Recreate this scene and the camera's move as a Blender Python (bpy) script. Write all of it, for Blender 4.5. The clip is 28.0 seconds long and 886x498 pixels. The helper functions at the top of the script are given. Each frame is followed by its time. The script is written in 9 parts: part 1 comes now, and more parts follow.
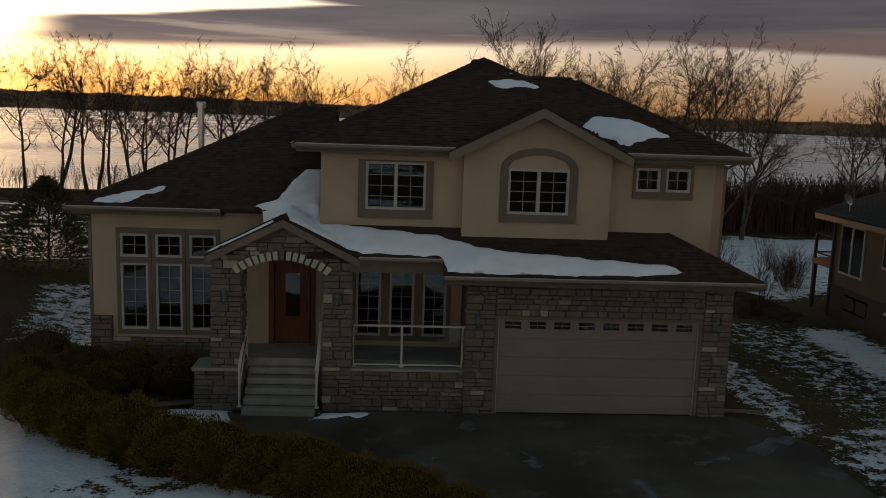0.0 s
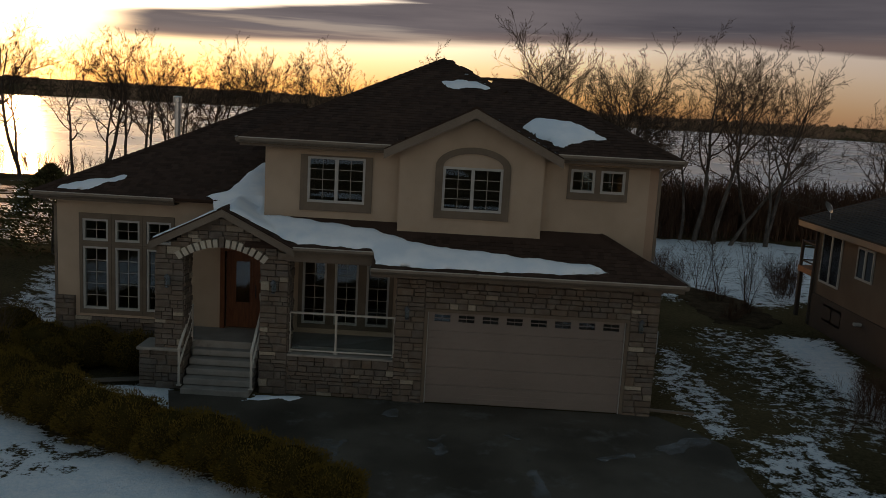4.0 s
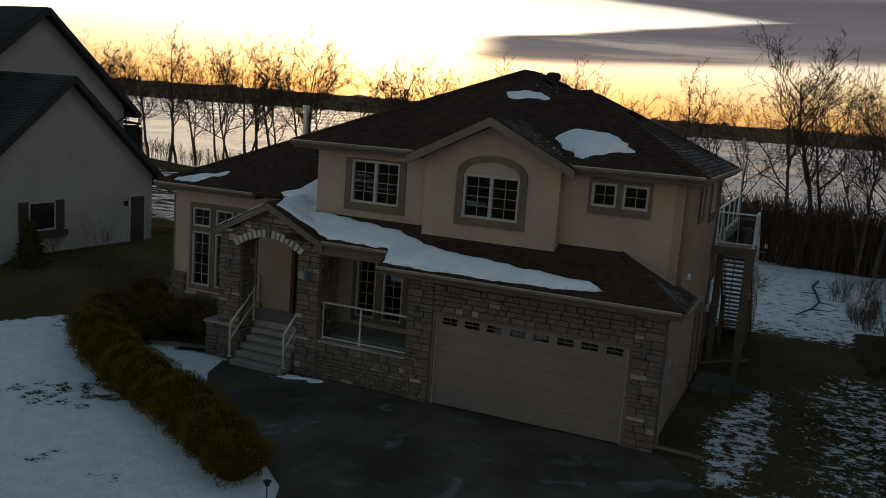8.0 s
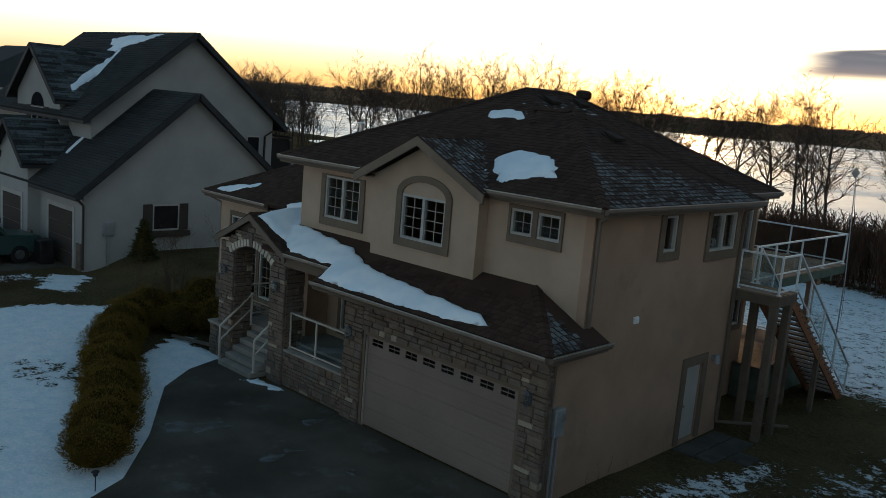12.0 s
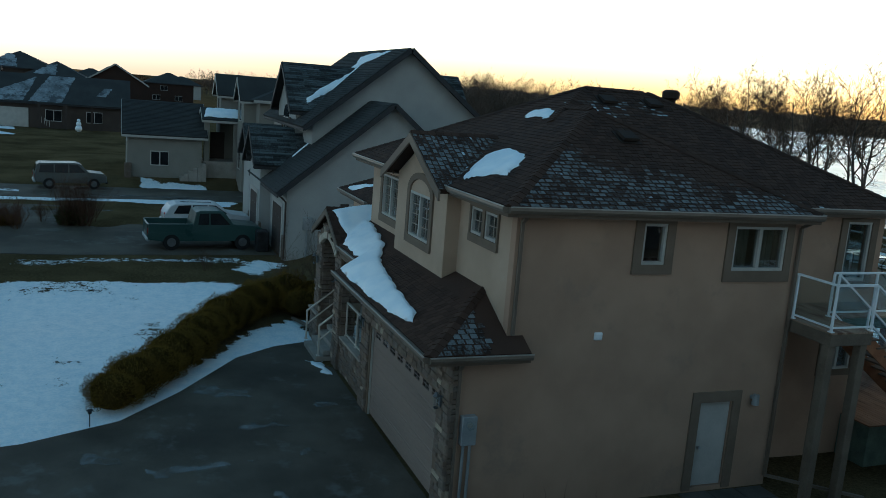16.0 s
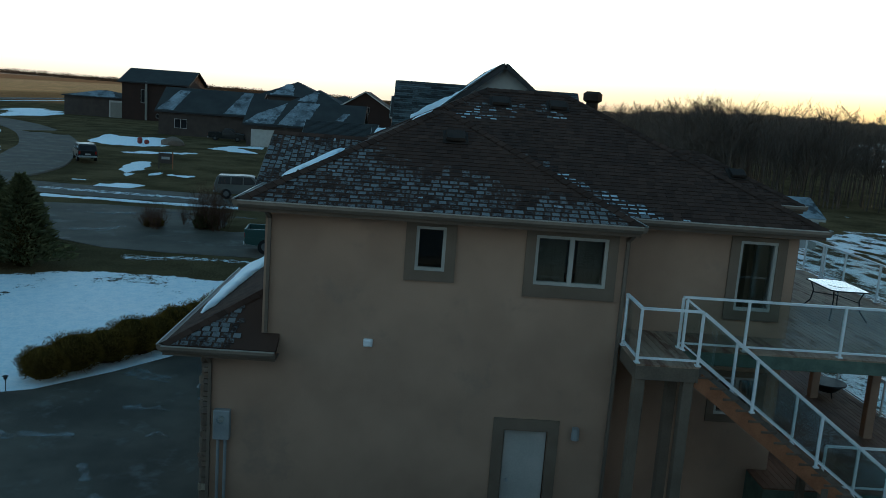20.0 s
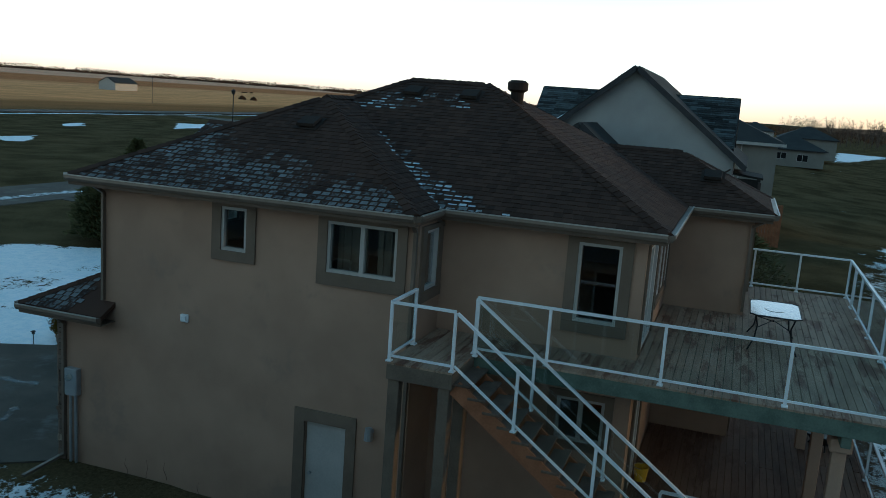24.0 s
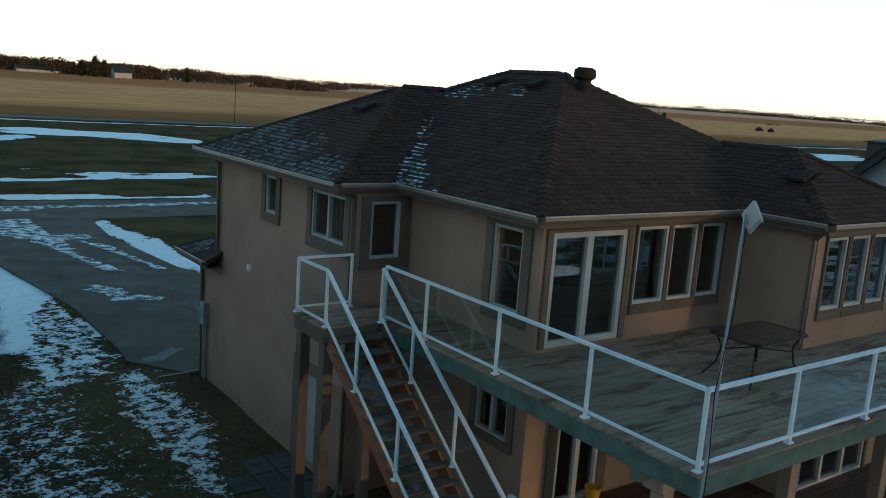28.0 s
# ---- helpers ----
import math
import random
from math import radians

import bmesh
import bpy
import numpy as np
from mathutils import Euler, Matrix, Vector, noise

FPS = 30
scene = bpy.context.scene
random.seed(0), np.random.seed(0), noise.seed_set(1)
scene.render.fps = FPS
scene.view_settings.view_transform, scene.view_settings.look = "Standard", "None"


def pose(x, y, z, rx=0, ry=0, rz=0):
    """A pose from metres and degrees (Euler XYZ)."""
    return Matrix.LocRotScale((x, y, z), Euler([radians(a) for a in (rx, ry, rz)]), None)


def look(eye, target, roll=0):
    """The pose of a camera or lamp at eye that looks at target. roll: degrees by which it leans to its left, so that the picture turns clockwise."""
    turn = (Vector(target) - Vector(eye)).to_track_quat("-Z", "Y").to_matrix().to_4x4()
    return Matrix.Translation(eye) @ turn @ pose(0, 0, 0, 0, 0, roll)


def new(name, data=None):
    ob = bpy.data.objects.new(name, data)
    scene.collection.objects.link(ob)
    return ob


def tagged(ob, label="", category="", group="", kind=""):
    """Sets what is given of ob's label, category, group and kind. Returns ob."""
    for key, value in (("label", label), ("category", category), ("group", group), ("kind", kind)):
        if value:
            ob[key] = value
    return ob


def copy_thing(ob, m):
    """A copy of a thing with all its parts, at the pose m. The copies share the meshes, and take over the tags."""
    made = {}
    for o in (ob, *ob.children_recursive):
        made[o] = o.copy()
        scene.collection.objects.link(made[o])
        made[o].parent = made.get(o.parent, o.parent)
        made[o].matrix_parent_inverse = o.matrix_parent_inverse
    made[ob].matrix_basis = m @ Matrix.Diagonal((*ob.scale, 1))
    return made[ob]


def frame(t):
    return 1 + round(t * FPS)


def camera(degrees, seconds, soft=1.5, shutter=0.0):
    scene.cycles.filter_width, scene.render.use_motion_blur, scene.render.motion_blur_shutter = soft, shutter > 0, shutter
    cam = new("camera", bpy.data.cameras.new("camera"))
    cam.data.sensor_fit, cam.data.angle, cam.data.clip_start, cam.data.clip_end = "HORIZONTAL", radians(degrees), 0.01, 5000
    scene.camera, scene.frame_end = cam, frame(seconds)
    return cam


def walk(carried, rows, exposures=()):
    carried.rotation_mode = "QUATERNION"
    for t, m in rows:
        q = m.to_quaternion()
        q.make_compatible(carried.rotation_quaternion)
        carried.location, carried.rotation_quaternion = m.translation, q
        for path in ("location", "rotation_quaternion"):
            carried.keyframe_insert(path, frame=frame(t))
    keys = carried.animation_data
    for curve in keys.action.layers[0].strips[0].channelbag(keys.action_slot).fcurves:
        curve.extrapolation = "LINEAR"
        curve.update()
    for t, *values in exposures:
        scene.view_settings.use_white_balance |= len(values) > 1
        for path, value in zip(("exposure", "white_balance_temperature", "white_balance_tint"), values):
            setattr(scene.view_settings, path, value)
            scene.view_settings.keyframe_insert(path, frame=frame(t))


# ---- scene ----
cam = camera(55.0, 28.0, soft=0.75)
PATH = [
    (0, (0.083, 1.392, 7.108), (0.2, 3.364, 6.796), 2.0),
    (0.5, (0.128, 1.478, 7.12), (0.242, 3.448, 6.794), 2.1),
    (1, (0.136, 1.475, 7.14), (0.239, 3.445, 6.81), 2.1),
    (1.5, (0.193, 1.393, 7.158), (0.287, 3.365, 6.835), 2.1),
    (2, (0.406, 1.178, 7.178), (0.498, 3.151, 6.861), 2.5),
    (2.5, (0.878, 0.954, 7.196), (0.953, 2.928, 6.882), 2.6),
    (4.5, (4.089, 0.577, 7.271), (4.014, 2.549, 6.946), 3.3),
    (5, (5.047, 0.57, 7.28), (4.905, 2.537, 6.953), 3.3),
    (5.5, (6.05, 0.635, 7.279), (5.802, 2.594, 6.959), 3.5),
    (6, (7.09, 0.731, 7.285), (6.724, 2.671, 6.967), 3.7),
    (6.5, (8.116, 0.888, 7.298), (7.649, 2.806, 6.982), 3.8),
    (7, (9.105, 1.113, 7.321), (8.529, 3.002, 7.006), 3.9),
    (7.5, (10.037, 1.415, 7.35), (9.359, 3.27, 7.036), 4.1),
    (8, (10.918, 1.885, 7.385), (10.136, 3.698, 7.066), 4.2),
    (8.5, (11.835, 2.457, 7.467), (10.952, 4.222, 7.143), 4.4),
    (9, (12.74, 3.069, 7.568), (11.767, 4.785, 7.241), 4.5),
    (9.5, (13.591, 3.691, 7.678), (12.553, 5.369, 7.347), 4.6),
    (10, (14.4, 4.328, 7.786), (13.301, 5.967, 7.457), 4.6),
    (10.5, (15.248, 4.979, 7.903), (14.086, 6.572, 7.573), 4.7),
    (11, (16.158, 5.661, 8.008), (14.928, 7.203, 7.678), 4.8),
    (11.5, (17.04, 6.454, 8.042), (15.75, 7.946, 7.712), 4.8),
    (13.5, (20.022, 10.098, 8.29), (18.462, 11.3, 7.941), 4.8),
    (14, (20.664, 10.983, 8.306), (19.038, 12.092, 7.952), 4.6),
    (14.5, (21.246, 11.842, 8.285), (19.564, 12.864, 7.929), 4.5),
    (15, (21.791, 12.764, 8.273), (20.05, 13.683, 7.917), 4.5),
    (15.5, (22.278, 13.783, 8.261), (20.49, 14.605, 7.906), 4.5),
    (16, (22.714, 14.893, 8.248), (20.881, 15.61, 7.894), 4.5),
    (16.5, (23.087, 16.076, 8.265), (21.224, 16.713, 7.915), 4.5),
    (17, (23.389, 17.222, 8.306), (21.498, 17.773, 7.957), 4.5),
    (17.5, (23.656, 18.385, 8.331), (21.746, 18.867, 7.987), 4.4),
    (18, (23.874, 19.589, 8.349), (21.946, 19.995, 8.005), 4.4),
    (18.5, (24.024, 20.832, 8.354), (22.081, 21.162, 8.013), 4.3),
    (19, (24.123, 22.157, 8.349), (22.166, 22.393, 8.01), 4.3),
    (19.5, (24.166, 23.51, 8.348), (22.202, 23.666, 8.009), 4.3),
    (20, (24.196, 24.846, 8.351), (22.227, 24.918, 8.012), 4.2),
    (20.5, (24.226, 26.208, 8.35), (22.254, 26.19, 8.012), 4.2),
    (21, (24.162, 27.486, 8.348), (22.194, 27.375, 8.008), 4.2),
    (21.5, (23.97, 28.662, 8.351), (22.011, 28.455, 8.008), 4.2),
    (22, (23.712, 29.717, 8.348), (21.757, 29.467, 8.007), 4.2),
    (22.5, (23.359, 30.734, 8.335), (21.411, 30.434, 7.993), 4.3),
    (24.5, (21.716, 35.472, 8.373), (19.903, 34.708, 8.02), 4.1),
    (25, (21.217, 36.663, 8.366), (19.456, 35.785, 8.008), 4.2),
    (25.5, (20.582, 37.722, 8.353), (18.883, 36.733, 7.988), 4.4),
    (26, (19.843, 38.813, 8.33), (18.217, 37.709, 7.961), 4.4),
    (26.5, (19.032, 39.928, 8.276), (17.503, 38.695, 7.903), 4.2),
    (27, (18.192, 41.021, 8.241), (16.783, 39.651, 7.869), 4.2),
    (27.5, (17.29, 42.028, 8.205), (16.012, 40.535, 7.833), 4.1),
    (28, (16.351, 42.876, 8.141), (15.183, 41.293, 7.778), 4.1),
]
EXPOSURES = [(0, -0.82, 7400, 17), (5, -0.82, 7100, 16), (8, -0.8, 6600, 12), (11, -0.5, 6000, 7), (14, -0.15, 5350, 0), (17, 0.0, 4950, -8), (22, 0.05, 4880, -9), (28, 0.15, 4950, -9)]
walk(cam, [(t, look(eye, target, roll)) for t, eye, target, roll in PATH], EXPOSURES)

# ---- sky, sun and exposure ----
SUN_AZ, SUN_EL = -27.2, 3.2          # degrees from +y towards +x, and above the horizon
sun_dir = Vector((math.sin(radians(SUN_AZ)) * math.cos(radians(SUN_EL)), math.cos(radians(SUN_AZ)) * math.cos(radians(SUN_EL)), math.sin(radians(SUN_EL))))
scene.view_settings.exposure = 0.0


class Nodes:
    """Short hand for building a node tree."""
    def __init__(self, tree):
        self.tree = tree
        tree.nodes.clear()

    def add(self, kind, **inputs):
        n = self.tree.nodes.new(kind)
        self.put(n, inputs)
        return n

    def put(self, n, inputs):
        for key, value in inputs.items():
            sock = n.inputs[int(key[1:])] if key[0] == "i" and key[1:].isdigit() else n.inputs[key.replace("_", " ")]
            if hasattr(value, "is_output"):
                self.tree.links.new(value, sock)
            else:
                sock.default_value = value

    def math(self, op, a, b=0.0, c=0.0, clamp=False):
        n = self.tree.nodes.new("ShaderNodeMath")
        n.operation, n.use_clamp = op, clamp
        self.put(n, {"i0": a, "i1": b, "i2": c})
        return n.outputs[0]

    def vec(self, op, a, b, out=0):
        n = self.tree.nodes.new("ShaderNodeVectorMath")
        n.operation = op
        self.put(n, {"i0": a, "i1": b})
        return n.outputs[out]

    def smooth(self, x, lo, hi, a=0.0, b=1.0):
        n = self.tree.nodes.new("ShaderNodeMapRange")
        n.interpolation_type = "SMOOTHSTEP"
        self.put(n, {"Value": x, "From_Min": lo, "From_Max": hi, "To_Min": a, "To_Max": b})
        return n.outputs[0]

    def mix(self, fac, a, b, blend="MIX"):
        n = self.tree.nodes.new("ShaderNodeMix")
        n.data_type, n.blend_type = "RGBA", blend
        self.put(n, {"i0": fac, "i6": a, "i7": b})
        return n.outputs[2]

    def ramp(self, fac, stops):
        n = self.tree.nodes.new("ShaderNodeValToRGB")
        e = n.color_ramp.elements
        while len(e) < len(stops):
            e.new(0.5)
        for el, (p, c) in zip(e, stops):
            el.position, el.color = p, (*c, 1)
        self.put(n, {"Fac": fac})
        return n.outputs[0]

    def noise(self, vector, scale, detail=3.0, rough=0.55):
        return self.add("ShaderNodeTexNoise", Vector=vector, Scale=scale, Detail=detail, Roughness=rough)


world = bpy.data.worlds.new("evening_sky")
world.use_nodes = True
scene.world = world
w = Nodes(world.node_tree)
way = w.add("ShaderNodeTexCoord").outputs["Generated"]
sep = w.add("ShaderNodeSeparateXYZ", Vector=way)
up = sep.outputs[2]
to_sun = w.vec("DOT_PRODUCT", way, (math.sin(radians(SUN_AZ)), math.cos(radians(SUN_AZ)), 0), 1)
aside = w.vec("DOT_PRODUCT", way, (math.cos(radians(SUN_AZ)), -math.sin(radians(SUN_AZ)), 0), 1)
near_sun = w.math("MAXIMUM", w.vec("DOT_PRODUCT", way, sun_dir, 1), 0.0)
far_side = w.ramp(up, [(0.0, (1.25, 0.86, 0.56)), (0.022, (1.35, 1.12, 0.86)), (0.06, (1.5, 1.42, 1.3)), (0.15, (0.9, 0.92, 0.95)), (0.3, (0.2, 0.29, 0.37)), (1.0, (0.1, 0.185, 0.25))])
sun_side = w.ramp(up, [(0.0, (1.05, 0.5, 0.17)), (0.022, (1.35, 0.82, 0.33)), (0.05, (1.85, 1.42, 0.86)), (0.09, (2.5, 2.3, 1.95)), (0.15, (1.0, 0.98, 0.97)), (0.3, (0.2, 0.255, 0.33)), (1.0, (0.1, 0.185, 0.25))])
air = w.mix(w.smooth(to_sun, 0.3, 0.92), far_side, sun_side)
air = w.mix(w.math("MULTIPLY", w.smooth(aside, 0.34, 0.72), w.smooth(to_sun, -0.1, 0.3)), air, w.mix(1.0, air, (0.37, 0.36, 0.41, 1), "MULTIPLY"))
# the dusk side away from the sun: dim along the horizon, its light high up
dusk = w.math("MULTIPLY", w.smooth(to_sun, -0.3, 0.3, 1.0, 0.0), w.smooth(aside, 0.3, 0.7))
air = w.mix(dusk, air, w.ramp(up, [(0.0, (0.09, 0.09, 0.09)), (0.1, (0.17, 0.17, 0.165)), (0.22, (0.38, 0.38, 0.365)), (0.35, (0.56, 0.57, 0.54)), (0.6, (0.44, 0.48, 0.48)), (1.0, (0.1, 0.185, 0.25))]))
wisp = w.noise(w.vec("MULTIPLY", way, (2.0, 2.0, 22.0)), 1.6, 5.0).outputs[0]
level = w.math("ADD", up, w.math("MULTIPLY", w.math("SUBTRACT", wisp, 0.5), 0.014))
streak = w.noise(w.vec("MULTIPLY", way, (1.6, 1.6, 34.0)), 1.6, 4.0).outputs[0]
side = w.math("ADD", aside, w.math("MULTIPLY", w.math("SUBTRACT", wisp, 0.5), 0.1))
# a long grey bank beside the sun, and a higher sheet that comes down to it further round
low = w.smooth(w.math("SUBTRACT", level, w.math("MULTIPLY", aside, 0.04)), 0.05, 0.064)
lid = w.smooth(w.math("SUBTRACT", level, w.math("MULTIPLY", aside, 0.1)), 0.075, 0.08, 1.0, 0.0)
bank = w.math("MULTIPLY", w.math("MULTIPLY", low, lid), w.smooth(side, 0.05, 0.13))
sheet = w.math("MULTIPLY", w.smooth(w.math("ADD", level, w.math("MULTIPLY", aside, 0.1)), 0.152, 0.16), w.smooth(up, 0.2, 0.32, 1.0, 0.0))
sheet = w.math("MULTIPLY", sheet, w.smooth(side, 0.14, 0.26))
rest = w.math("MULTIPLY", w.smooth(side, 0.36, 0.44), w.math("MULTIPLY", low, w.smooth(up, 0.2, 0.32, 1.0, 0.0)))
bank = w.math("MAXIMUM", bank, w.math("MAXIMUM", sheet, rest))
bank = w.math("MULTIPLY", bank, w.smooth(to_sun, 0.05, 0.35))
bank = w.math("MULTIPLY", bank, w.smooth(streak, 0.3, 0.42, 0.88, 1.0))
grey = w.mix(w.smooth(w.math("ADD", w.math("MULTIPLY", streak, 0.3), w.math("MULTIPLY", wisp, 0.7)), 0.36, 0.64), (0.2, 0.187, 0.212, 1), (0.31, 0.285, 0.305, 1))
grey = w.mix(w.smooth(w.math("SUBTRACT", level, w.math("MULTIPLY", aside, 0.04)), 0.055, 0.075, 1.0, 0.0), grey, (0.46, 0.34, 0.3, 1))
grey = w.mix(w.smooth(aside, 0.4, 0.7), grey, w.mix(1.0, grey, (0.56, 0.6, 0.66, 1), "MULTIPLY"))
sky_colour = w.mix(bank, air, grey)
glow = w.math("ADD", w.math("MULTIPLY", w.math("POWER", near_sun, 60.0), 0.9), w.math("MULTIPLY", w.math("POWER", near_sun, 700.0), 3.5))
sky_colour = w.mix(w.math("MULTIPLY", glow, w.smooth(bank, 0.0, 1.0, 1.0, 0.1)), sky_colour, (1.0, 0.72, 0.36, 1), "ADD")
w.tree.nodes[-1].clamp_factor = False
nishita = w.add("ShaderNodeTexSky")
nishita.sky_type, nishita.sun_disc = "NISHITA", False
nishita.sun_elevation, nishita.sun_rotation = radians(SUN_EL), radians(SUN_AZ)
back = w.add("ShaderNodeBackground", Color=sky_colour, Strength=1.0)
thin = w.add("ShaderNodeBackground", Color=w.mix(bank, nishita.outputs[0], (0.0, 0.0, 0.0, 1)), Strength=0.05)
both = w.add("ShaderNodeAddShader", i0=back.outputs[0], i1=thin.outputs[0])
w.tree.links.new(both.outputs[0], w.add("ShaderNodeOutputWorld").inputs[0])

sun = new("sun", bpy.data.lights.new("sun", "SUN"))
sun.data.energy, sun.data.angle, sun.data.color = 1.25, radians(1.5), (1.0, 0.52, 0.2)
sun.matrix_world = look(sun_dir * 100, (0, 0, 0))

# ---- materials ----
def material(name, dark, light, scale=3.0, grain=40.0, rough=0.8, bump=0.2, depth=0.01, metal=0.0, vary=0.0, island=0.0, stain=None, coat=0.0, grain_mix=0.35, stretch=None, spec=0.2):
    """Mottled surface: broad patches from dark to light, fine grain in colour and relief; vary and island shift the tone piece by piece."""
    m = bpy.data.materials.new(name)
    m.use_nodes = True
    n = Nodes(m.node_tree)
    geo = n.add("ShaderNodeNewGeometry")
    at = geo.outputs["Position"]
    if stretch:
        at = n.vec("MULTIPLY", at, stretch)
    broad = n.noise(at, scale, 4.0).outputs[0]
    fine = n.noise(at, grain, 3.0, 0.65).outputs[0]
    tone = n.math("ADD", n.math("MULTIPLY", broad, 1.0 - grain_mix), n.math("MULTIPLY", fine, grain_mix))
    tone = n.smooth(tone, 0.33, 0.67)
    if vary:
        tone = n.math("ADD", n.math("MULTIPLY", tone, 1 - vary), n.math("MULTIPLY", n.add("ShaderNodeObjectInfo").outputs["Random"], vary))
    if island:
        tone = n.math("ADD", n.math("MULTIPLY", tone, 1 - island), n.math("MULTIPLY", geo.outputs["Random Per Island"], island))
    colour = n.mix(tone, (*dark, 1), (*light, 1))
    if stain:
        spot = n.smooth(n.noise(at, stain[1], 5.0, 0.7).outputs[0], stain[2], stain[2] + 0.12)
        colour = n.mix(n.math("MULTIPLY", spot, stain[3]), colour, (*stain[0], 1))
    b = n.add("ShaderNodeBump", Strength=bump, Distance=depth, Height=fine)
    s = n.add("ShaderNodeBsdfPrincipled", Base_Color=colour, Metallic=metal, Normal=b.outputs[0])
    n.put(s, {"Roughness": n.smooth(broad, 0.2, 0.8, max(rough - 0.1, 0.02), min(rough + 0.1, 1.0))})
    n.put(s, {"Specular IOR Level": spec})
    if coat:
        n.put(s, {"Coat Weight": coat})
    n.tree.links.new(s.outputs[0], n.add("ShaderNodeOutputMaterial").inputs[0])
    return m


def ramp_material(name, stops, grain=30.0, rough=0.85, bump=0.4, depth=0.01, by="object"):
    """Pieces that each take one colour of a row, with grain and relief."""
    m = bpy.data.materials.new(name)
    m.use_nodes = True
    n = Nodes(m.node_tree)
    geo = n.add("ShaderNodeNewGeometry")
    pick = n.add("ShaderNodeObjectInfo").outputs["Random"] if by == "object" else geo.outputs["Random Per Island"]
    colour = n.ramp(pick, stops)
    fine = n.noise(geo.outputs["Position"], grain, 4.0, 0.65).outputs[0]
    broad = n.noise(geo.outputs["Position"], grain / 7, 3.0).outputs[0]
    colour = n.mix(n.smooth(fine, 0.3, 0.75, 0.0, 0.45), colour, (0.05, 0.045, 0.04, 1))
    colour = n.mix(n.smooth(broad, 0.4, 0.8, 0.0, 0.3), colour, (0.3, 0.27, 0.23, 1))
    b = n.add("ShaderNodeBump", Strength=bump, Distance=depth, Height=fine)
    s = n.add("ShaderNodeBsdfPrincipled", Base_Color=colour, Roughness=rough, Normal=b.outputs[0])
    n.tree.links.new(s.outputs[0], n.add("ShaderNodeOutputMaterial").inputs[0])
    return m


def glass_material(name, tint=(0.8, 0.85, 0.85), boost=1.0, haze=0.015):
    m = bpy.data.materials.new(name)
    m.use_nodes = True
    n = Nodes(m.node_tree)
    clear = n.add("ShaderNodeBsdfTransparent", Color=(*tint, 1))
    shine = n.add("ShaderNodeBsdfGlossy", Roughness=haze, Color=(0.95, 0.97, 1, 1))
    facing = n.add("ShaderNodeLayerWeight", Blend=0.5).outputs["Facing"]
    fac = n.math("MULTIPLY", n.math("ADD", n.math("MULTIPLY", n.math("POWER", facing, 5.0), 0.94), 0.045), boost, clamp=True)
    mixed = n.add("ShaderNodeMixShader", i0=fac, i1=clear.outputs[0], i2=shine.outputs[0])
    n.tree.links.new(mixed.outputs[0], n.add("ShaderNodeOutputMaterial").inputs[0])
    return m


def snow_material(name, dirt=0.25):
    m = bpy.data.materials.new(name)
    m.use_nodes = True
    n = Nodes(m.node_tree)
    at = n.add("ShaderNodeNewGeometry").outputs["Position"]
    fine = n.noise(at, 18.0, 5.0, 0.65).outputs[0]
    broad = n.noise(at, 1.6, 3.0).outputs[0]
    colour = n.mix(n.smooth(broad, 0.3, 0.7), (0.74, 0.83, 0.9, 1), (0.88, 0.93, 0.96, 1))
    colour = n.mix(n.smooth(fine, 0.62, 0.72, 0.0, dirt), colour, (0.25, 0.23, 0.2, 1))
    b = n.add("ShaderNodeBump", Strength=0.5, Distance=0.02, Height=fine)
    s = n.add("ShaderNodeBsdfPrincipled", Base_Color=colour, Roughness=0.6, Normal=b.outputs[0])
    n.tree.links.new(s.outputs[0], n.add("ShaderNodeOutputMaterial").inputs[0])
    return m


STUCCO = material("tan_stucco", (0.305, 0.208, 0.145), (0.39, 0.27, 0.19), 0.9, 60, 0.9, 0.5, 0.006, stain=((0.25, 0.19, 0.145), 0.7, 0.55, 0.5))
CREAM = material("cream_stucco", (0.365, 0.277, 0.198), (0.45, 0.345, 0.252), 0.9, 60, 0.9, 0.5, 0.006, stain=((0.45, 0.37, 0.29), 0.6, 0.58, 0.3))
TRIM = material("grey_brown_stucco_trim", (0.14, 0.108, 0.078), (0.19, 0.148, 0.11), 1.5, 60, 0.9, 0.4, 0.005)
SOFFIT = material("brown_metal_soffit", (0.12, 0.092, 0.068), (0.16, 0.123, 0.092), 1.5, 30, 0.6, 0.1, 0.003)
GUTTER = material("painted_gutter", (0.145, 0.118, 0.092), (0.2, 0.163, 0.128), 1.2, 25, 0.42, 0.1, 0.003, metal=0.25)
LIP = material("pale_gutter_lip", (0.36, 0.335, 0.3), (0.46, 0.43, 0.39), 1.2, 25, 0.35, 0.1, 0.003, metal=0.3)
SHINGLE = material("brown_asphalt_shingle", (0.028, 0.0168, 0.012), (0.074, 0.045, 0.032), 0.6, 90, 0.95, 0.6, 0.004, island=0.6, spec=0.15)


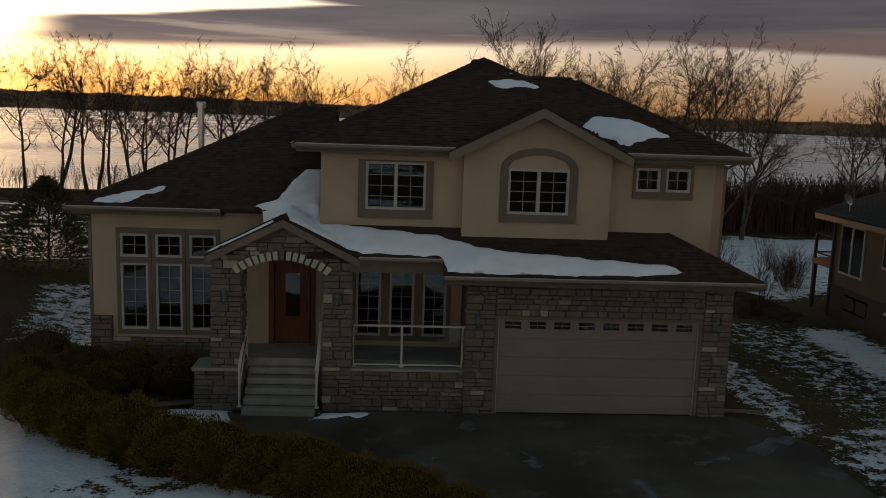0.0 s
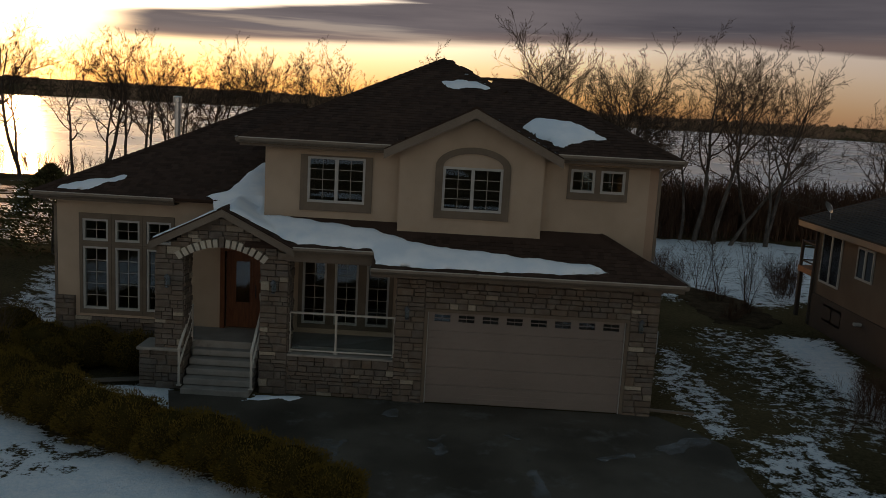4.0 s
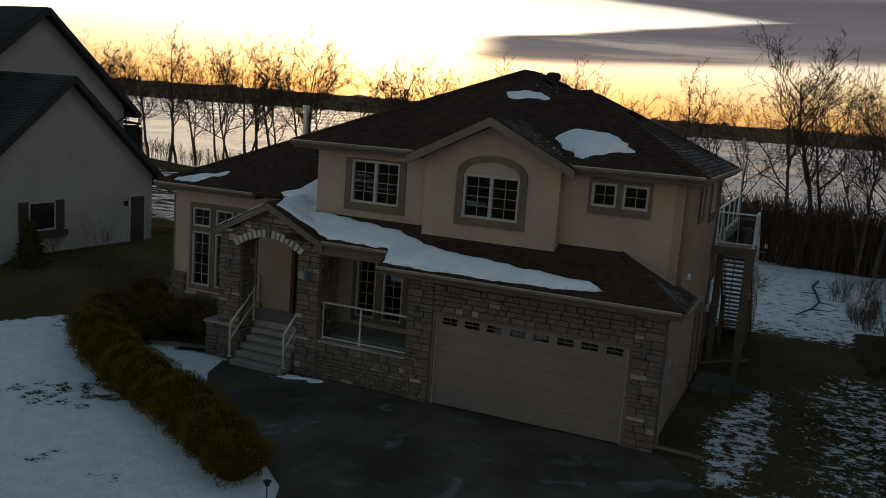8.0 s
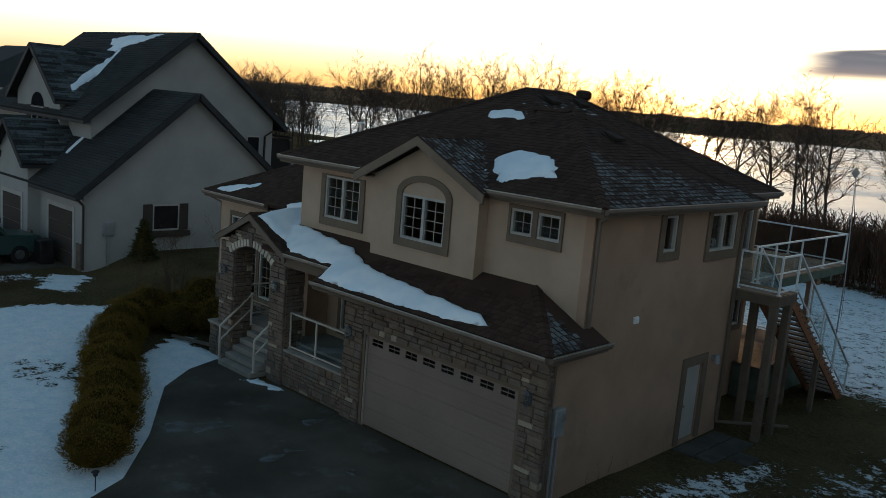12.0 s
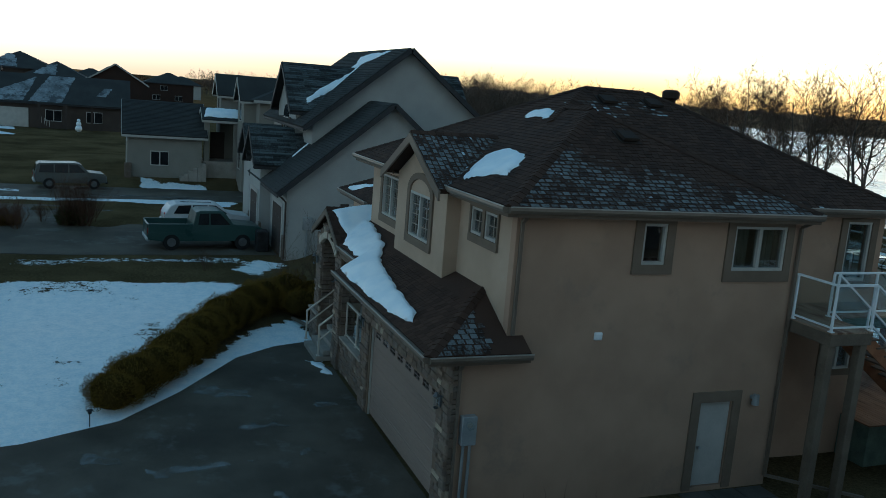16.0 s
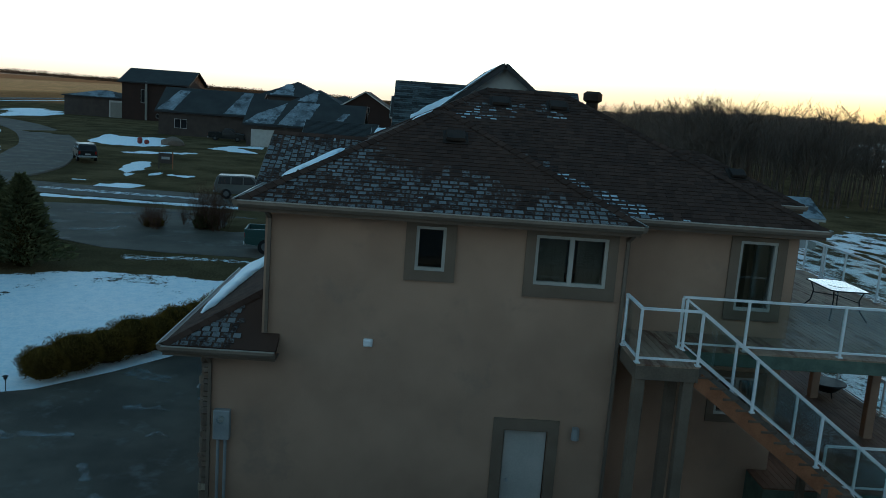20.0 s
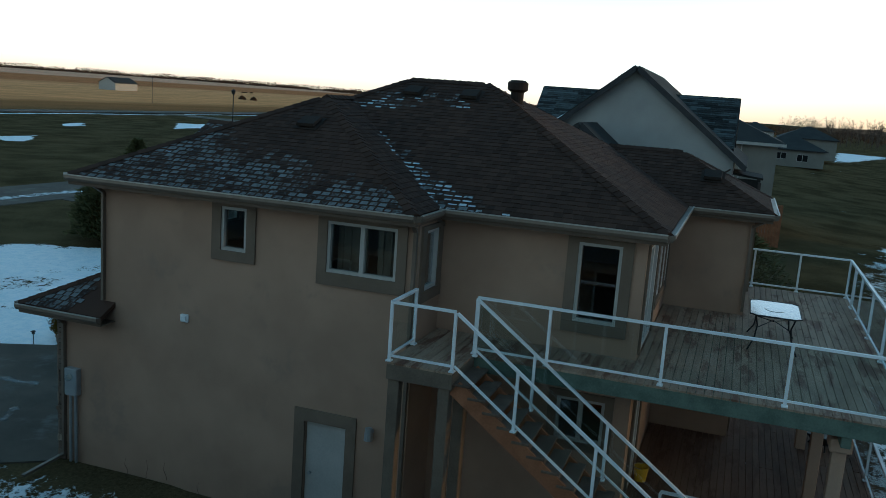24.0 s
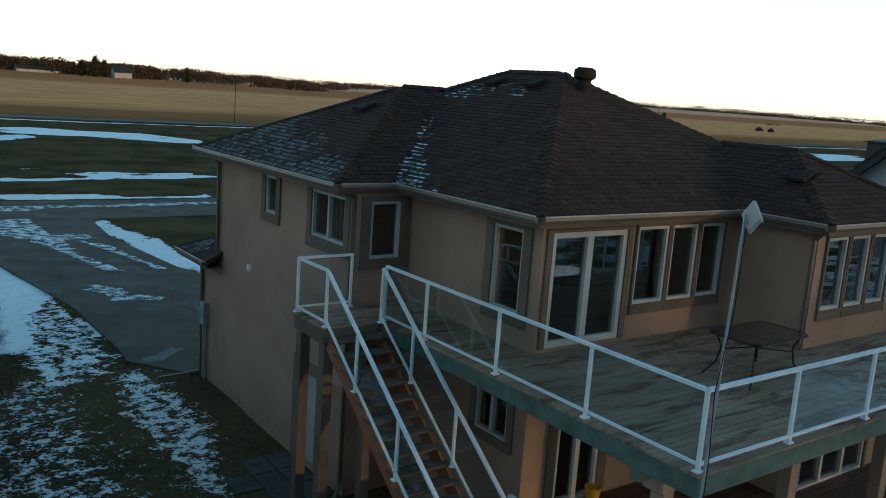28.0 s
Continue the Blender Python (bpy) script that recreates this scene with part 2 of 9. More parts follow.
def frost_material(name, cold, reach, base=((0.026, 0.0165, 0.0125), (0.07, 0.045, 0.034))):
    """Dark shingle under hoar that lies in ragged spots, thicker on some tabs than on others."""
    m = bpy.data.materials.new(name)
    m.use_nodes = True
    n = Nodes(m.node_tree)
    geo = n.add("ShaderNodeNewGeometry")
    at = geo.outputs["Position"]
    each = n.add("ShaderNodeObjectInfo").outputs["Random"]
    each = n.math("FRACT", n.math("ADD", n.math("MULTIPLY", each, 7.0), geo.outputs["Random Per Island"]))
    spots = n.math("ADD", n.math("MULTIPLY", n.noise(at, 13.0, 5.0, 0.7).outputs[0], 0.75), n.math("MULTIPLY", n.noise(at, 1.6, 3.0).outputs[0], 0.25))
    mask = n.smooth(n.math("ADD", spots, n.math("MULTIPLY", n.math("SUBTRACT", each, 0.5), 0.2)), 0.44 - reach, 0.66 - reach)
    base = n.mix(each, (*base[0], 1), (*base[1], 1))
    hoar = n.mix(n.math("ADD", n.math("MULTIPLY", n.noise(at, 55.0, 3.0, 0.7).outputs[0], 0.5), n.math("MULTIPLY", each, 0.5)), (*[c * 0.4 for c in cold], 1), (*cold, 1))
    b = n.add("ShaderNodeBump", Strength=0.6, Distance=0.004, Height=n.noise(at, 90.0, 3.0).outputs[0])
    s = n.add("ShaderNodeBsdfPrincipled", Base_Color=n.mix(mask, base, hoar), Roughness=0.9, Normal=b.outputs[0], Specular_IOR_Level=0.15)
    n.tree.links.new(s.outputs[0], n.add("ShaderNodeOutputMaterial").inputs[0])
    return m


FROSTED = [frost_material("frosted_shingle_" + nm, (0.215, 0.23, 0.235), reach) for nm, reach in (("thin", -0.07), ("middle", 0.0), ("full", 0.07))]
SNOWTAB = frost_material("thin_snow_on_shingle", (0.66, 0.74, 0.8), 0.12)
MUNTIN = material("tan_grille_bars", (0.3, 0.265, 0.22), (0.36, 0.32, 0.27), 2.0, 30, 0.5, 0.05, 0.002)
WHITE = material("white_vinyl", (0.37, 0.36, 0.33), (0.45, 0.435, 0.4), 2.0, 30, 0.4, 0.05, 0.002)
# brighter copy of the white vinyl: light on lake-facing frames put into the colour
VINYL = material("lit_white_vinyl", (0.5, 0.49, 0.46), (0.6, 0.585, 0.55), 2.0, 30, 0.4, 0.05, 0.002)
RAILING = material("white_powder_coated_metal", (0.7, 0.72, 0.73), (0.82, 0.83, 0.84), 2.0, 30, 0.35, 0.05, 0.002)
DOORPAINT = material("taupe_garage_door", (0.205, 0.165, 0.138), (0.245, 0.198, 0.166), 0.8, 40, 0.5, 0.1, 0.003)
GLASS = glass_material("window_glass", (0.72, 0.76, 0.76), 2.0)
CLEAR = glass_material("railing_glass", (0.9, 0.94, 0.94), 1.0)
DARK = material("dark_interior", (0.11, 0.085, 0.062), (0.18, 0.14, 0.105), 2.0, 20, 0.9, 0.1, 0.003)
SNOW = snow_material("snow", 0.1)
ASPHALT = material("dark_asphalt", (0.047, 0.04, 0.03), (0.124, 0.107, 0.084), 0.45, 50, 0.75, 0.6, 0.006, stain=((0.18, 0.18, 0.165), 0.55, 0.54, 0.42), spec=0.11)
CONCRETE = material("worn_concrete", (0.24, 0.215, 0.185), (0.34, 0.31, 0.27), 1.5, 50, 0.85, 0.3, 0.004, stain=((0.14, 0.12, 0.1), 1.1, 0.58, 0.5))
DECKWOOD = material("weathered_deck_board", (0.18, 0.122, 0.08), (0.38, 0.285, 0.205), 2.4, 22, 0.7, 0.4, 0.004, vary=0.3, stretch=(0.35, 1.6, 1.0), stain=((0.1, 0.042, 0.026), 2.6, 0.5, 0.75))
# darker copy for the lower deck: shade under the raised deck put into the colour
DECKLOW = material("shaded_stained_board", (0.1, 0.054, 0.034), (0.2, 0.125, 0.085), 2.4, 22, 0.7, 0.4, 0.004, vary=0.4, stretch=(0.35, 1.6, 1.0), stain=((0.06, 0.03, 0.02), 2.6, 0.5, 0.6))
GREENWOOD = material("treated_timber", (0.075, 0.1, 0.078), (0.135, 0.17, 0.135), 3.0, 30, 0.8, 0.3, 0.004)
POSTWOOD = material("post_timber", (0.11, 0.088, 0.066), (0.17, 0.136, 0.1), 2, 30, 0.8, 0.3, 0.004)
TREADWOOD = material("dark_stair_board", (0.07, 0.05, 0.036), (0.17, 0.125, 0.092), 4, 30, 0.75, 0.3, 0.004, vary=0.4)
REDWOOD = material("red_brown_timber", (0.2, 0.085, 0.04), (0.3, 0.14, 0.07), 3.0, 30, 0.7, 0.3, 0.004)
STONE = ramp_material("cut_stone", [(0.0, (0.100, 0.074, 0.052)), (0.16, (0.148, 0.105, 0.073)), (0.3, (0.118, 0.093, 0.074)), (0.45, (0.167, 0.118, 0.080)), (0.58, (0.126, 0.092, 0.067)), (0.7, (0.163, 0.111, 0.072)), (0.82, (0.133, 0.107, 0.086)), (0.95, (0.185, 0.137, 0.095)), (0.965, (0.391, 0.323, 0.238)), (1.0, (0.425, 0.357, 0.264))])
MORTAR = material("mortar", (0.095, 0.076, 0.058), (0.14, 0.112, 0.086), 3, 60, 0.95, 0.4, 0.005)
DARKMETAL = material("dark_metal", (0.02, 0.02, 0.021), (0.05, 0.05, 0.052), 3, 40, 0.5, 0.1, 0.002, metal=0.6)
GREYMETAL = material("grey_metal", (0.32, 0.34, 0.35), (0.42, 0.44, 0.45), 3, 40, 0.45, 0.1, 0.002, metal=0.5)
DOORWOOD = material("red_stained_oak_door", (0.1, 0.034, 0.015), (0.17, 0.062, 0.026), 6, 60, 0.4, 0.2, 0.003, stretch=(3, 3, 0.4))
BARK = material("pale_grey_bark", (0.045, 0.036, 0.03), (0.14, 0.118, 0.098), 2.5, 14, 0.9, 0.5, 0.02, stretch=(1, 1, 0.5))
TWIG = material("brown_twig", (0.05, 0.034, 0.024), (0.115, 0.08, 0.056), 1.0, 9, 0.9, 0.2, 0.01)

# ---- builders ----
def mesh_of(name, verts, faces, mat, smooth=False):
    me = bpy.data.meshes.new(name)
    me.from_pydata(verts, [], faces)
    for m in (mat if isinstance(mat, (list, tuple)) else [mat]):
        me.materials.append(m)
    if smooth:
        me.shade_smooth()
    me.update()
    return me


def thing(name, label, category, at=(0, 0, 0), group="", kind=""):
    ob = new(name)
    ob.location = at
    ob.empty_display_size = 0.2
    return tagged(ob, label, category, group, kind)


def base_of(ob):
    """The place in the world of an object whose parents are only moved, not turned."""
    p = Vector((0, 0, 0))
    while ob:
        p += ob.location
        ob = ob.parent
    return p


class Shape:
    """A mesh in the making, in world places."""
    def __init__(self):
        self.v, self.f, self.m = [], [], []

    def add(self, verts, faces, mi=0):
        k = len(self.v)
        self.v += [tuple(p) for p in verts]
        self.f += [tuple(i + k for i in f) for f in faces]
        self.m += [mi] * len(faces)
        return self

    def box(self, x0, x1, y0, y1, z0, z1, mi=0, c=0.0):
        """A box; c cuts its edges."""
        if c <= 0:
            v = [(x, y, z) for z in (z0, z1) for y in (y0, y1) for x in (x0, x1)]
            return self.add(v, [(0, 2, 3, 1), (4, 5, 7, 6), (0, 1, 5, 4), (2, 6, 7, 3), (0, 4, 6, 2), (1, 3, 7, 5)], mi)
        c = min(c, abs(x1 - x0) / 3, abs(y1 - y0) / 3, abs(z1 - z0) / 3)
        bm = bmesh.new()
        bmesh.ops.create_cube(bm, size=1.0, matrix=Matrix.LocRotScale(((x0 + x1) / 2, (y0 + y1) / 2, (z0 + z1) / 2), None, (x1 - x0, y1 - y0, z1 - z0)))
        bmesh.ops.bevel(bm, geom=bm.edges[:], offset=c, segments=1, affect="EDGES")
        bm.verts.index_update()
        self.add([p.co for p in bm.verts], [[p.index for p in f.verts] for f in bm.faces], mi)
        bm.free()
        return self

    def rod(self, a, b, r0, r1=None, n=8, mi=0, caps=True):
        """A round bar from a to b, which may taper."""
        a, b = Vector(a), Vector(b)
        r1 = r0 if r1 is None else r1
        d = (b - a).normalized()
        u = d.orthogonal().normalized()
        t = d.cross(u)
        v = []
        for p, r in ((a, r0), (b, r1)):
            v += [p + (u * math.cos(2 * math.pi * i / n) + t * math.sin(2 * math.pi * i / n)) * r for i in range(n)]
        f = [(i, (i + 1) % n, n + (i + 1) % n, n + i) for i in range(n)]
        if caps:
            f += [tuple(range(n - 1, -1, -1)), tuple(range(n, 2 * n))]
        return self.add(v, f, mi)

    def bar(self, a, b, wide, high, mi=0):
        """A square bar from a to b; wide is level, high is across."""
        a, b = Vector(a), Vector(b)
        d = (b - a).normalized()
        s = d.cross(Vector((0, 0, 1)))
        s = s.normalized() if s.length > 1e-4 else Vector((1, 0, 0))
        h = s.cross(d).normalized()
        v = [p + s * (wide / 2 * i) + h * (high / 2 * j) for p in (a, b) for i, j in ((-1, -1), (1, -1), (1, 1), (-1, 1))]
        return self.add(v, [(0, 3, 2, 1), (4, 5, 6, 7), (0, 1, 5, 4), (1, 2, 6, 5), (2, 3, 7, 6), (3, 0, 4, 7)], mi)

    def slab(self, outline, z0, z1, mi=0):
        """An upright prism over an outline of (x, y), anticlockwise."""
        n = len(outline)
        v = [(x, y, z0) for x, y in outline] + [(x, y, z1) for x, y in outline]
        return self.add(v, [tuple(range(n - 1, -1, -1)), tuple(range(n, 2 * n))] + [(i, (i + 1) % n, n + (i + 1) % n, n + i) for i in range(n)], mi)

    def plate(self, corners, thick, mi=0):
        """A flat polygon in space with a thickness below it."""
        c = [Vector(p) for p in corners]
        nrm = (c[1] - c[0]).cross(c[2] - c[0]).normalized()
        n = len(c)
        v = c + [p - nrm * thick for p in c]
        return self.add(v, [tuple(range(n)), tuple(range(2 * n - 1, n - 1, -1))] + [(i, n + i, n + (i + 1) % n, (i + 1) % n) for i in range(n)], mi)

    def done(self, name, mat, parent=None, label="", smooth=False):
        off = base_of(parent) if parent else Vector((0, 0, 0))
        me = mesh_of(name, [(x - off.x, y - off.y, z - off.z) for x, y, z in self.v], self.f, mat, smooth)
        if max(self.m, default=0):
            me.polygons.foreach_set("material_index", self.m)
        ob = new(name, me)
        if parent:
            ob.parent = parent
        if label:
            ob["label"] = label
        return ob


def swap(axis, a, b, c):
    """A place from along, across and height; axis names the way that the wall runs."""
    return (a, b, c) if axis == "x" else (b, a, c)


def cell_wall(s, axis, line, thick, a0, a1, z0, z1, holes=()):
    """One connected upright sheet with square holes, as a closed shell, added to the shape s."""
    ca = sorted({a0, a1, *[min(max(h, a0), a1) for o in holes for h in o[:2]]})
    cz = sorted({z0, z1, *[min(max(h, z0), z1) for o in holes for h in o[2:]]})
    na, nz = len(ca) - 1, len(cz) - 1
    solid = {(i, j) for i in range(na) for j in range(nz) if not any(o[0] <= (ca[i] + ca[i + 1]) / 2 <= o[1] and o[2] <= (cz[j] + cz[j + 1]) / 2 <= o[3] for o in holes)}
    lo, hi = sorted((line, line + thick))
    ids, v, f = {}, [], []
    def pt(i, j, d):
        if (i, j, d) not in ids:
            ids[i, j, d] = len(v)
            v.append(swap(axis, ca[i], hi if d else lo, cz[j]))
        return ids[i, j, d]
    for i, j in solid:
        f.append((pt(i, j, 0), pt(i + 1, j, 0), pt(i + 1, j + 1, 0), pt(i, j + 1, 0)))
        f.append((pt(i, j, 1), pt(i, j + 1, 1), pt(i + 1, j + 1, 1), pt(i + 1, j, 1)))
        for di, dj, p, q in ((0, -1, (0, 0), (1, 0)), (1, 0, (1, 0), (1, 1)), (0, 1, (1, 1), (0, 1)), (-1, 0, (0, 1), (0, 0))):
            if (i + di, j + dj) not in solid:
                f.append((pt(i + p[0], j + p[1], 0), pt(i + p[0], j + p[1], 1), pt(i + q[0], j + q[1], 1), pt(i + q[0], j + q[1], 0)))
    if axis == "y":
        f = [tuple(reversed(p)) for p in f]
    return s.add(v, f)


def wall(name, mat, parent, axis, line, thick, a0, a1, z0, z1, holes=(), label=""):
    """An upright wall along axis, its outer face at line and thick towards the inside (signed), with holes (a0, a1, z0, z1) through it."""
    return cell_wall(Shape(), axis, line, thick, a0, a1, z0, z1, holes).done(name, mat, parent, label)


def window(parent, axis, line, out, a0, a1, z0, z1, panes=1, grid=(0, 0), trim=(0.16, 0.16, 0.1, 0.2), frame_mat=None, trim_mat=None, label="", bar=0.06, name="window"):
    """A window set in a wall along axis: frame, panes with muntin bars, and a stucco surround.
    out is +1 or -1, the way the outer face looks; trim: widths at the sides, top and bottom."""
    # frames towards the lake get the vinyl with light painted in
    fm = frame_mat or (VINYL if axis == "x" and out > 0 else WHITE)
    fw = bar
    step = (a1 - a0) / panes
    lights = [(a0 + i * step + (fw if i == 0 else fw * 0.7), a0 + (i + 1) * step - (fw if i == panes - 1 else fw * 0.7)) for i in range(panes)]
    win = cell_wall(Shape(), axis, line + out * 0.015, -out * 0.105, a0, a1, z0, z1, [(p, q, z0 + fw, z1 - fw) for p, q in lights]).done(name, fm, parent, label)
    for p, q in lights:
        cell_wall(Shape(), axis, line - out * 0.054, -out * 0.006, p, q, z0 + fw, z1 - fw).done("pane", GLASS, win).visible_shadow = False
        if grid[0] or grid[1]:
            nx, nz = max(grid[0], 1), max(grid[1], 1)
            h = z1 - z0 - 2 * fw
            cells = [(p + (q - p) * i / nx + (0.008 if i else 0), p + (q - p) * (i + 1) / nx - (0.008 if i < nx - 1 else 0), z0 + fw + h * j / nz + (0.008 if j else 0), z0 + fw + h * (j + 1) / nz - (0.008 if j < nz - 1 else 0)) for i in range(nx) for j in range(nz)]
            cell_wall(Shape(), axis, line - out * 0.036, -out * 0.016, p, q, z0 + fw, z1 - fw, cells).done("muntins", MUNTIN if fm is WHITE else fm, win)
    if trim:
        ts, tt, tb, proud = trim[0], trim[1], trim[3], 0.045
        spans = [(a0 - ts, a1 + ts, z1 + tt)] if tt > 0.012 else [(a0 - ts, a0, z1), (a1, a1 + ts, z1)]
        for p, q, top in spans:
            cell_wall(Shape(), axis, line + out * proud, -out * (proud + 0.002), p, q, z0 - 0.001, top, [(a0, a1, z0 - 0.01, z1)] if len(spans) == 1 else ()).done("surround", trim_mat or TRIM, win)
        if tb > 0.03:
            cell_wall(Shape(), axis, line + out * (proud + 0.008), -out * (proud + 0.01), a0 - ts, a1 + ts, z0 - tb, z0 - 0.001).done("sill", trim_mat or TRIM, win)
    return win


def noise2(x, y, s=1.0, seed=0.0):
    return noise.noise(Vector((x * s + seed, y * s - seed, seed * 1.7)))


def inside(pt, poly):
    x, y = pt
    r = False
    for (x0, y0), (x1, y1) in zip(poly, poly[1:] + poly[:1]):
        if (y0 > y) != (y1 > y) and x < (x1 - x0) * (y - y0) / (y1 - y0) + x0:
            r = not r
    return r


def edge_dist(pt, poly):
    x, y = pt
    best = 1e9
    for (x0, y0), (x1, y1) in zip(poly, poly[1:] + poly[:1]):
        dx, dy = x1 - x0, y1 - y0
        k = max(0, min(1, ((x - x0) * dx + (y - y0) * dy) / (dx * dx + dy * dy + 1e-9)))
        best = min(best, math.hypot(x - x0 - k * dx, y - y0 - k * dy))
    return best if inside(pt, poly) else -best


def snow_patch(name, poly, height, thick, label, step=0.08, ragged=0.12, mat=None, seed=0.0, parent=None):
    """Lying snow over an outline on the plan, on a surface of the given height(x, y), with a rounded, uneven rim."""
    xs = [p[0] for p in poly]
    ys = [p[1] for p in poly]
    nx, ny = int((max(xs) - min(xs)) / step) + 3, int((max(ys) - min(ys)) / step) + 3
    ids, v, f = {}, [], []
    deep = lambda x, y: edge_dist((x, y), poly) + ragged * (noise2(x, y, 2.2, seed) + 0.45 * noise2(x, y, 5.5, seed + 3))
    for j in range(ny):
        for i in range(nx):
            x, y = min(xs) + (i - 1) * step, min(ys) + (j - 1) * step
            d = deep(x, y)
            if d > -step * 1.3:
                if d < 0:                              # draw the rim in to the outline
                    gx_, gy_ = (deep(x + 0.02, y) - deep(x - 0.02, y)) / 0.04, (deep(x, y + 0.02) - deep(x, y - 0.02)) / 0.04
                    gg = max(gx_ * gx_ + gy_ * gy_, 0.3)
                    x, y = x - gx_ * d / gg, y - gy_ * d / gg
                    d = 0.0
                k = max(0.0, min(1.0, d / (thick * 1.6 + 0.03)))
                h = 0.004 + thick * math.sqrt(max(0.0, 1 - (1 - k) ** 2)) * (0.8 + 0.4 * noise2(x, y, 1.6, seed + 7))
                ids[i, j] = len(v)
                v.append((x, y, height(x, y) + h))
    for (i, j) in ids:
        q = [(i, j), (i + 1, j), (i + 1, j + 1), (i, j + 1)]
        if all(k in ids for k in q):
            f.append(tuple(ids[k] for k in q))
    s = Shape()
    s.v, s.f, s.m = v, f, [0] * len(f)
    ob = s.done(name, mat or SNOW, parent, smooth=True)
    return tagged(ob, label, "snow") if not parent else ob

# ---- ground, lake, roads ----
LAKE_Z = -2.6


def smooth01(x, a, b):
    k = max(0.0, min(1.0, (x - a) / (b - a)))
    return k * k * (3 - 2 * k)


def shore(x):
    """Where the lake's near bank runs."""
    return 96 + 0.12 * (x + 20) if x > -60 else 91 + 0.9 * (-60 - x) * 0.5


def land(x, y):
    """Height of the ground."""
    z = 0.12 * smooth01(abs(x - 9.5), 1.8, 0.2) * smooth01(y, 20.5, 23) * smooth01(32, 31, y)
    z -= 1.5 * smooth01(y, 34, 66) - 0.0
    d = y - shore(x)
    z -= 1.6 * smooth01(d, -8, 6)
    z += 0.7 * smooth01(-x, 42.3, 44.6) * smooth01(70 + x, 0, 12) * smooth01(y, 7, 15) * smooth01(42 - y, 0, 8)
    z += 0.03 * noise2(x, y, 0.35, 5) + 0.12 * noise2(x, y, 0.06, 9)
    far = math.hypot(x, y)
    if far > 1150 and y > 0:
        z += (19 + 8 * smooth01(-x / far, -0.3, 0.55)) * smooth01(far, 1180, 1650) * smooth01(y / far, 0.1, 0.4)
    if y < -200:
        z += 6 * smooth01(-y, 150, 900)
    if -20 < x < 9.6 and -20 < y < 24:
        z = 0.02 * noise2(x, y, 0.5, 5)
    return z + 0.7 * smooth01(-x, 9.8, 14.2) * smooth01(24 + x, 0, 3) * smooth01(y, 22.4, 25.0) * smooth01(41 - y, 0, 7)


# snow cover over the ground: outlines on the plan, how much lies there, and how far its rim fades
FRONT_LAWN = [(3.95, 9.1), (3.4, 12.9), (2.5, 14.4), (0.0, 15.5), (-4.2, 17.1), (-7.4, 19.2), (-8.7, 21.0), (-10.6, 21.6), (-12.2, 19.6), (-12.4, 15.5), (-12.9, 12.0), (-12.2, 10.0), (-10.6, 7.6), (-10.6, 5.2), (-9.4, 2.0), (-4.2, 1.0), (1.5, 4.0), (3.3, 6.5)]
COVER = []


def lay(outline, amount, rim):
    COVER.append((outline, amount, rim))


lay(FRONT_LAWN, 1.0, 0.5)
lay([(4.4, 7.8), (5.0, 2.1), (5.1, 0.1), (5.0, -4.2), (4.2, -4.9), (3.8, -0.7), (3.1, 2.7), (3.0, 8.0)], 0.86, 0.45)
lay([(3.3, 12.6), (2.4, 15.0), (0.6, 16.7), (-2.1, 18.5), (-3.2, 19.8), (-3.9, 21.0), (-6.6, 21.3), (-5.0, 19.2), (-1.5, 16.8), (1.2, 15.0), (2.0, 13.8), (2.7, 12.0)], 1.25, 0.4)
lay([(10.9, 4.5), (10.2, 10.5), (10.9, 12.4), (11.5, 17.2), (13.0, 17.4), (15.2, 13), (16.2, 6), (13.5, 1.0)], 1.1, 0.6)
lay([(9.7, 12.6), (10.3, 10.0), (11.2, 12.2), (11.8, 17), (12.8, 20.2), (12.4, 21.8), (10.3, 19.9), (9.45, 18.4)], 0.57, 0.6)
lay([(9.45, 18.6), (9.55, 13), (10.6, 5.5), (11.6, -2), (12.2, -2), (11.2, 5.5), (10.05, 13), (10.0, 18.6)], 0.72, 0.35)
lay([(9.9, 19.0), (9.0, 19.9), (8.75, 21.6), (8.7, 23.2), (8.9, 25.2), (9.6, 26.9), (10.2, 29.2), (10.9, 27.6), (11.0, 24.7), (11.1, 23.0), (10.7, 20.6)], 0.57, 0.6)
lay([(14.8, 30.6), (16.6, 30.4), (16.2, 26.5), (15.8, 23.7), (14.7, 20.6), (14.2, 22.3), (14.0, 26.4), (14.3, 29.2)], 0.83, 0.9)
lay([(11.0, 20.5), (15.5, 17.5), (16.2, 24), (14.6, 31), (12.4, 32), (10.6, 28.5)], 0.5, 1.6)
lay([(9.2, 35.5), (12.6, 35.5), (15.2, 34.5), (19, 36), (34, 44), (40, 60), (34, 66), (-12, 66), (-12, 44), (-3, 38)], 0.68, 1.5)
lay([(-30, 40), (8, 42), (12, 60), (10, 78), (-60, 80), (-60, 46)], 0.54, 2.0)
lay([(-8.5, 24), (-11.5, 26), (-13, 33), (-9, 36), (-8, 30)], 0.6, 1.0)
lay([(-13.6, 20.6), (-16.3, 22.5), (-17.2, 21.2), (-15, 19.7)], 0.95, 0.4)
lay([(-15.6, 10.5), (-16.2, 20.5), (-17.4, 20.8), (-17.2, 15), (-16.9, 10.8)], 0.57, 0.5)
lay([(-23.5, 9.4), (-25.0, 8.8), (-26.8, 9.8), (-25.2, 10.6)], 0.95, 0.4)
lay([(-43.9, 16.3), (-42.2, 16.5), (-41.0, 21.0), (-43.0, 21.2)], 0.95, 0.5)
lay([(-56, 46), (-51, 49.5), (-51, 53), (-61, 50.5)], 0.85, 0.8)
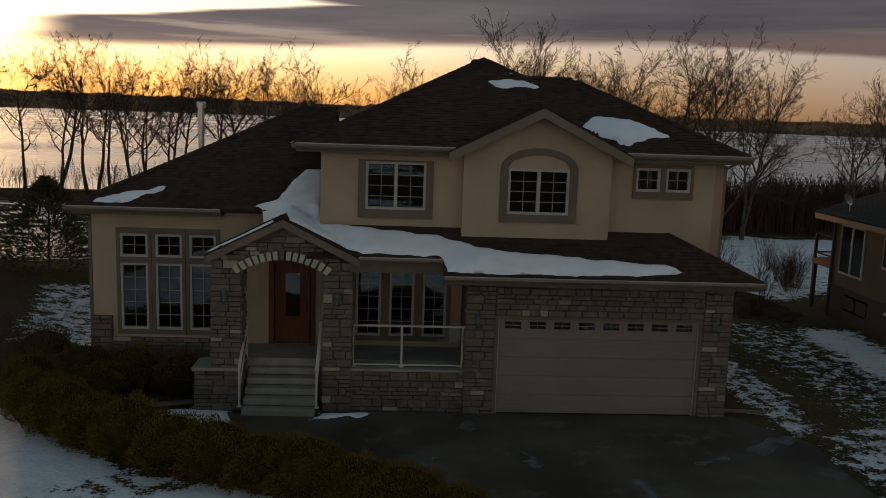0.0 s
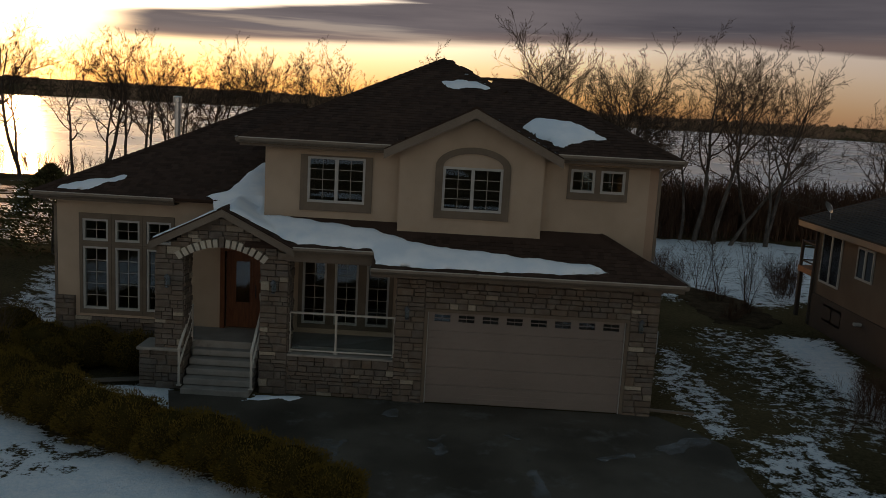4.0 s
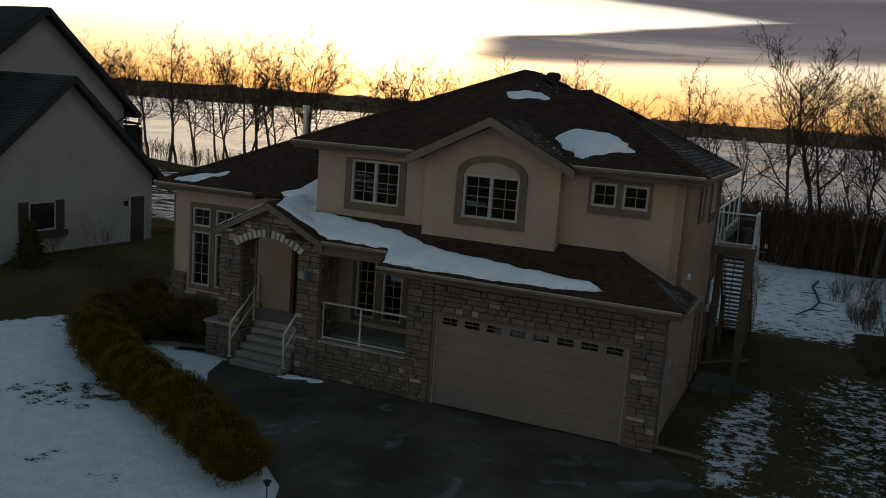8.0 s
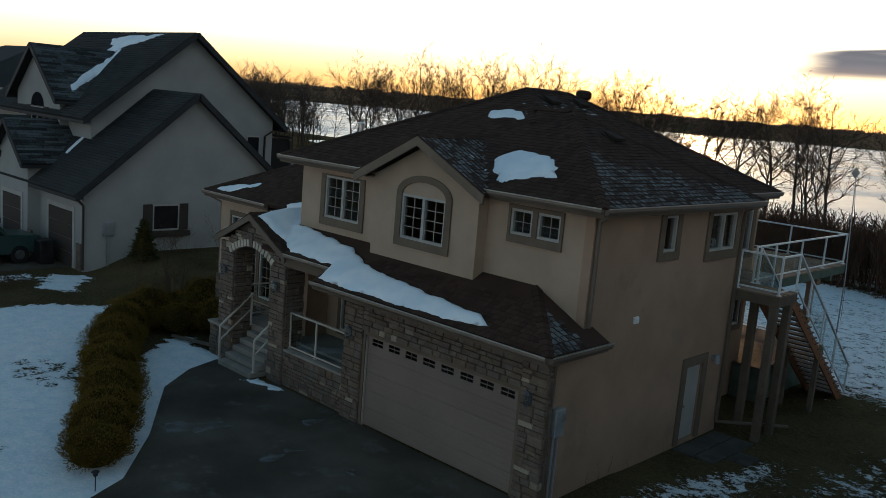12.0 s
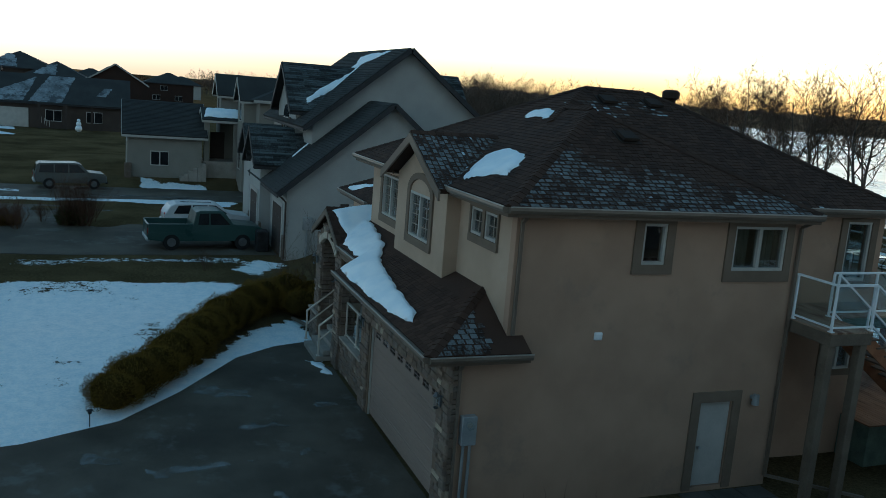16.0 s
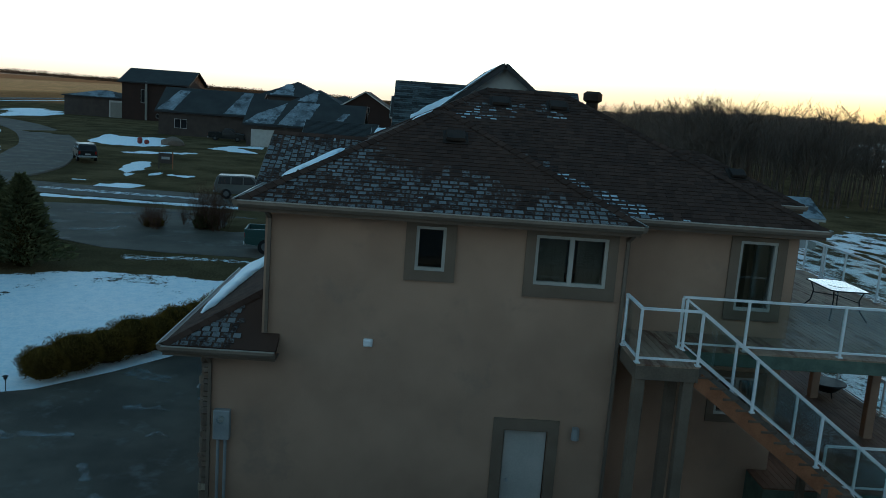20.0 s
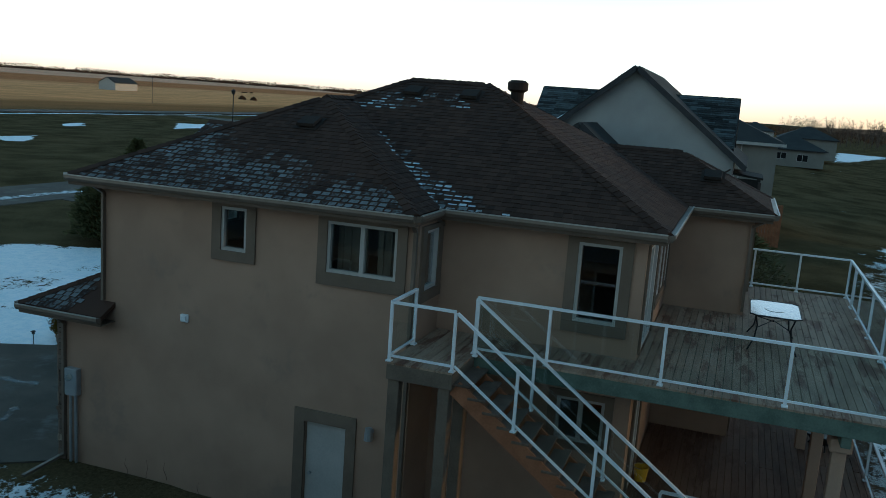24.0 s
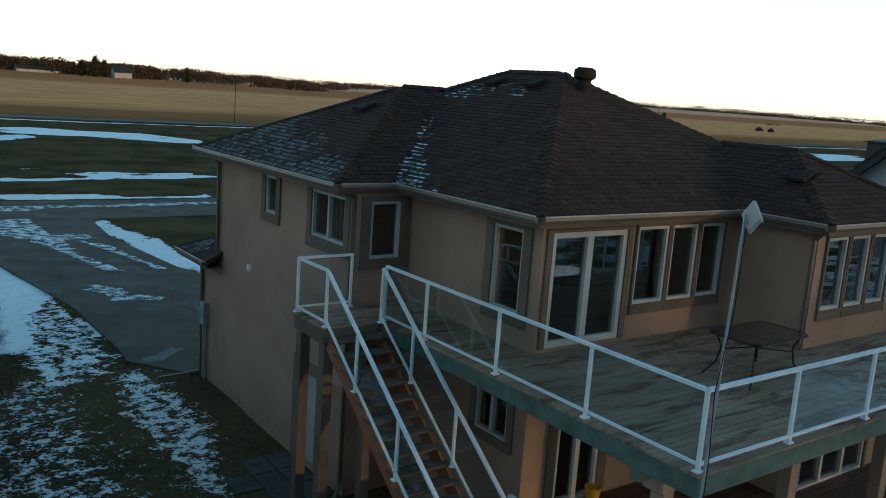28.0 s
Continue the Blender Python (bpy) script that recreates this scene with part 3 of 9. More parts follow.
lay([(-72, 53.5), (-86, 55.0), (-96, 58.5), (-80, 51.5)], 0.85, 0.9)
lay([(-106, 53.5), (-112, 58.0), (-160, 69), (-168, 63)], 0.9, 2.0)
lay([(-225, 56), (-240, 62), (-318, 84), (-325, 66)], 0.9, 4.0)
lay([(-34.5, -1.2), (-34.4, 5.7), (-34.6, 14.4), (-33.9, 22), (-35.7, 22.5), (-36.0, 14.1), (-36.0, 5.6), (-36.3, -1.1)], 1.0, 0.4)
lay([(-38.3, 0.9), (-43.5, -0.5), (-45.4, 0.6), (-46.0, 2.9), (-42.4, 2.5), (-39.2, 2.1)], 1.1, 0.5)
lay([(-57.5, -3.4), (-66.4, -5.1), (-67.0, -3.3), (-59.3, -1.4), (-56.1, -1.4), (-52.2, -0.6), (-51.9, -1.1)], 0.95, 0.5)
lay([(-53.7, 0.1), (-57.8, 0.6), (-55.7, 1.7), (-52.4, 1.3)], 0.9, 0.5)
lay([(-89.7, -18.8), (-106.9, -22.2), (-102.9, -18.7), (-104.6, -14.9), (-105.9, -11.3), (-97.2, -8.7), (-88.6, -8.6), (-85.4, -11.0), (-85.3, -14.4)], 1.1, 0.7)
lay([(-77.2, -9.9), (-79.5, -7.1), (-81.4, -1.8), (-79.3, -1.3), (-75.6, -5.9), (-74.5, -9.0)], 0.85, 0.5)
lay([(-91.3, -3.6), (-99.0, -2.0), (-101.0, 2.2), (-97.0, 3.0), (-95.7, -0.2), (-87.8, 4.7), (-88.2, 1.1)], 1.0, 0.5)
lay([(-54.1, 1.7), (-56.2, 4.2), (-54.5, 4.7), (-52.5, 2.2)], 0.85, 0.5)
lay([(-47.2, -4.5), (-46.6, -2.1), (-45.2, -1.3), (-45.9, -3.6)], 0.8, 0.5)
lay([(-103.5, -48.5), (-107.3, -44.7), (-92.0, -36.0), (-76.5, -26.3), (-78.6, -25.2), (-69.0, -20.1), (-61.1, -17.5), (-54.3, -15.4), (-48.3, -15.2), (-53.0, -18.0), (-61.5, -20.8), (-72.9, -26.0), (-86.0, -33.3), (-93.9, -40.4)], 1.1, 0.7)
lay([(-114.6, -67.5), (-118.4, -63.9), (-111.1, -52.6), (-104.9, -49.3), (-105.9, -56.6), (-97.4, -55.5)], 1.0, 0.8)
lay([(-116.9, -48.3), (-107.8, -41.6), (-103.4, -40.1), (-105.6, -42.3)], 1.0, 0.5)
lay([(-103.0, -38.6), (-97.9, -33.8), (-92.2, -31.9), (-95.5, -34.7)], 1.0, 0.5)
lay([(-166.9, -69.6), (-179.0, -68.8), (-182.8, -64.8), (-167.1, -50.9), (-145.0, -49.3), (-133.8, -53.5), (-160.9, -62.6)], 0.75, 1.5)
lay([(-28.1, 0.4), (-28.8, 1.3), (-26.9, 2.8), (-24.6, 3.6), (-22.5, 3.4)], 1.0, 0.5)
lay([(2.1, -73.5), (-1.5, -75.1), (-5.3, -76.8), (-9.9, -72.3), (-17.2, -70.9), (-22.4, -62.2), (-20.0, -56.6), (-14.5, -59.6), (-9.0, -63.3), (-3.7, -63.4), (-0.0, -65.7), (3.2, -64.5)], 1.0, 0.9)
lay([(3.7, -61.2), (0.6, -61.5), (-2.1, -63.5), (-3.1, -60.4), (-1.3, -57.5), (1.7, -54.1), (4.7, -52.7)], 0.9, 0.7)
lay([(6.4, -23.6), (3.1, -23.3), (-0.1, -23.9), (1.8, -26.2), (-1.6, -27.3), (-4.4, -26.1), (-7.5, -26.6), (-9.7, -24.8), (-9.1, -23.0), (-4.1, -22.4), (0.2, -22.0), (4.3, -21.5), (6.7, -21.7)], 0.95, 0.6)
lay([(4.3, -29.9), (0.8, -30.5), (1.0, -29.0), (4.6, -28.5)], 0.62, 0.6)
lay([(7.7, -15.3), (5.5, -14.8), (2.8, -15.3), (0.4, -13.5), (-2.0, -13.6), (-5.6, -13.9), (-4.9, -12.3), (-1.3, -12.4), (1.5, -12.3), (5.9, -12.8), (7.9, -13.4)], 1.05, 0.35)
lay([(4.2, -5.0), (3.9, -2.5), (3.6, 0.6), (3.0, 2.0), (3.2, 4.9), (3.9, 9.0), (4.2, 7.7), (4.6, 4.0), (4.7, 0.6), (4.6, -2.4)], 1.1, 0.4)
lay([(-50.6, -63.5), (-55.5, -64.1), (-55.8, -58.6), (-55.2, -50.6), (-61.8, -49.1), (-54.7, -42.8), (-52.1, -47.1), (-47.8, -51.1), (-44.1, -54.4)], 0.95, 0.8)
lay([(-34.3, -40.8), (-36.6, -38.3), (-34.8, -35.8), (-31.7, -37.1)], 0.9, 0.6)
lay([(-30.0, -34.9), (-34.4, -33.6), (-32.8, -31.6), (-28.0, -32.0)], 0.85, 0.6)
lay([(-38.1, -43.1), (-41.1, -41.1), (-39.5, -38.8), (-37.0, -41.2)], 0.8, 0.6)
lay([(-24.6, -27.3), (-26.8, -27.0), (-31.0, -26.8), (-25.8, -25.5), (-22.7, -24.6)], 0.85, 0.6)
lay([(-85.9, -68.5), (-93.2, -69.6), (-86.1, -63.7), (-81.9, -63.8)], 0.9, 0.8)

lay([(-31.9, -58.5), (-39.1, -60.6), (-41.8, -57.6), (-35.4, -54.4), (-28.9, -52.8)], 0.9, 0.5)
lay([(-21.0, -38.1), (-25.1, -39.8), (-26.5, -37.5), (-22.6, -35.4), (-19.1, -34.5)], 0.9, 0.5)
lay([(-14.6, -26.1), (-18.3, -26.3), (-21.3, -23.9), (-16.7, -22.8), (-13.0, -23.1)], 0.9, 0.5)
lay([(-7.8, -13.4), (-11.0, -13.2), (-13.1, -11.8), (-9.8, -11.2), (-6.9, -11.7)], 0.9, 0.5)


def cover(x, y):
    c = 0.26 if y > 34 else 0.1
    if not (-330 < x < 60 and -110 < y < 90):
        return c
    wx, wy = x + 0.5 * noise2(x, y, 0.45, 31), y + 0.5 * noise2(x, y, 0.45, 37)
    for poly, amount, rim in COVER:
        d = edge_dist((wx, wy), poly)
        if d > -rim * 1.5:
            c = max(c, amount * smooth01(d, -rim, rim))
    if c > 0.84 and -20 < x < 6 and y < 22:
        c -= 0.06 + 0.34 * smooth01(noise2(x, y, 0.3, 17) + 0.6 * noise2(x, y, 0.9, 19), 0.0, 0.55)
    for yc, wd, amount in ((-91.2, 1.5, 0.78), (-100, 1.3, 0.66)):
        yy = yc + 0.8 * noise2(x, yc, 0.05, 6)
        c = max(c, amount * smooth01(wd - abs(y - yy), -0.6, wd * 0.7))
    return c


def steps(stops):
    """Grid lines: from each stop to the next at the given spacing."""
    out = []
    for (a, d), (b, _) in zip(stops, stops[1:]):
        n = max(1, round((b - a) / d))
        out += [a + (b - a) * i / n for i in range(n)]
    return out + [stops[-1][0]]


gx = steps([(-3000, 300), (-900, 60), (-330, 8), (-124, 2.2), (-50, 1.2), (-22, 0.45), (20, 2.0), (60, 12), (240, 60), (900, 300), (3000, 1)])
gy = steps([(-3000, 300), (-900, 60), (-240, 12), (-108, 1.3), (-60, 1.1), (-30, 0.8), (4, 0.45), (36, 1.5), (70, 3), (130, 30), (900, 120), (3000, 1)])
gv = [(x, y, land(x, y)) for y in gy for x in gx]
gf = [(j * len(gx) + i, j * len(gx) + i + 1, (j + 1) * len(gx) + i + 1, (j + 1) * len(gx) + i) for j in range(len(gy) - 1) for i in range(len(gx) - 1)]

m = bpy.data.materials.new("winter_ground")
m.use_nodes = True
n = Nodes(m.node_tree)
at = n.add("ShaderNodeNewGeometry").outputs["Position"]
amount = n.add("ShaderNodeAttribute")
amount.attribute_name = "snow"
wild = n.add("ShaderNodeAttribute")
wild.attribute_name = "field"
fine = n.noise(at, 2.6, 6.0, 0.62).outputs[0]
small = n.noise(at, 11.0, 5.0, 0.7).outputs[0]
broad = n.noise(at, 0.22, 4.0).outputs[0]
tuft = n.noise(at, 55.0, 3.0, 0.7).outputs[0]
lawn = n.mix(n.smooth(n.math("ADD", n.math("MULTIPLY", broad, 0.5), n.math("MULTIPLY", small, 0.5)), 0.36, 0.64), (0.058, 0.046, 0.023, 1), (0.165, 0.125, 0.064, 1))
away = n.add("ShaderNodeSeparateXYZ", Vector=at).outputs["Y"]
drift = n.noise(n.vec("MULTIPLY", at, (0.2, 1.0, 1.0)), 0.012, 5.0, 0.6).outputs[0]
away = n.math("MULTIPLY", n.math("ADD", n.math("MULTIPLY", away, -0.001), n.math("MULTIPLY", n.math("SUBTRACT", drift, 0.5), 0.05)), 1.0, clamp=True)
# field strips by distance, with low sunlight on the stubble put into the orange
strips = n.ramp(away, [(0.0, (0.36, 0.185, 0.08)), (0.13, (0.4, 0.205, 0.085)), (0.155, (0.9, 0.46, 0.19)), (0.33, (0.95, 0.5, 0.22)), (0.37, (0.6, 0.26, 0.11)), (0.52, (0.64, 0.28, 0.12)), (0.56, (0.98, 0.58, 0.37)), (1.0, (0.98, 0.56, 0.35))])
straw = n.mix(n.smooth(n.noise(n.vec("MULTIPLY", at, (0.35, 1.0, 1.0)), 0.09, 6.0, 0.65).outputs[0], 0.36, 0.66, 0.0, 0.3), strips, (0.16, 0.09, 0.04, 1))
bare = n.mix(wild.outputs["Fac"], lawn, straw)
bare = n.mix(n.smooth(tuft, 0.35, 0.7, 0.0, 0.5), bare, (0.03, 0.026, 0.016, 1))
gone = n.smooth(n.vec("DISTANCE", at, (5.0, 25.0, 0.0), 1), 22.0, 55.0)
wide = n.noise(n.vec("MULTIPLY", at, (0.6, 1.0, 1.0)), 0.55, 6.0, 0.6).outputs[0]
fine_mix = n.mix(gone, fine, wide)
near = n.smooth(gone, 0.0, 1.0, 1.0, 0.25)
mask = n.math("ADD", amount.outputs["Fac"], n.math("MULTIPLY", n.math("SUBTRACT", fine_mix, 0.5), 1.15))
mask = n.math("ADD", mask, n.math("MULTIPLY", n.math("MULTIPLY", n.math("SUBTRACT", small, 0.5), 0.85), near))
mask = n.math("ADD", mask, n.math("MULTIPLY", n.math("MULTIPLY", n.math("SUBTRACT", tuft, 0.5), 0.3), near))
mask = n.smooth(mask, 0.5, 0.6)
white = n.mix(n.smooth(n.math("ADD", n.math("MULTIPLY", small, 0.5), n.math("MULTIPLY", fine, 0.5)), 0.36, 0.62), (0.72, 0.83, 0.9, 1), (0.93, 0.97, 0.99, 1))
relief = n.math("ADD", n.math("MULTIPLY", mask, 0.7), n.math("MULTIPLY", tuft, 0.4))
relief = n.math("ADD", relief, n.math("MULTIPLY", n.math("ADD", n.math("MULTIPLY", fine, 1.6), n.math("MULTIPLY", small, 1.1)), n.smooth(mask, 0, 1, 0.4, 1.0)))
relief = n.math("ADD", relief, n.math("MULTIPLY", n.math("MULTIPLY", n.noise(at, 0.9, 3.0).outputs[0], 14.0), wild.outputs["Fac"]))
b = n.add("ShaderNodeBump", Strength=0.8, Distance=0.06, Height=relief)
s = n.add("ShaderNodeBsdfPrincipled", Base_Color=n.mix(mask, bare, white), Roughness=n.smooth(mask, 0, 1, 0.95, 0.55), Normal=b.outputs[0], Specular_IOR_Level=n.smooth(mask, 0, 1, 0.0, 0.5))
n.tree.links.new(s.outputs[0], n.add("ShaderNodeOutputMaterial").inputs[0])
GROUND = m
me = mesh_of("ground", gv, gf, GROUND, True)
me.attributes.new("snow", "FLOAT", "POINT").data.foreach_set("value", [cover(x, y) for x, y, z in gv])
me.attributes.new("field", "FLOAT", "POINT").data.foreach_set("value", [max(smooth01(-y, 98, 112), smooth01(-x, 210, 260) * smooth01(60 - y, 0, 60)) for x, y, z in gv])
tagged(new("ground", me), "winter lawn and fields with patches of melting snow", "ground", kind="structure")

ICE = material("snowy_lake_ice", (0.66, 0.68, 0.71), (0.8, 0.81, 0.83), 0.02, 0.5, 0.26, 0.15, 0.05, stain=((0.34, 0.37, 0.41), 0.012, 0.56, 0.45), spec=0.9)
s = Shape()
s.add([(-3000, 60, LAKE_Z), (3000, 60, LAKE_Z), (3000, 1350, LAKE_Z), (-3000, 1350, LAKE_Z)], [(0, 1, 2, 3)])
tagged(s.done("water", ICE), "frozen lake under thin snow, gleaming in the low sun", "lake", kind="structure")


def strip(name, points, width, z, mat, label, category, kind="structure", lift=0.0):
    """A flat way along points on the plan, with its edges slightly uneven, laid over the ground."""
    pts = [Vector((*p, 0)) for p in points]
    line = []
    for i in range(len(pts) - 1):
        a, b, c, d = pts[max(i - 1, 0)], pts[i], pts[i + 1], pts[min(i + 2, len(pts) - 1)]
        for k in range(12):
            t = k / 12
            line.append(0.5 * (2 * b + (c - a) * t + (2 * a - 5 * b + 4 * c - d) * t * t + (3 * b - a - 3 * c + d) * t ** 3))
    line.append(pts[-1])
    s = Shape()
    v = []
    for i, p in enumerate(line):
        q = (line[min(i + 1, len(line) - 1)] - line[max(i - 1, 0)]).normalized()
        side = Vector((-q.y, q.x, 0))
        for k in (-1, -0.98, 0.98, 1):
            e = p + side * (width / 2 * k)
            v.append((e.x, e.y, z - (0.12 if abs(k) == 1 else 0)))
    f = [(4 * i + k, 4 * i + k + 1, 4 * i + k + 5, 4 * i + k + 4) for i in range(len(line) - 1) for k in range(3)]
    f = [tuple(reversed(q)) for q in f]
    s.add(v, f)
    return tagged(s.done(name, mat), label, category, kind=kind)


def apron(name, outline, z, mat, label, category):
    s = Shape()
    s.slab(outline, z - 0.14, z)
    return tagged(s.done(name, mat), label, category, kind="structure")


apron("driveway", [(8.45, 20.95), (-1.0, 20.95), (-1.5, 20.5), (-3.7, 20.75), (-3.3, 19.6), (-2.3, 18.3), (0.4, 16.5), (2.2, 15.0), (3.2, 13.0), (3.9, 9.2), (4.4, 7.8), (5.0, 2.1), (5.15, 0), (4.9, -4.0), (4.2, -5.2), (2.6, -5.9), (2.4, -6.8), (14.2, -7.2), (14.0, -6.0), (12.4, -4.4), (11.6, -1), (10.8, 5.5), (9.7, 13), (9.6, 18.1), (9.7, 19.2)][::-1], 0.035, ASPHALT, "dark asphalt driveway with thin icy patches", "driveway")
strip("road", [(120, -14), (40, -9.5), (8, -8.5), (-4, -8.6), (-14, -10.8), (-22, -10.9), (-42, -10.3), (-54, -11), (-67, -15), (-80, -19.5), (-100, -29.5), (-119.5, -43), (-133, -58), (-143, -76), (-146, -95)], 6.8, 0.05, ASPHALT, "dark asphalt street with snow along its edges", "road")
apron("pavement", [(-20.5, 5.0), (-18.0, 9.5), (-17.7, 13), (-17.9, 18), (-17.9, 22.2), (-26, 22.2), (-32.6, 20), (-32.8, 4), (-30, -8.2), (-22, -8.2)][::-1], 0.03, ASPHALT, "asphalt court in front of the neighbouring garages", "pavement")
strip("road", [(-38.8, 30), (-38.8, 20), (-39, 8), (-39.5, -2), (-40.5, -7.5)], 6.0, 0.045, ASPHALT, "side street of dark asphalt with icy streaks", "road")
strip("road", [(300, -95), (60, -95.5), (-60, -96), (-160, -97), (-400, -99)], 6.5, 0.25, ASPHALT, "distant straight road between snowy verges", "road")

# thin ice and packed snow left on the asphalt
def ice_film(name, dark, light, most):
    """Ice or trodden snow that thins out to nothing."""
    m = bpy.data.materials.new(name)
    m.use_nodes = True
    n = Nodes(m.node_tree)
    at = n.add("ShaderNodeNewGeometry").outputs["Position"]
    film = n.math("ADD", n.math("MULTIPLY", n.noise(at, 2.2, 6.0, 0.65).outputs[0], 0.7), n.math("MULTIPLY", n.noise(at, 14.0, 4.0, 0.6).outputs[0], 0.3))
    s = n.add("ShaderNodeBsdfPrincipled", Base_Color=n.mix(n.smooth(film, 0.4, 0.65), (*dark, 1), (*light, 1)), Roughness=0.5)
    film = n.add("ShaderNodeMixShader", i0=n.smooth(film, 0.38, 0.56, 0.0, most), i1=n.add("ShaderNodeBsdfTransparent").outputs[0], i2=s.outputs[0])
    n.tree.links.new(film.outputs[0], n.add("ShaderNodeOutputMaterial").inputs[0])
    return m


ICEFILM = ice_film("thin_dirty_ice", (0.13, 0.135, 0.13), (0.3, 0.33, 0.35), 0.42)
PACKED = ice_film("trodden_snow", (0.3, 0.34, 0.36), (0.68, 0.76, 0.82), 0.95)


def trail(points, width):
    """An outline round a line on the plan, wide in the middle and narrow at its ends."""
    left, right = [], []
    for i, (x, y) in enumerate(points):
        a, b = points[max(i - 1, 0)], points[min(i + 1, len(points) - 1)]
        dx, dy = b[0] - a[0], b[1] - a[1]
        ln = math.hypot(dx, dy)
        w_ = width * (0.35 if i in (0, len(points) - 1) else 0.5)
        left.append((x - dy / ln * w_, y + dx / ln * w_))
        right.append((x + dy / ln * w_, y - dx / ln * w_))
    return left + right[::-1]


ICE_TRAILS = [              ([(4.2, 14.2), (4.5, 15.0)], 0.6), ([(5.3, 15.6), (5.2, 16.2), (5.0, 17.2)], 0.4), ([(3.0, 17.6), (3.1, 18.3), (3.2, 19.1)], 0.3), ([(4.7, 18.9), (4.8, 19.4)], 0.35), ([(0.3, 16.9), (0.6, 17.6), (0.9, 18.2)], 0.7), ([(1.8, 19.8), (2.1, 20.3)], 0.5), ([(5.0, 17.6), (5.0, 17.9)], 0.25), ([(8.0, 18.6), (8.7, 19.2), (9.3, 19.5)], 0.55), ([(6.6, 18.0), (7.3, 18.4)], 0.3),
              ([(9.0, -9.5), (2.0, -9.4), (-4.0, -9.9), (-10.0, -11.0)], 0.9), ([(-14, -10.0), (-20, -9.9), (-28, -9.4)], 0.8), ([(-22.3, 6.2), (-23.5, 8.0), (-24.5, 8.2)], 0.6), ([(-28.5, 4.6), (-29.5, 6.6), (-30.2, 8.0)], 0.8), ([(-31, 8.5), (-30.6, 13), (-31, 18)], 0.5), ([(-39.3, -3), (-38.8, 4), (-38.6, 9)], 1.1), ([(-37.4, 13), (-37.2, 20)], 0.7)]
for k, (pts, wide) in enumerate(ICE_TRAILS):
    snow_patch("ice_patch", trail(pts, wide), lambda x, y: 0.042 if y > -4.4 and x > -18 else 0.056, 0.008, "thin pale ice streak frozen on dark asphalt", 0.07 if pts[0][0] > -12 else 0.2, 0.3, PACKED if k in (9, 10, 14) else ICEFILM, 40.0 + k)
snow_patch("ice_patch", [(9.2, -5.4), (7.9, -5.6), (7.7, -0.5), (6.5, -0.7), (5.8, 0.6), (7.4, 0.8), (7.6, 4.2), (6.9, 6.8), (6.7, 8.0), (7.4, 7.6), (8.0, 4.0), (8.6, 1.3), (9.3, -0.4), (9.8, -1.0)], lambda x, y: 0.042 if y > -5.8 else 0.056, 0.012, "pale trodden snow and ice on dark asphalt", 0.08, 0.22, PACKED, 60.0)
snow_patch("ice_patch", [(6.9, 1.1), (5.8, 2.5), (5.3, 6.3), (5.0, 8.1), (5.4, 7.9), (5.9, 5.1), (6.4, 3.0)], lambda x, y: 0.042 if y > -5.8 else 0.056, 0.012, "pale trodden snow and ice on dark asphalt", 0.08, 0.22, PACKED, 61.0)
snow_patch("ice_patch", [(8.9, 10.6), (8.2, 10.0), (7.5, 11.1), (7.6, 11.9), (6.4, 12.7), (6.9, 12.9), (8.2, 12.5), (8.2, 11.5)], lambda x, y: 0.042 if y > -5.8 else 0.056, 0.012, "pale trodden snow and ice on dark asphalt", 0.08, 0.22, PACKED, 62.0)
snow_patch("ice_patch", [(8.6, -9.1), (7.1, -8.9), (6.0, -9.0), (7.2, -8.2), (8.8, -8.1)], lambda x, y: 0.042 if y > -5.8 else 0.056, 0.012, "pale trodden snow and ice on dark asphalt", 0.08, 0.22, PACKED, 63.0)

# ---- the house ----
house = thing("house", "two-storey tan stucco house with dark shingle roof and stone front", "house", (3, 27, 0))
GF, UF, RW, DW, BW, WW, LW = 21.0, 22.05, 8.2, 6.95, 32.85, 34.65, 23.05   # garage, upper and wing faces
LX = -1.7                                                                  # left face of the upper block

# walls; the storeys share one height line
W = 0.22
wall("wall", STUCCO, house, "y", RW, -W, GF + 0.002, UF, -0.1, 3.45, label="tan stucco end of the garage")
wall("wall", STUCCO, house, "y", RW, -W, UF, 29.0, -0.1, 6.25, [(24.91, 25.48, 5.16, 6.02), (27.2, 28.6, 5.03, 6.0), (26.9, 27.78, 0.05, 2.06)], "tan stucco side wall")
wall("wall", STUCCO, house, "x", 29.0, -W, DW - W, RW - W, -0.1, 6.25, [(7.22, 7.9, 4.85, 5.98)])
wall("wall", STUCCO, house, "y", DW, -W, 29.0, BW, -0.1, 6.25, [(31.63, 32.42, 4.5, 5.98), (31.5, 32.4, 2.2, 3.05)])
wall("wall", STUCCO, house, "x", BW, -W, 1.9 - W, DW - W, -0.1, 6.25, [(4.95, 6.75, 4.02, 6.0), (3.84, 4.68, 4.6, 6.03), (3.0, 3.74, 4.6, 6.03), (2.2, 2.9, 4.6, 6.03), (5.1, 6.2, 1.02, 2.92)])
wall("wall", STUCCO, house, "y", 1.9, -W, BW, WW, -0.1, 6.25)
wall("wall", STUCCO, house, "x", WW, -W, LX, 1.9 - W, -0.1, 6.25, [(0.9, 1.6, 4.64, 6.02), (0.1, 0.78, 4.64, 6.02), (-0.7, -0.02, 4.64, 6.02), (-1.0, 1.4, 1.0, 3.0)])
wall("wall", STUCCO, house, "y", LX, W, UF + W, WW - W, -0.1, 6.25)
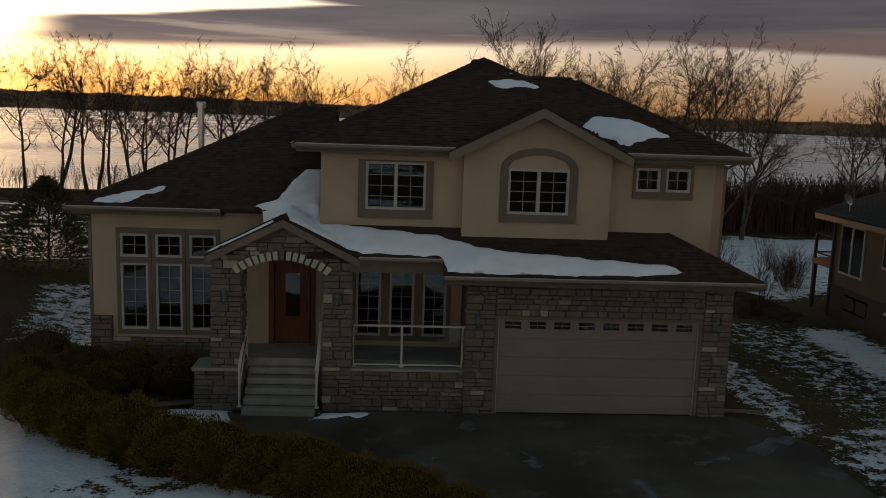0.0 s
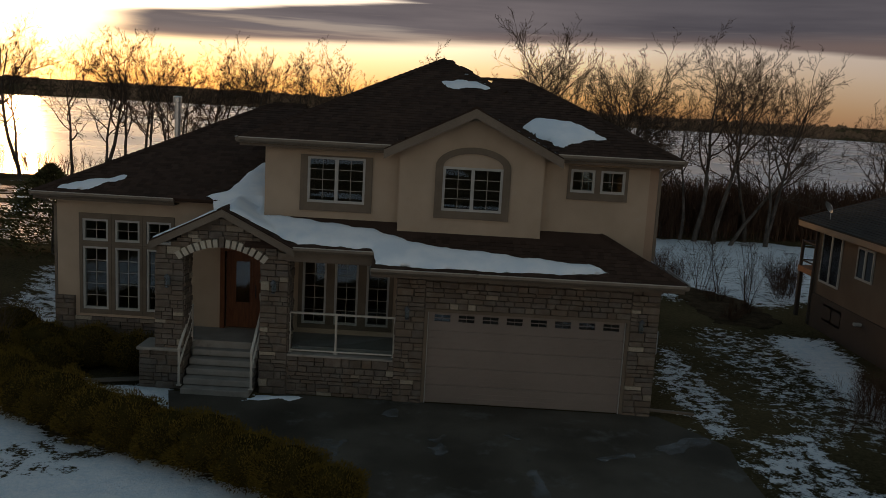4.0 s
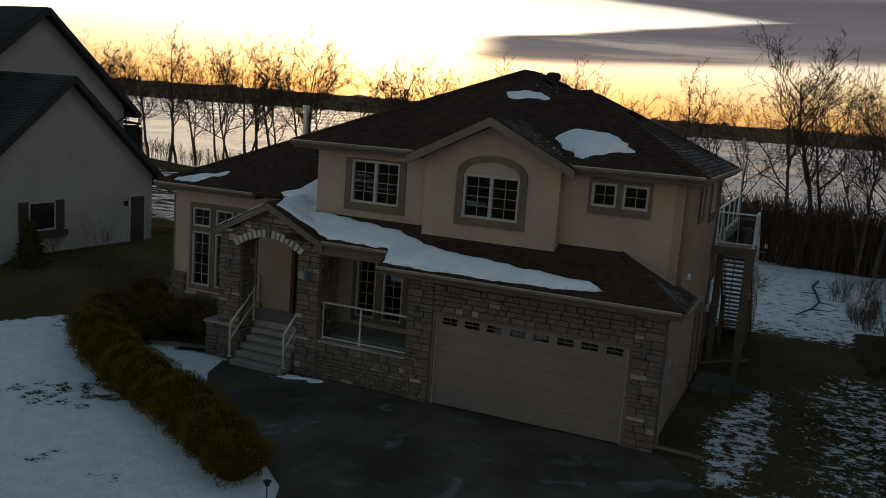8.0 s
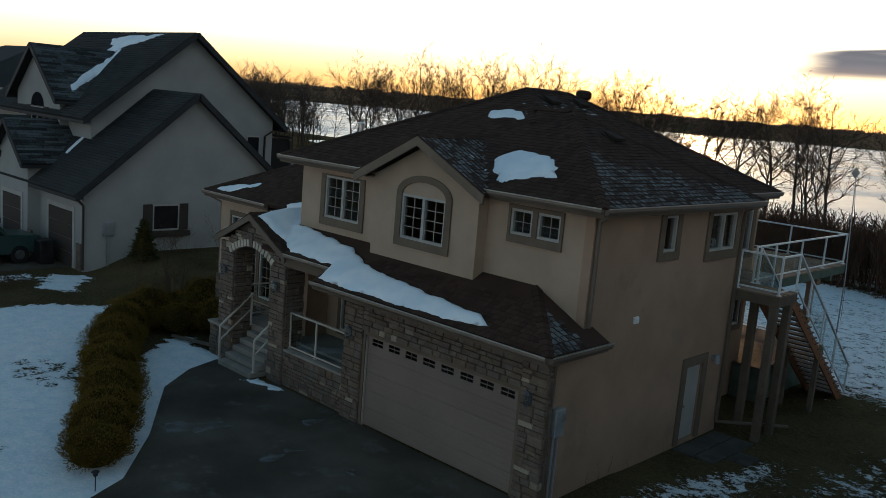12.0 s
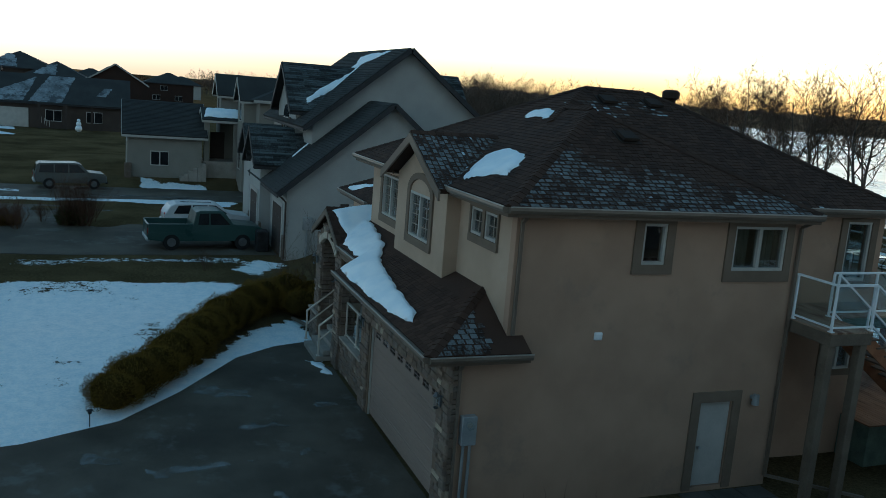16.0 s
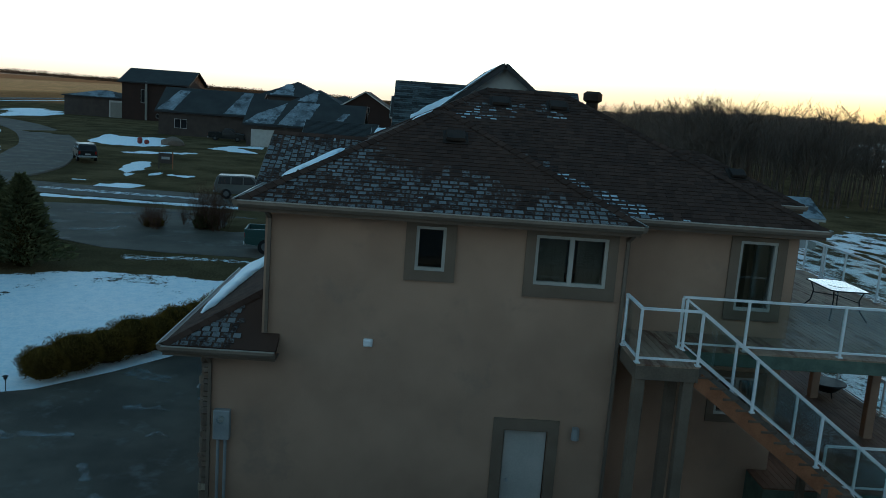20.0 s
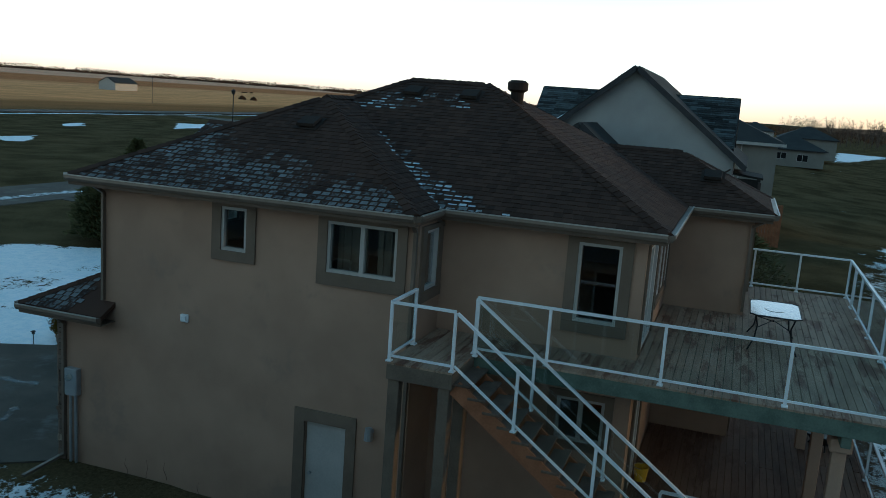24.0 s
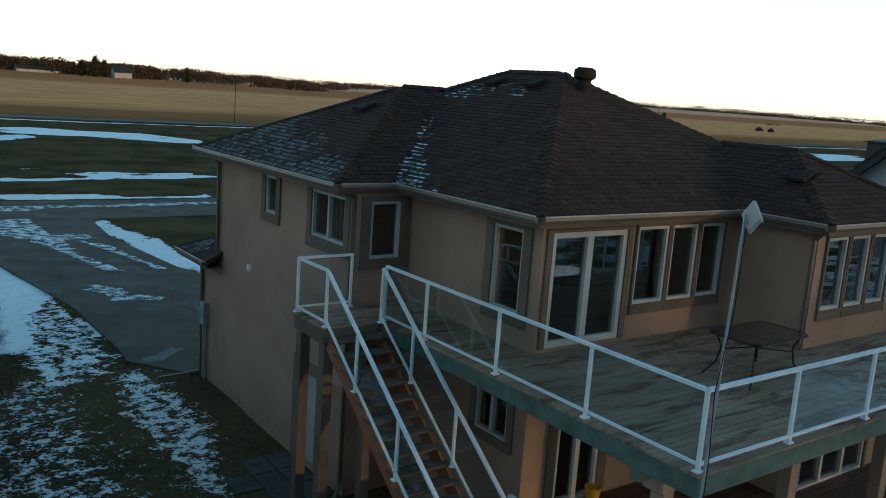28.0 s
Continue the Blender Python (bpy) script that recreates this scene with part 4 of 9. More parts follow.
wall("wall", CREAM, house, "x", UF, W, LX, RW - W, 3.3, 6.25, [(-0.62, 0.84, 4.78, 5.94), (6.0, 6.61, 5.4, 5.98), (6.75, 7.37, 5.4, 5.98), (1.95, 5.1, 4.4, 6.2)], "cream stucco front wall")
wall("wall", CREAM, house, "x", 21.72, 0.2, 1.72, 5.3, 4.1, 6.25, [(2.8, 4.29, 4.79, 5.89)], "cream stucco bay wall")
wall("wall", CREAM, house, "y", 1.72, 0.2, 21.92, UF, 4.1, 6.25)
wall("wall", CREAM, house, "y", 5.3, -0.2, 21.92, UF, 4.1, 6.25)
s = Shape()
s.plate([(1.72, 21.72, 6.25), (5.3, 21.72, 6.25), (3.53, 21.72, 7.14)], 0.2)
s.done("gable_wall", CREAM, house)
# front of the garage and the porch
wall("wall", MORTAR, house, "x", GF, W, 1.9, RW - W, -0.1, 3.5, [(2.59, 7.54, -0.1, 2.4)], "stone-faced garage wall")
wall("wall", MORTAR, house, "y", 1.9, W, GF + W, LW, -0.1, 3.5)
wall("wall", CREAM, house, "x", LW, W, -7.5, 1.9, -0.1, 4.5, [(-6.81, -6.11, 3.28, 3.88), (-5.93, -5.26, 3.28, 3.88), (-5.08, -4.41, 3.28, 3.88), (-6.81, -6.11, 1.4, 3.13), (-5.93, -5.26, 1.4, 3.13), (-5.08, -4.41, 1.4, 3.13), (-2.95, -2.0, 1.08, 3.2), (-0.85, -0.2, 1.35, 3.1), (0.02, 0.66, 1.35, 3.1), (0.88, 1.5, 1.35, 3.1)], "cream stucco wall of the low wing")
wall("wall", CREAM, house, "y", -7.5, W, LW + W, 32.6, -0.1, 4.5)
wall("wall", CREAM, house, "x", 32.6, -W, -7.5 + W, LX, -0.1, 4.5)
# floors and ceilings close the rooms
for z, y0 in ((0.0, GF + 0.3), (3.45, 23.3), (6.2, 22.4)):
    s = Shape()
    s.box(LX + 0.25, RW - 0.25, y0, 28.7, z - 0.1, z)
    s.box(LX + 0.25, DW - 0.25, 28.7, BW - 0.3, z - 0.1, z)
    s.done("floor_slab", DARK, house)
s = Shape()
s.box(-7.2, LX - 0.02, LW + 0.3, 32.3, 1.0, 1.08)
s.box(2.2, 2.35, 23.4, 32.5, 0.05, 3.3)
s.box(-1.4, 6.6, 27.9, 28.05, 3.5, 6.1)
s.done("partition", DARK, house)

# windows
window(house, "y", RW, 1, 24.91, 25.48, 5.16, 6.02, trim=(0.2, 0.07, 0, 0.2))
window(house, "y", RW, 1, 27.2, 28.6, 5.03, 6.0, panes=2, trim=(0.19, 0.09, 0, 0.24))
window(house, "x", 29.0, 1, 7.22, 7.9, 4.85, 5.98, trim=(0.2, 0.09, 0, 0.2))
window(house, "y", DW, 1, 31.63, 32.42, 4.5, 5.98, trim=(0.2, 0.09, 0, 0.2))
window(house, "y", DW, 1, 31.5, 32.4, 2.2, 3.05, panes=2, trim=(0.16, 0.12, 0, 0.16))
for a0, a1 in ((3.84, 4.68), (3.0, 3.74), (2.2, 2.9)):
    window(house, "x", BW, 1, a0, a1, 4.6, 6.03, trim=(0.045, 0.06, 0, 0.18))
for a0, a1 in ((0.9, 1.6), (0.1, 0.78), (-0.7, -0.02)):
    window(house, "x", WW, 1, a0, a1, 4.64, 6.02, trim=(0.05, 0.06, 0, 0.18))
window(house, "x", BW, 1, 5.1, 6.2, 1.02, 2.92, panes=2, trim=(0.2, 0.09, 0, 0.02), bar=0.08)
window(house, "x", WW, 1, -1.0, 1.4, 1.0, 3.0, panes=3, trim=(0.1, 0.09, 0, 0.1))
window(house, "x", BW, 1, 4.95, 6.75, 4.02, 6.0, panes=2, trim=(0.12, 0.06, 0, 0.02), bar=0.1, label="white-framed sliding glass door onto the deck")
window(house, "x", UF, -1, -0.62, 0.84, 4.78, 5.94, panes=2, grid=(2, 4), trim=(0.18, 0.04, 0, 0.21))
window(house, "x", UF, -1, 6.0, 6.61, 5.4, 5.98, grid=(2, 2), trim=(0.0701, 0.09, 0, 0.18))
window(house, "x", UF, -1, 6.75, 7.37, 5.4, 5.98, grid=(2, 2), trim=(0.0701, 0.09, 0, 0.18))
for a0, a1 in ((-6.81, -6.11), (-5.93, -5.26), (-5.08, -4.41)):
    window(house, "x", LW, -1, a0, a1, 3.28, 3.88, grid=(2, 2), trim=(0.085, 0.15, 0, 0.075))
    window(house, "x", LW, -1, a0, a1, 1.4, 3.13, grid=(2, 5), trim=(0.085, 0.07, 0, 0.12))
for a0, a1 in ((-0.85, -0.2), (0.02, 0.66), (0.88, 1.5)):
    window(house, "x", LW, -1, a0, a1, 1.35, 3.1, grid=(2, 5), trim=(0.11, 0.09, 0, 0.12), trim_mat=TRIM)
bay = window(house, "x", 21.72, -1, 2.8, 4.29, 4.79, 5.89, panes=2, grid=(2, 4), trim=(0.19, 0.0, 0, 0.19))


def arch_band(cx, z0, inner, outer, y0, y1, n=20):
    """A curved band between two flat arches (half width, rise), from y0 to y1."""
    s = Shape()
    def pt(h, r, k):
        a = math.pi * (1 - k / n)
        return cx + h * math.cos(a), z0 + r * math.sin(a)
    v, f = [], []
    for k in range(n + 1):
        (xi, zi), (xo, zo) = pt(*inner, k), pt(*outer, k)
        v += [(xi, y0, zi), (xo, y0, zo), (xi, y1, zi), (xo, y1, zo)]
        if k:
            i, o, p, q = (4 * k - 4 + e for e in range(4))
            f += [(i, i + 4, o + 4, o), (q, q + 4, p + 4, p), (i, p, p + 4, i + 4), (o, o + 4, q + 4, q)]
    s.add(v, f + [(0, 1, 3, 2), (4 * n, 4 * n + 2, 4 * n + 3, 4 * n + 1)])
    return s


arch_band(3.545, 5.89, (0.745, 0.34), (0.935, 0.5), 21.675, 21.722).done("arch_surround", TRIM, bay)
# roofs: outline on the plan with the height of every plane, laid with courses of shingles
P = 0.5
EZ = 6.34


def plane_main(x, y):
    return EZ + P * min(y - 21.62, 7.37 - x, x + 2.25, 33.2 - y)


def plane_wing(x, y):
    return EZ + P * min(y - 21.62, 8.66 - x, 29.08 - y)


def plane_back(x, y):
    return EZ + P * min(2.25 - x, x + 2.25, 35.02 - y)


def plane_gable(x, y):
    return 7.35 - P * abs(x - 3.53)


def roof_sheet(name, faces, parent, mat, thick=0.12, label=""):
    s = Shape()
    for f in faces:
        s.plate(f, thick)
    return s.done(name, mat, parent, label)


def q(fn, *pts):
    return [(x, y, fn(x, y)) for x, y in pts]


MAIN = [q(plane_main, (-2.25, 21.62), (1.6, 21.62), (1.6, 22.1), (5.4, 22.1), (5.4, 21.62), (7.37, 21.62), (2.56, 26.43)),
        q(plane_main, (7.37, 21.62), (7.37, 33.2), (2.56, 28.39), (2.56, 26.43)),
        q(plane_main, (7.37, 33.2), (-2.25, 33.2), (2.56, 28.39)),
        q(plane_main, (-2.25, 33.2), (-2.25, 21.62), (2.56, 26.43), (2.56, 28.39))]
WING = [q(plane_wing, (5.4, 21.62), (8.66, 21.62), (4.93, 25.35), (4.0, 25.35), (4.0, 22.1), (5.4, 22.1)),
        q(plane_wing, (8.66, 21.62), (8.66, 29.08), (4.93, 25.35)),
        q(plane_wing, (8.66, 29.08), (4.0, 29.08), (4.0, 25.35), (4.93, 25.35))]
REAR = [q(plane_back, (2.25, 30.5), (2.25, 35.02), (0, 32.77), (0, 30.5)),
        q(plane_back, (2.25, 35.02), (-2.25, 35.02), (0, 32.77)),
        q(plane_back, (-2.25, 35.02), (-2.25, 30.5), (0, 30.5), (0, 32.77))]
GABLE = [q(plane_gable, (1.34, 21.36), (3.53, 21.36), (3.53, 23.64), (1.34, 21.6))[::-1],
         q(plane_gable, (3.53, 21.36), (5.72, 21.36), (5.72, 21.6), (3.53, 23.64))[::-1]]
GABLE = [[p for p in reversed(f)] for f in GABLE]


def plane_low(x, y):
    return 3.5 + P * (y - 20.29)


def plane_ret(x, y):
    return 3.5 + P * (8.65 - x)


def plane_left(x, y):
    return 4.6 + P * min(y - 22.62, x + 7.93, 32.9 - y)


def plane_porch(x, y):
    return 4.63 - P * abs(x + 2.45)


LOW = [q(plane_low, (1.25, 20.29), (8.65, 20.29), (6.87, UF), (1.25, UF)),
       q(plane_low, (-1.9, 20.88), (1.25, 20.88), (1.25, UF), (-1.9, UF)),
       q(plane_ret, (8.65, 20.29), (8.65, 22.4), (8.2, 22.4), (8.2, UF), (6.87, UF))]
LEFT = [q(plane_left, (-7.93, 22.62), (LX, 22.62), (LX, 27.76), (-2.79, 27.76)),
        q(plane_left, (-7.93, 32.9), (-7.93, 22.62), (-2.79, 27.76)),
        q(plane_left, (LX, 32.9), (-7.93, 32.9), (-2.79, 27.76), (LX, 27.76))]
PORCH = [q(plane_porch, (-4.22, 20.84), (-2.45, 20.84), (-2.45, 22.75), (-4.22, 22.6))[::-1],
         q(plane_porch, (-2.45, 20.84), (-0.7, 20.84), (-0.7, 22.6), (-2.45, 22.75))[::-1]]
PORCH = [[p for p in reversed(f)] for f in PORCH]
roofs = {}
for key, faces, label in (("main", MAIN, "dark brown shingle hip roof"), ("wing", WING, ""), ("rear", REAR, ""), ("gable", GABLE, "small shingled gable over the bay"), ("low", LOW, "low shingle roof over garage and porch"), ("left", LEFT, ""), ("porch", PORCH, "shingled porch gable")):
    roofs[key] = roof_sheet("roof", faces, house, SHINGLE, 0.1, label)


def eave(points, parent, drop=0.2, soffit=0.45, wide=0.12):
    """Fascia board and gutter along the eave; points run with the roof on the left."""
    for a, b in zip(points, points[1:]):
        a, b = Vector(a), Vector(b)
        d = (b - a).normalized()
        o = Vector((d.y, -d.x, 0))
        s = Shape()
        v = []
        prof = [(0.0, -0.015), (0.11, -0.005), (0.12, -0.06), (0.085, -0.12), (0.0, -0.13)]
        for p in (a - d * 0.0, b):
            v += [p + o * u + Vector((0, 0, h)) for u, h in prof]
        k = len(prof)
        f = [(i, (i + 1) % k, k + (i + 1) % k, k + i) for i in range(k)] + [tuple(range(k - 1, -1, -1)), tuple(range(k, 2 * k))]
        s.add(v, f)
        gut = s.done("gutter", GUTTER, parent)
        Shape().bar(a + o * 0.112 + Vector((0, 0, 0.004)), b + o * 0.112 + Vector((0, 0, 0.004)), 0.022, 0.022).done("lip", LIP, gut)
        s = Shape()
        s.bar(a - o * 0.02 + Vector((0, 0, -0.11)), b - o * 0.02 + Vector((0, 0, -0.11)), 0.035, 0.18)
        s.done("fascia", SOFFIT, parent)
        s = Shape()
        c = [a - o * 0.035, b - o * 0.035, b - o * soffit, a - o * soffit]
        s.plate([p + Vector((0, 0, -0.17)) for p in c], 0.02)
        s.done("soffit", SOFFIT, parent)


eave([(-2.25, 21.62, EZ), (1.5, 21.62, EZ)], house)
eave([(5.6, 21.62, EZ), (8.66, 21.62, EZ), (8.66, 29.08, EZ), (7.37, 29.08, EZ), (7.37, 33.2, EZ), (2.25, 33.2, EZ), (2.25, 35.02, EZ), (-2.25, 35.02, EZ), (-2.25, 21.62, EZ)], house)
eave([(1.25, 20.29, 3.5), (8.65, 20.29, 3.5), (8.65, 22.4, 3.5)], house)
eave([(-0.7, 20.88, 3.795), (1.25, 20.88, 3.795)], house)
eave([(-7.93, 32.9, 4.6), (-7.93, 22.62, 4.6), (-4.2, 22.62, 4.6)], house)
s = Shape()
for x0, x1, zp, y in ((1.34, 3.53, 7.35, 21.36), (3.53, 5.72, 7.35, 21.36)):
    za, zb = plane_gable(x0, 0), plane_gable(x1, 0)
    s.add([(x0, y - 0.03, za - 0.02), (x1, y - 0.03, zb - 0.02), (x1, y - 0.03, zb - 0.24), (x0, y - 0.03, za - 0.24), (x0, y + 0.02, za - 0.02), (x1, y + 0.02, zb - 0.02), (x1, y + 0.02, zb - 0.24), (x0, y + 0.02, za - 0.24)],
          [(3, 2, 1, 0), (4, 5, 6, 7), (0, 1, 5, 4), (2, 3, 7, 6), (0, 4, 7, 3), (1, 2, 6, 5)])
s.done("rake_board", GUTTER, roofs["gable"])
s = Shape()
for x0, x1 in ((-4.22, -2.45), (-2.45, -0.68)):
    za, zb = plane_porch(x0, 0), plane_porch(x1, 0)
    y = 20.84
    s.add([(x0, y - 0.03, za - 0.02), (x1, y - 0.03, zb - 0.02), (x1, y - 0.03, zb - 0.2), (x0, y - 0.03, za - 0.2), (x0, y + 0.02, za - 0.02), (x1, y + 0.02, zb - 0.02), (x1, y + 0.02, zb - 0.2), (x0, y + 0.02, za - 0.2)],
          [(3, 2, 1, 0), (4, 5, 6, 7), (0, 1, 5, 4), (2, 3, 7, 6), (0, 4, 7, 3), (1, 2, 6, 5)])
s.done("rake_board", GUTTER, roofs["porch"])
# garage door
gd = cell_wall(Shape(), "x", GF - 0.03, 0.14, 2.55, 7.58, 0.0, 2.44, [(2.63, 7.5, -0.01, 2.36)]).done("garage_door", TRIM, house, "wide taupe sectional garage door, closed")
lites = [(2.78 + k * 0.595, 2.78 + k * 0.595 + 0.42, 2.1, 2.3) for k in range(8)]
for k in range(5):
    z0 = 0.02 + k * 0.466
    if k < 4:
        s = Shape()
        s.box(2.635, 7.495, 21.06, 21.11, z0, z0 + 0.462, 0, 0.012)
        for r in (0.12, 0.24, 0.36):
            s.box(2.645, 7.485, 21.052, 21.062, z0 + r - 0.035, z0 + r + 0.035, 0, 0.004)
    else:
        s = cell_wall(Shape(), "x", 21.06, 0.05, 2.635, 7.495, z0, 2.355, lites)
    s.done("door_panel", DOORPAINT, gd)
for a0, a1, z0, z1 in lites:
    cell_wall(Shape(), "x", 21.085, 0.006, a0, a1, z0, z1).done("lite", GLASS, gd)
    cell_wall(Shape(), "x", 21.06, 0.02, a0, a1, z0, z1, [(a0 + 0.015 + i * 0.2, a0 + 0.205 + i * 0.2, z0 + 0.015 + j * 0.095, z0 + 0.09 + j * 0.095) for i in range(2) for j in range(2)]).done("lite_frame", DOORPAINT, gd)
for x0 in (2.632, 7.478):
    Shape().box(x0, x0 + 0.02, 21.0, 21.055, 0.0, 2.35, 0, 0.004).done("weather_strip", WHITE, gd, "pale vinyl weather strip")
# porch floor, stairs
s = Shape()
s.box(-4.1, 1.9, 21.75, LW, 0.0, 1.08)
s.box(-0.9, 1.9, 21.2, 21.76, 0.0, 1.0)
s.done("porch_floor", CONCRETE, house)
for k in range(5):
    s = Shape()
    s.box(-3.35, -1.66, 20.55 + k * 0.24, 21.76, 0.02 + k * 0.18, 0.18 + k * 0.18, 0, 0.015)
    s.done("stair_tread", CONCRETE, house)

# ---- shingles, snow, stone and fittings of the house ----
BLOCKS = [((-2.25, 7.37, 21.62, 33.2), plane_main), ((4.0, 8.66, 21.62, 29.08), plane_wing), ((-2.25, 2.25, 30.5, 35.02), plane_back)]


def hidden(x, y, z):
    """Whether a place on a roof lies under a higher roof or inside the upper storey."""
    for (x0, x1, y0, y1), fn in BLOCKS:
        if x0 < x < x1 and y0 < y < y1 and fn(x, y) > z + 0.02:
            return True
    if 1.34 < x < 5.72 and 21.36 < y < 23.64 and 5.9 < z < plane_gable(x, y) - 0.02:
        return True
    if z < 6.2 and -1.7 < x < 8.2 and y > 22.05 and z > 3.7 and not x > 8.2:
        return True
    if z < 6 and 1.72 < x < 5.3 and y > 21.72:
        return True
    return -4.22 < x < -0.7 and y < 22.75 and 3.6 < z < plane_porch(x, y) - 0.02


def frost(x, y, z):
    """How likely a shingle holds frost, and how likely it holds thin snow."""
    if z > EZ - 0.1 and x > 4.5 and y < 28.9 and abs(plane_wing(x, y) - (EZ + P * (8.66 - x))) < 0.02:
        top = 5.9 + 1.6 * smooth01(y, 22.5, 28.0)
        k = smooth01(x + 0.8 * noise2(x, y, 0.8, 4), top, top + 1.3)
        return 0.9 * k, 0.02 * k * smooth01(noise2(x, y, 1.3, 9), 0.0, 0.3)
    if 3.5 < x < 5.8 and y < 23.7 and abs(z - plane_gable(x, y)) < 0.05:
        return 0.9, 0.03
    if x > 6.6 and z < 4.4:
        return (0.99, 0.0) if 8.65 - x < y - 20.27 else (0.0, 0.0)
    if z > EZ - 0.1 and x > 2.56 and abs(z - EZ - P * (7.37 - x)) < 0.08 and y > 25:
        d = y - x - 21.71
        k = smooth01(0.75 + 0.3 * noise2(x, y, 1.1, 3) - d, 0.0, 0.5) * smooth01(x, 5.0, 5.8)
        top = smooth01(x, 3.05, 3.4) * smooth01(4.35 - x, 0, 0.5) * smooth01(noise2(x * 3, y * 0.7, 0.9, 8), -0.2, 0.25) * smooth01(28.6 - y, 0, 0.6)
        return max(0.75 * k, 0.7 * top, 0.35 * smooth01(x, 6.3, 7.2) * smooth01(31 - y, 0, 2)), max(0.75 * smooth01(0.36 + 0.7 * smooth01(x, 5.7, 7.2) - d, 0, 0.3) * smooth01(x, 4.9, 5.6), 0.5 * top, 0.12 * smooth01(1.6 - d, 0, 0.9) * smooth01(x, 6.2, 7.0) * smooth01(noise2(x, y, 2.2, 5), -0.1, 0.2))
    return 0.0, 0.0


def shingle_tabs(face, skip=hidden):
    """Places of the tabs of one roof plane: corner, along, up the slope, width and the normal."""
    c = [Vector(p) for p in face]
    along = (c[1] - c[0]).normalized()
    nrm = (c[1] - c[0]).cross(c[2] - c[0]).normalized()
    upw = nrm.cross(along)
    uv = [((p - c[0]).dot(along), (p - c[0]).dot(upw)) for p in c]
    top = max(v for _, v in uv)
    rng = random.Random(int(abs(c[0].x * 31 + c[0].y * 17) * 10))
    out, k, rise = [], 0, 0.145
    while k * rise < top - 0.03:
        v = k * rise
        vm = v + rise * 0.5
        cuts = []
        for (u0, v0), (u1, v1) in zip(uv, uv[1:] + uv[:1]):
            if (v0 > vm) != (v1 > vm):
                cuts.append(u0 + (u1 - u0) * (vm - v0) / (v1 - v0))
        cuts.sort()
        if len(cuts) >= 2:
            a, b = cuts[0], cuts[-1]
            u = a - rng.random() * 0.3
            while u < b:
                wd = 0.18 if rng.random() < 0.7 else rng.choice((0.14, 0.22))
                u0, u1 = max(u, a), min(u + wd, b)
                if u1 - u0 > 0.04:
                    p = c[0] + along * u0 + upw * v
                    mid = p + along * (u1 - u0) / 2 + upw * rise / 2
                    if not skip(mid.x, mid.y, mid.z):
                        cold, white = frost(mid.x, mid.y, mid.z)
                        level = cold + rng.uniform(-0.14, 0.1)
                        look_ = 4 if rng.random() < white else 3 if level > 0.72 else 2 if level > 0.46 else 1 if level > 0.2 else 0
                        out.append((p, along, upw, u1 - u0 - 0.013, nrm, look_, rise + rng.uniform(-0.008, 0.01)))
                u += wd
        k += 1
    return out


def tab_geometry(p, along, upw, wd, nrm, rise, cut=0.0):
    """One shingle tab; with cut, its lower share is a face of its own, which comes first."""
    lo, hi = p - upw * (rise - 0.145), p + upw * 0.145
    e = along * wd
    v = [lo + nrm * 0.003, lo + e + nrm * 0.003, lo + nrm * 0.014, lo + e + nrm * 0.014, hi + nrm * 0.006, hi + e + nrm * 0.006, hi + nrm * 0.001, hi + e + nrm * 0.001]
    if cut:
        m_, q0, q1 = upw * (0.145 * cut), nrm * 0.0155, nrm * (0.0155 - 0.008 * cut)
        v += [lo + e * 0.06 + q0, lo + e * 0.93 + q0, lo + e * 0.9 + m_ + q1, lo + e * 0.09 + m_ + q1]
        return v, [(8, 9, 10, 11), (0, 1, 3, 2), (2, 3, 5, 4), (0, 2, 4, 6), (1, 7, 5, 3)]
    return v, [(0, 1, 3, 2), (2, 3, 5, 4), (0, 2, 4, 6), (1, 7, 5, 3)]


singles = 0
dust = random.Random(12)
unit = (Vector((0, 0, 0)), Vector((1, 0, 0)), Vector((0, 1, 0)), 0.167, Vector((0, 0, 1)), 0.148)
tab_mesh = [mesh_of("shingle", *tab_geometry(*unit), SHINGLE)]
for mt in FROSTED:
    tab_mesh.append(mesh_of("shingle", *tab_geometry(*unit, 0.75), [SHINGLE, mt]))
    tab_mesh[-1].polygons[0].material_index = 1
tab_mesh.append(mesh_of("shingle", *tab_geometry(*unit, 0.4), [SHINGLE, SNOWTAB]))
tab_mesh[-1].polygons[0].material_index = 1
off = base_of(house)
for key, faces in (("main", MAIN), ("wing", WING), ("rear", REAR), ("gable", GABLE), ("low", LOW), ("left", LEFT), ("porch", PORCH)):
    s = Shape()
    for fi, face in enumerate(faces):
        for p, along, upw, wd, nrm, cold, rise in shingle_tabs(face):
            if key == "wing" and fi == 1 and singles < 300 and abs(wd - 0.167) < 0.004 and 24.3 < p.y < 28.4 and p.x > 7.0:
                ob = new("shingle", tab_mesh[cold])
                ob.parent = roofs[key]
                turn = Matrix((along, upw, nrm)).transposed().to_4x4()
                ob.matrix_basis = Matrix.Translation(p - off) @ turn
                singles += 1
            else:
                share = (dust.uniform(0.9, 0.97) if key == "low" else dust.uniform(0.55, 0.9)) if 0 < cold < 4 else 0.0
                if cold == 4:
                    share = dust.uniform(0.25, 0.6)
                v, f = tab_geometry(p, along, upw, wd, nrm, rise, share)
                if share:
                    s.add(v, f, 0)
                    s.m[-5] = cold
                else:
                    s.add(v, f, cold)
    ob = s.done("shingles", [SHINGLE, *FROSTED, SNOWTAB], roofs[key], "overlapping dark brown asphalt shingles, frosted in places")
    ob["kind"] = "stuff"


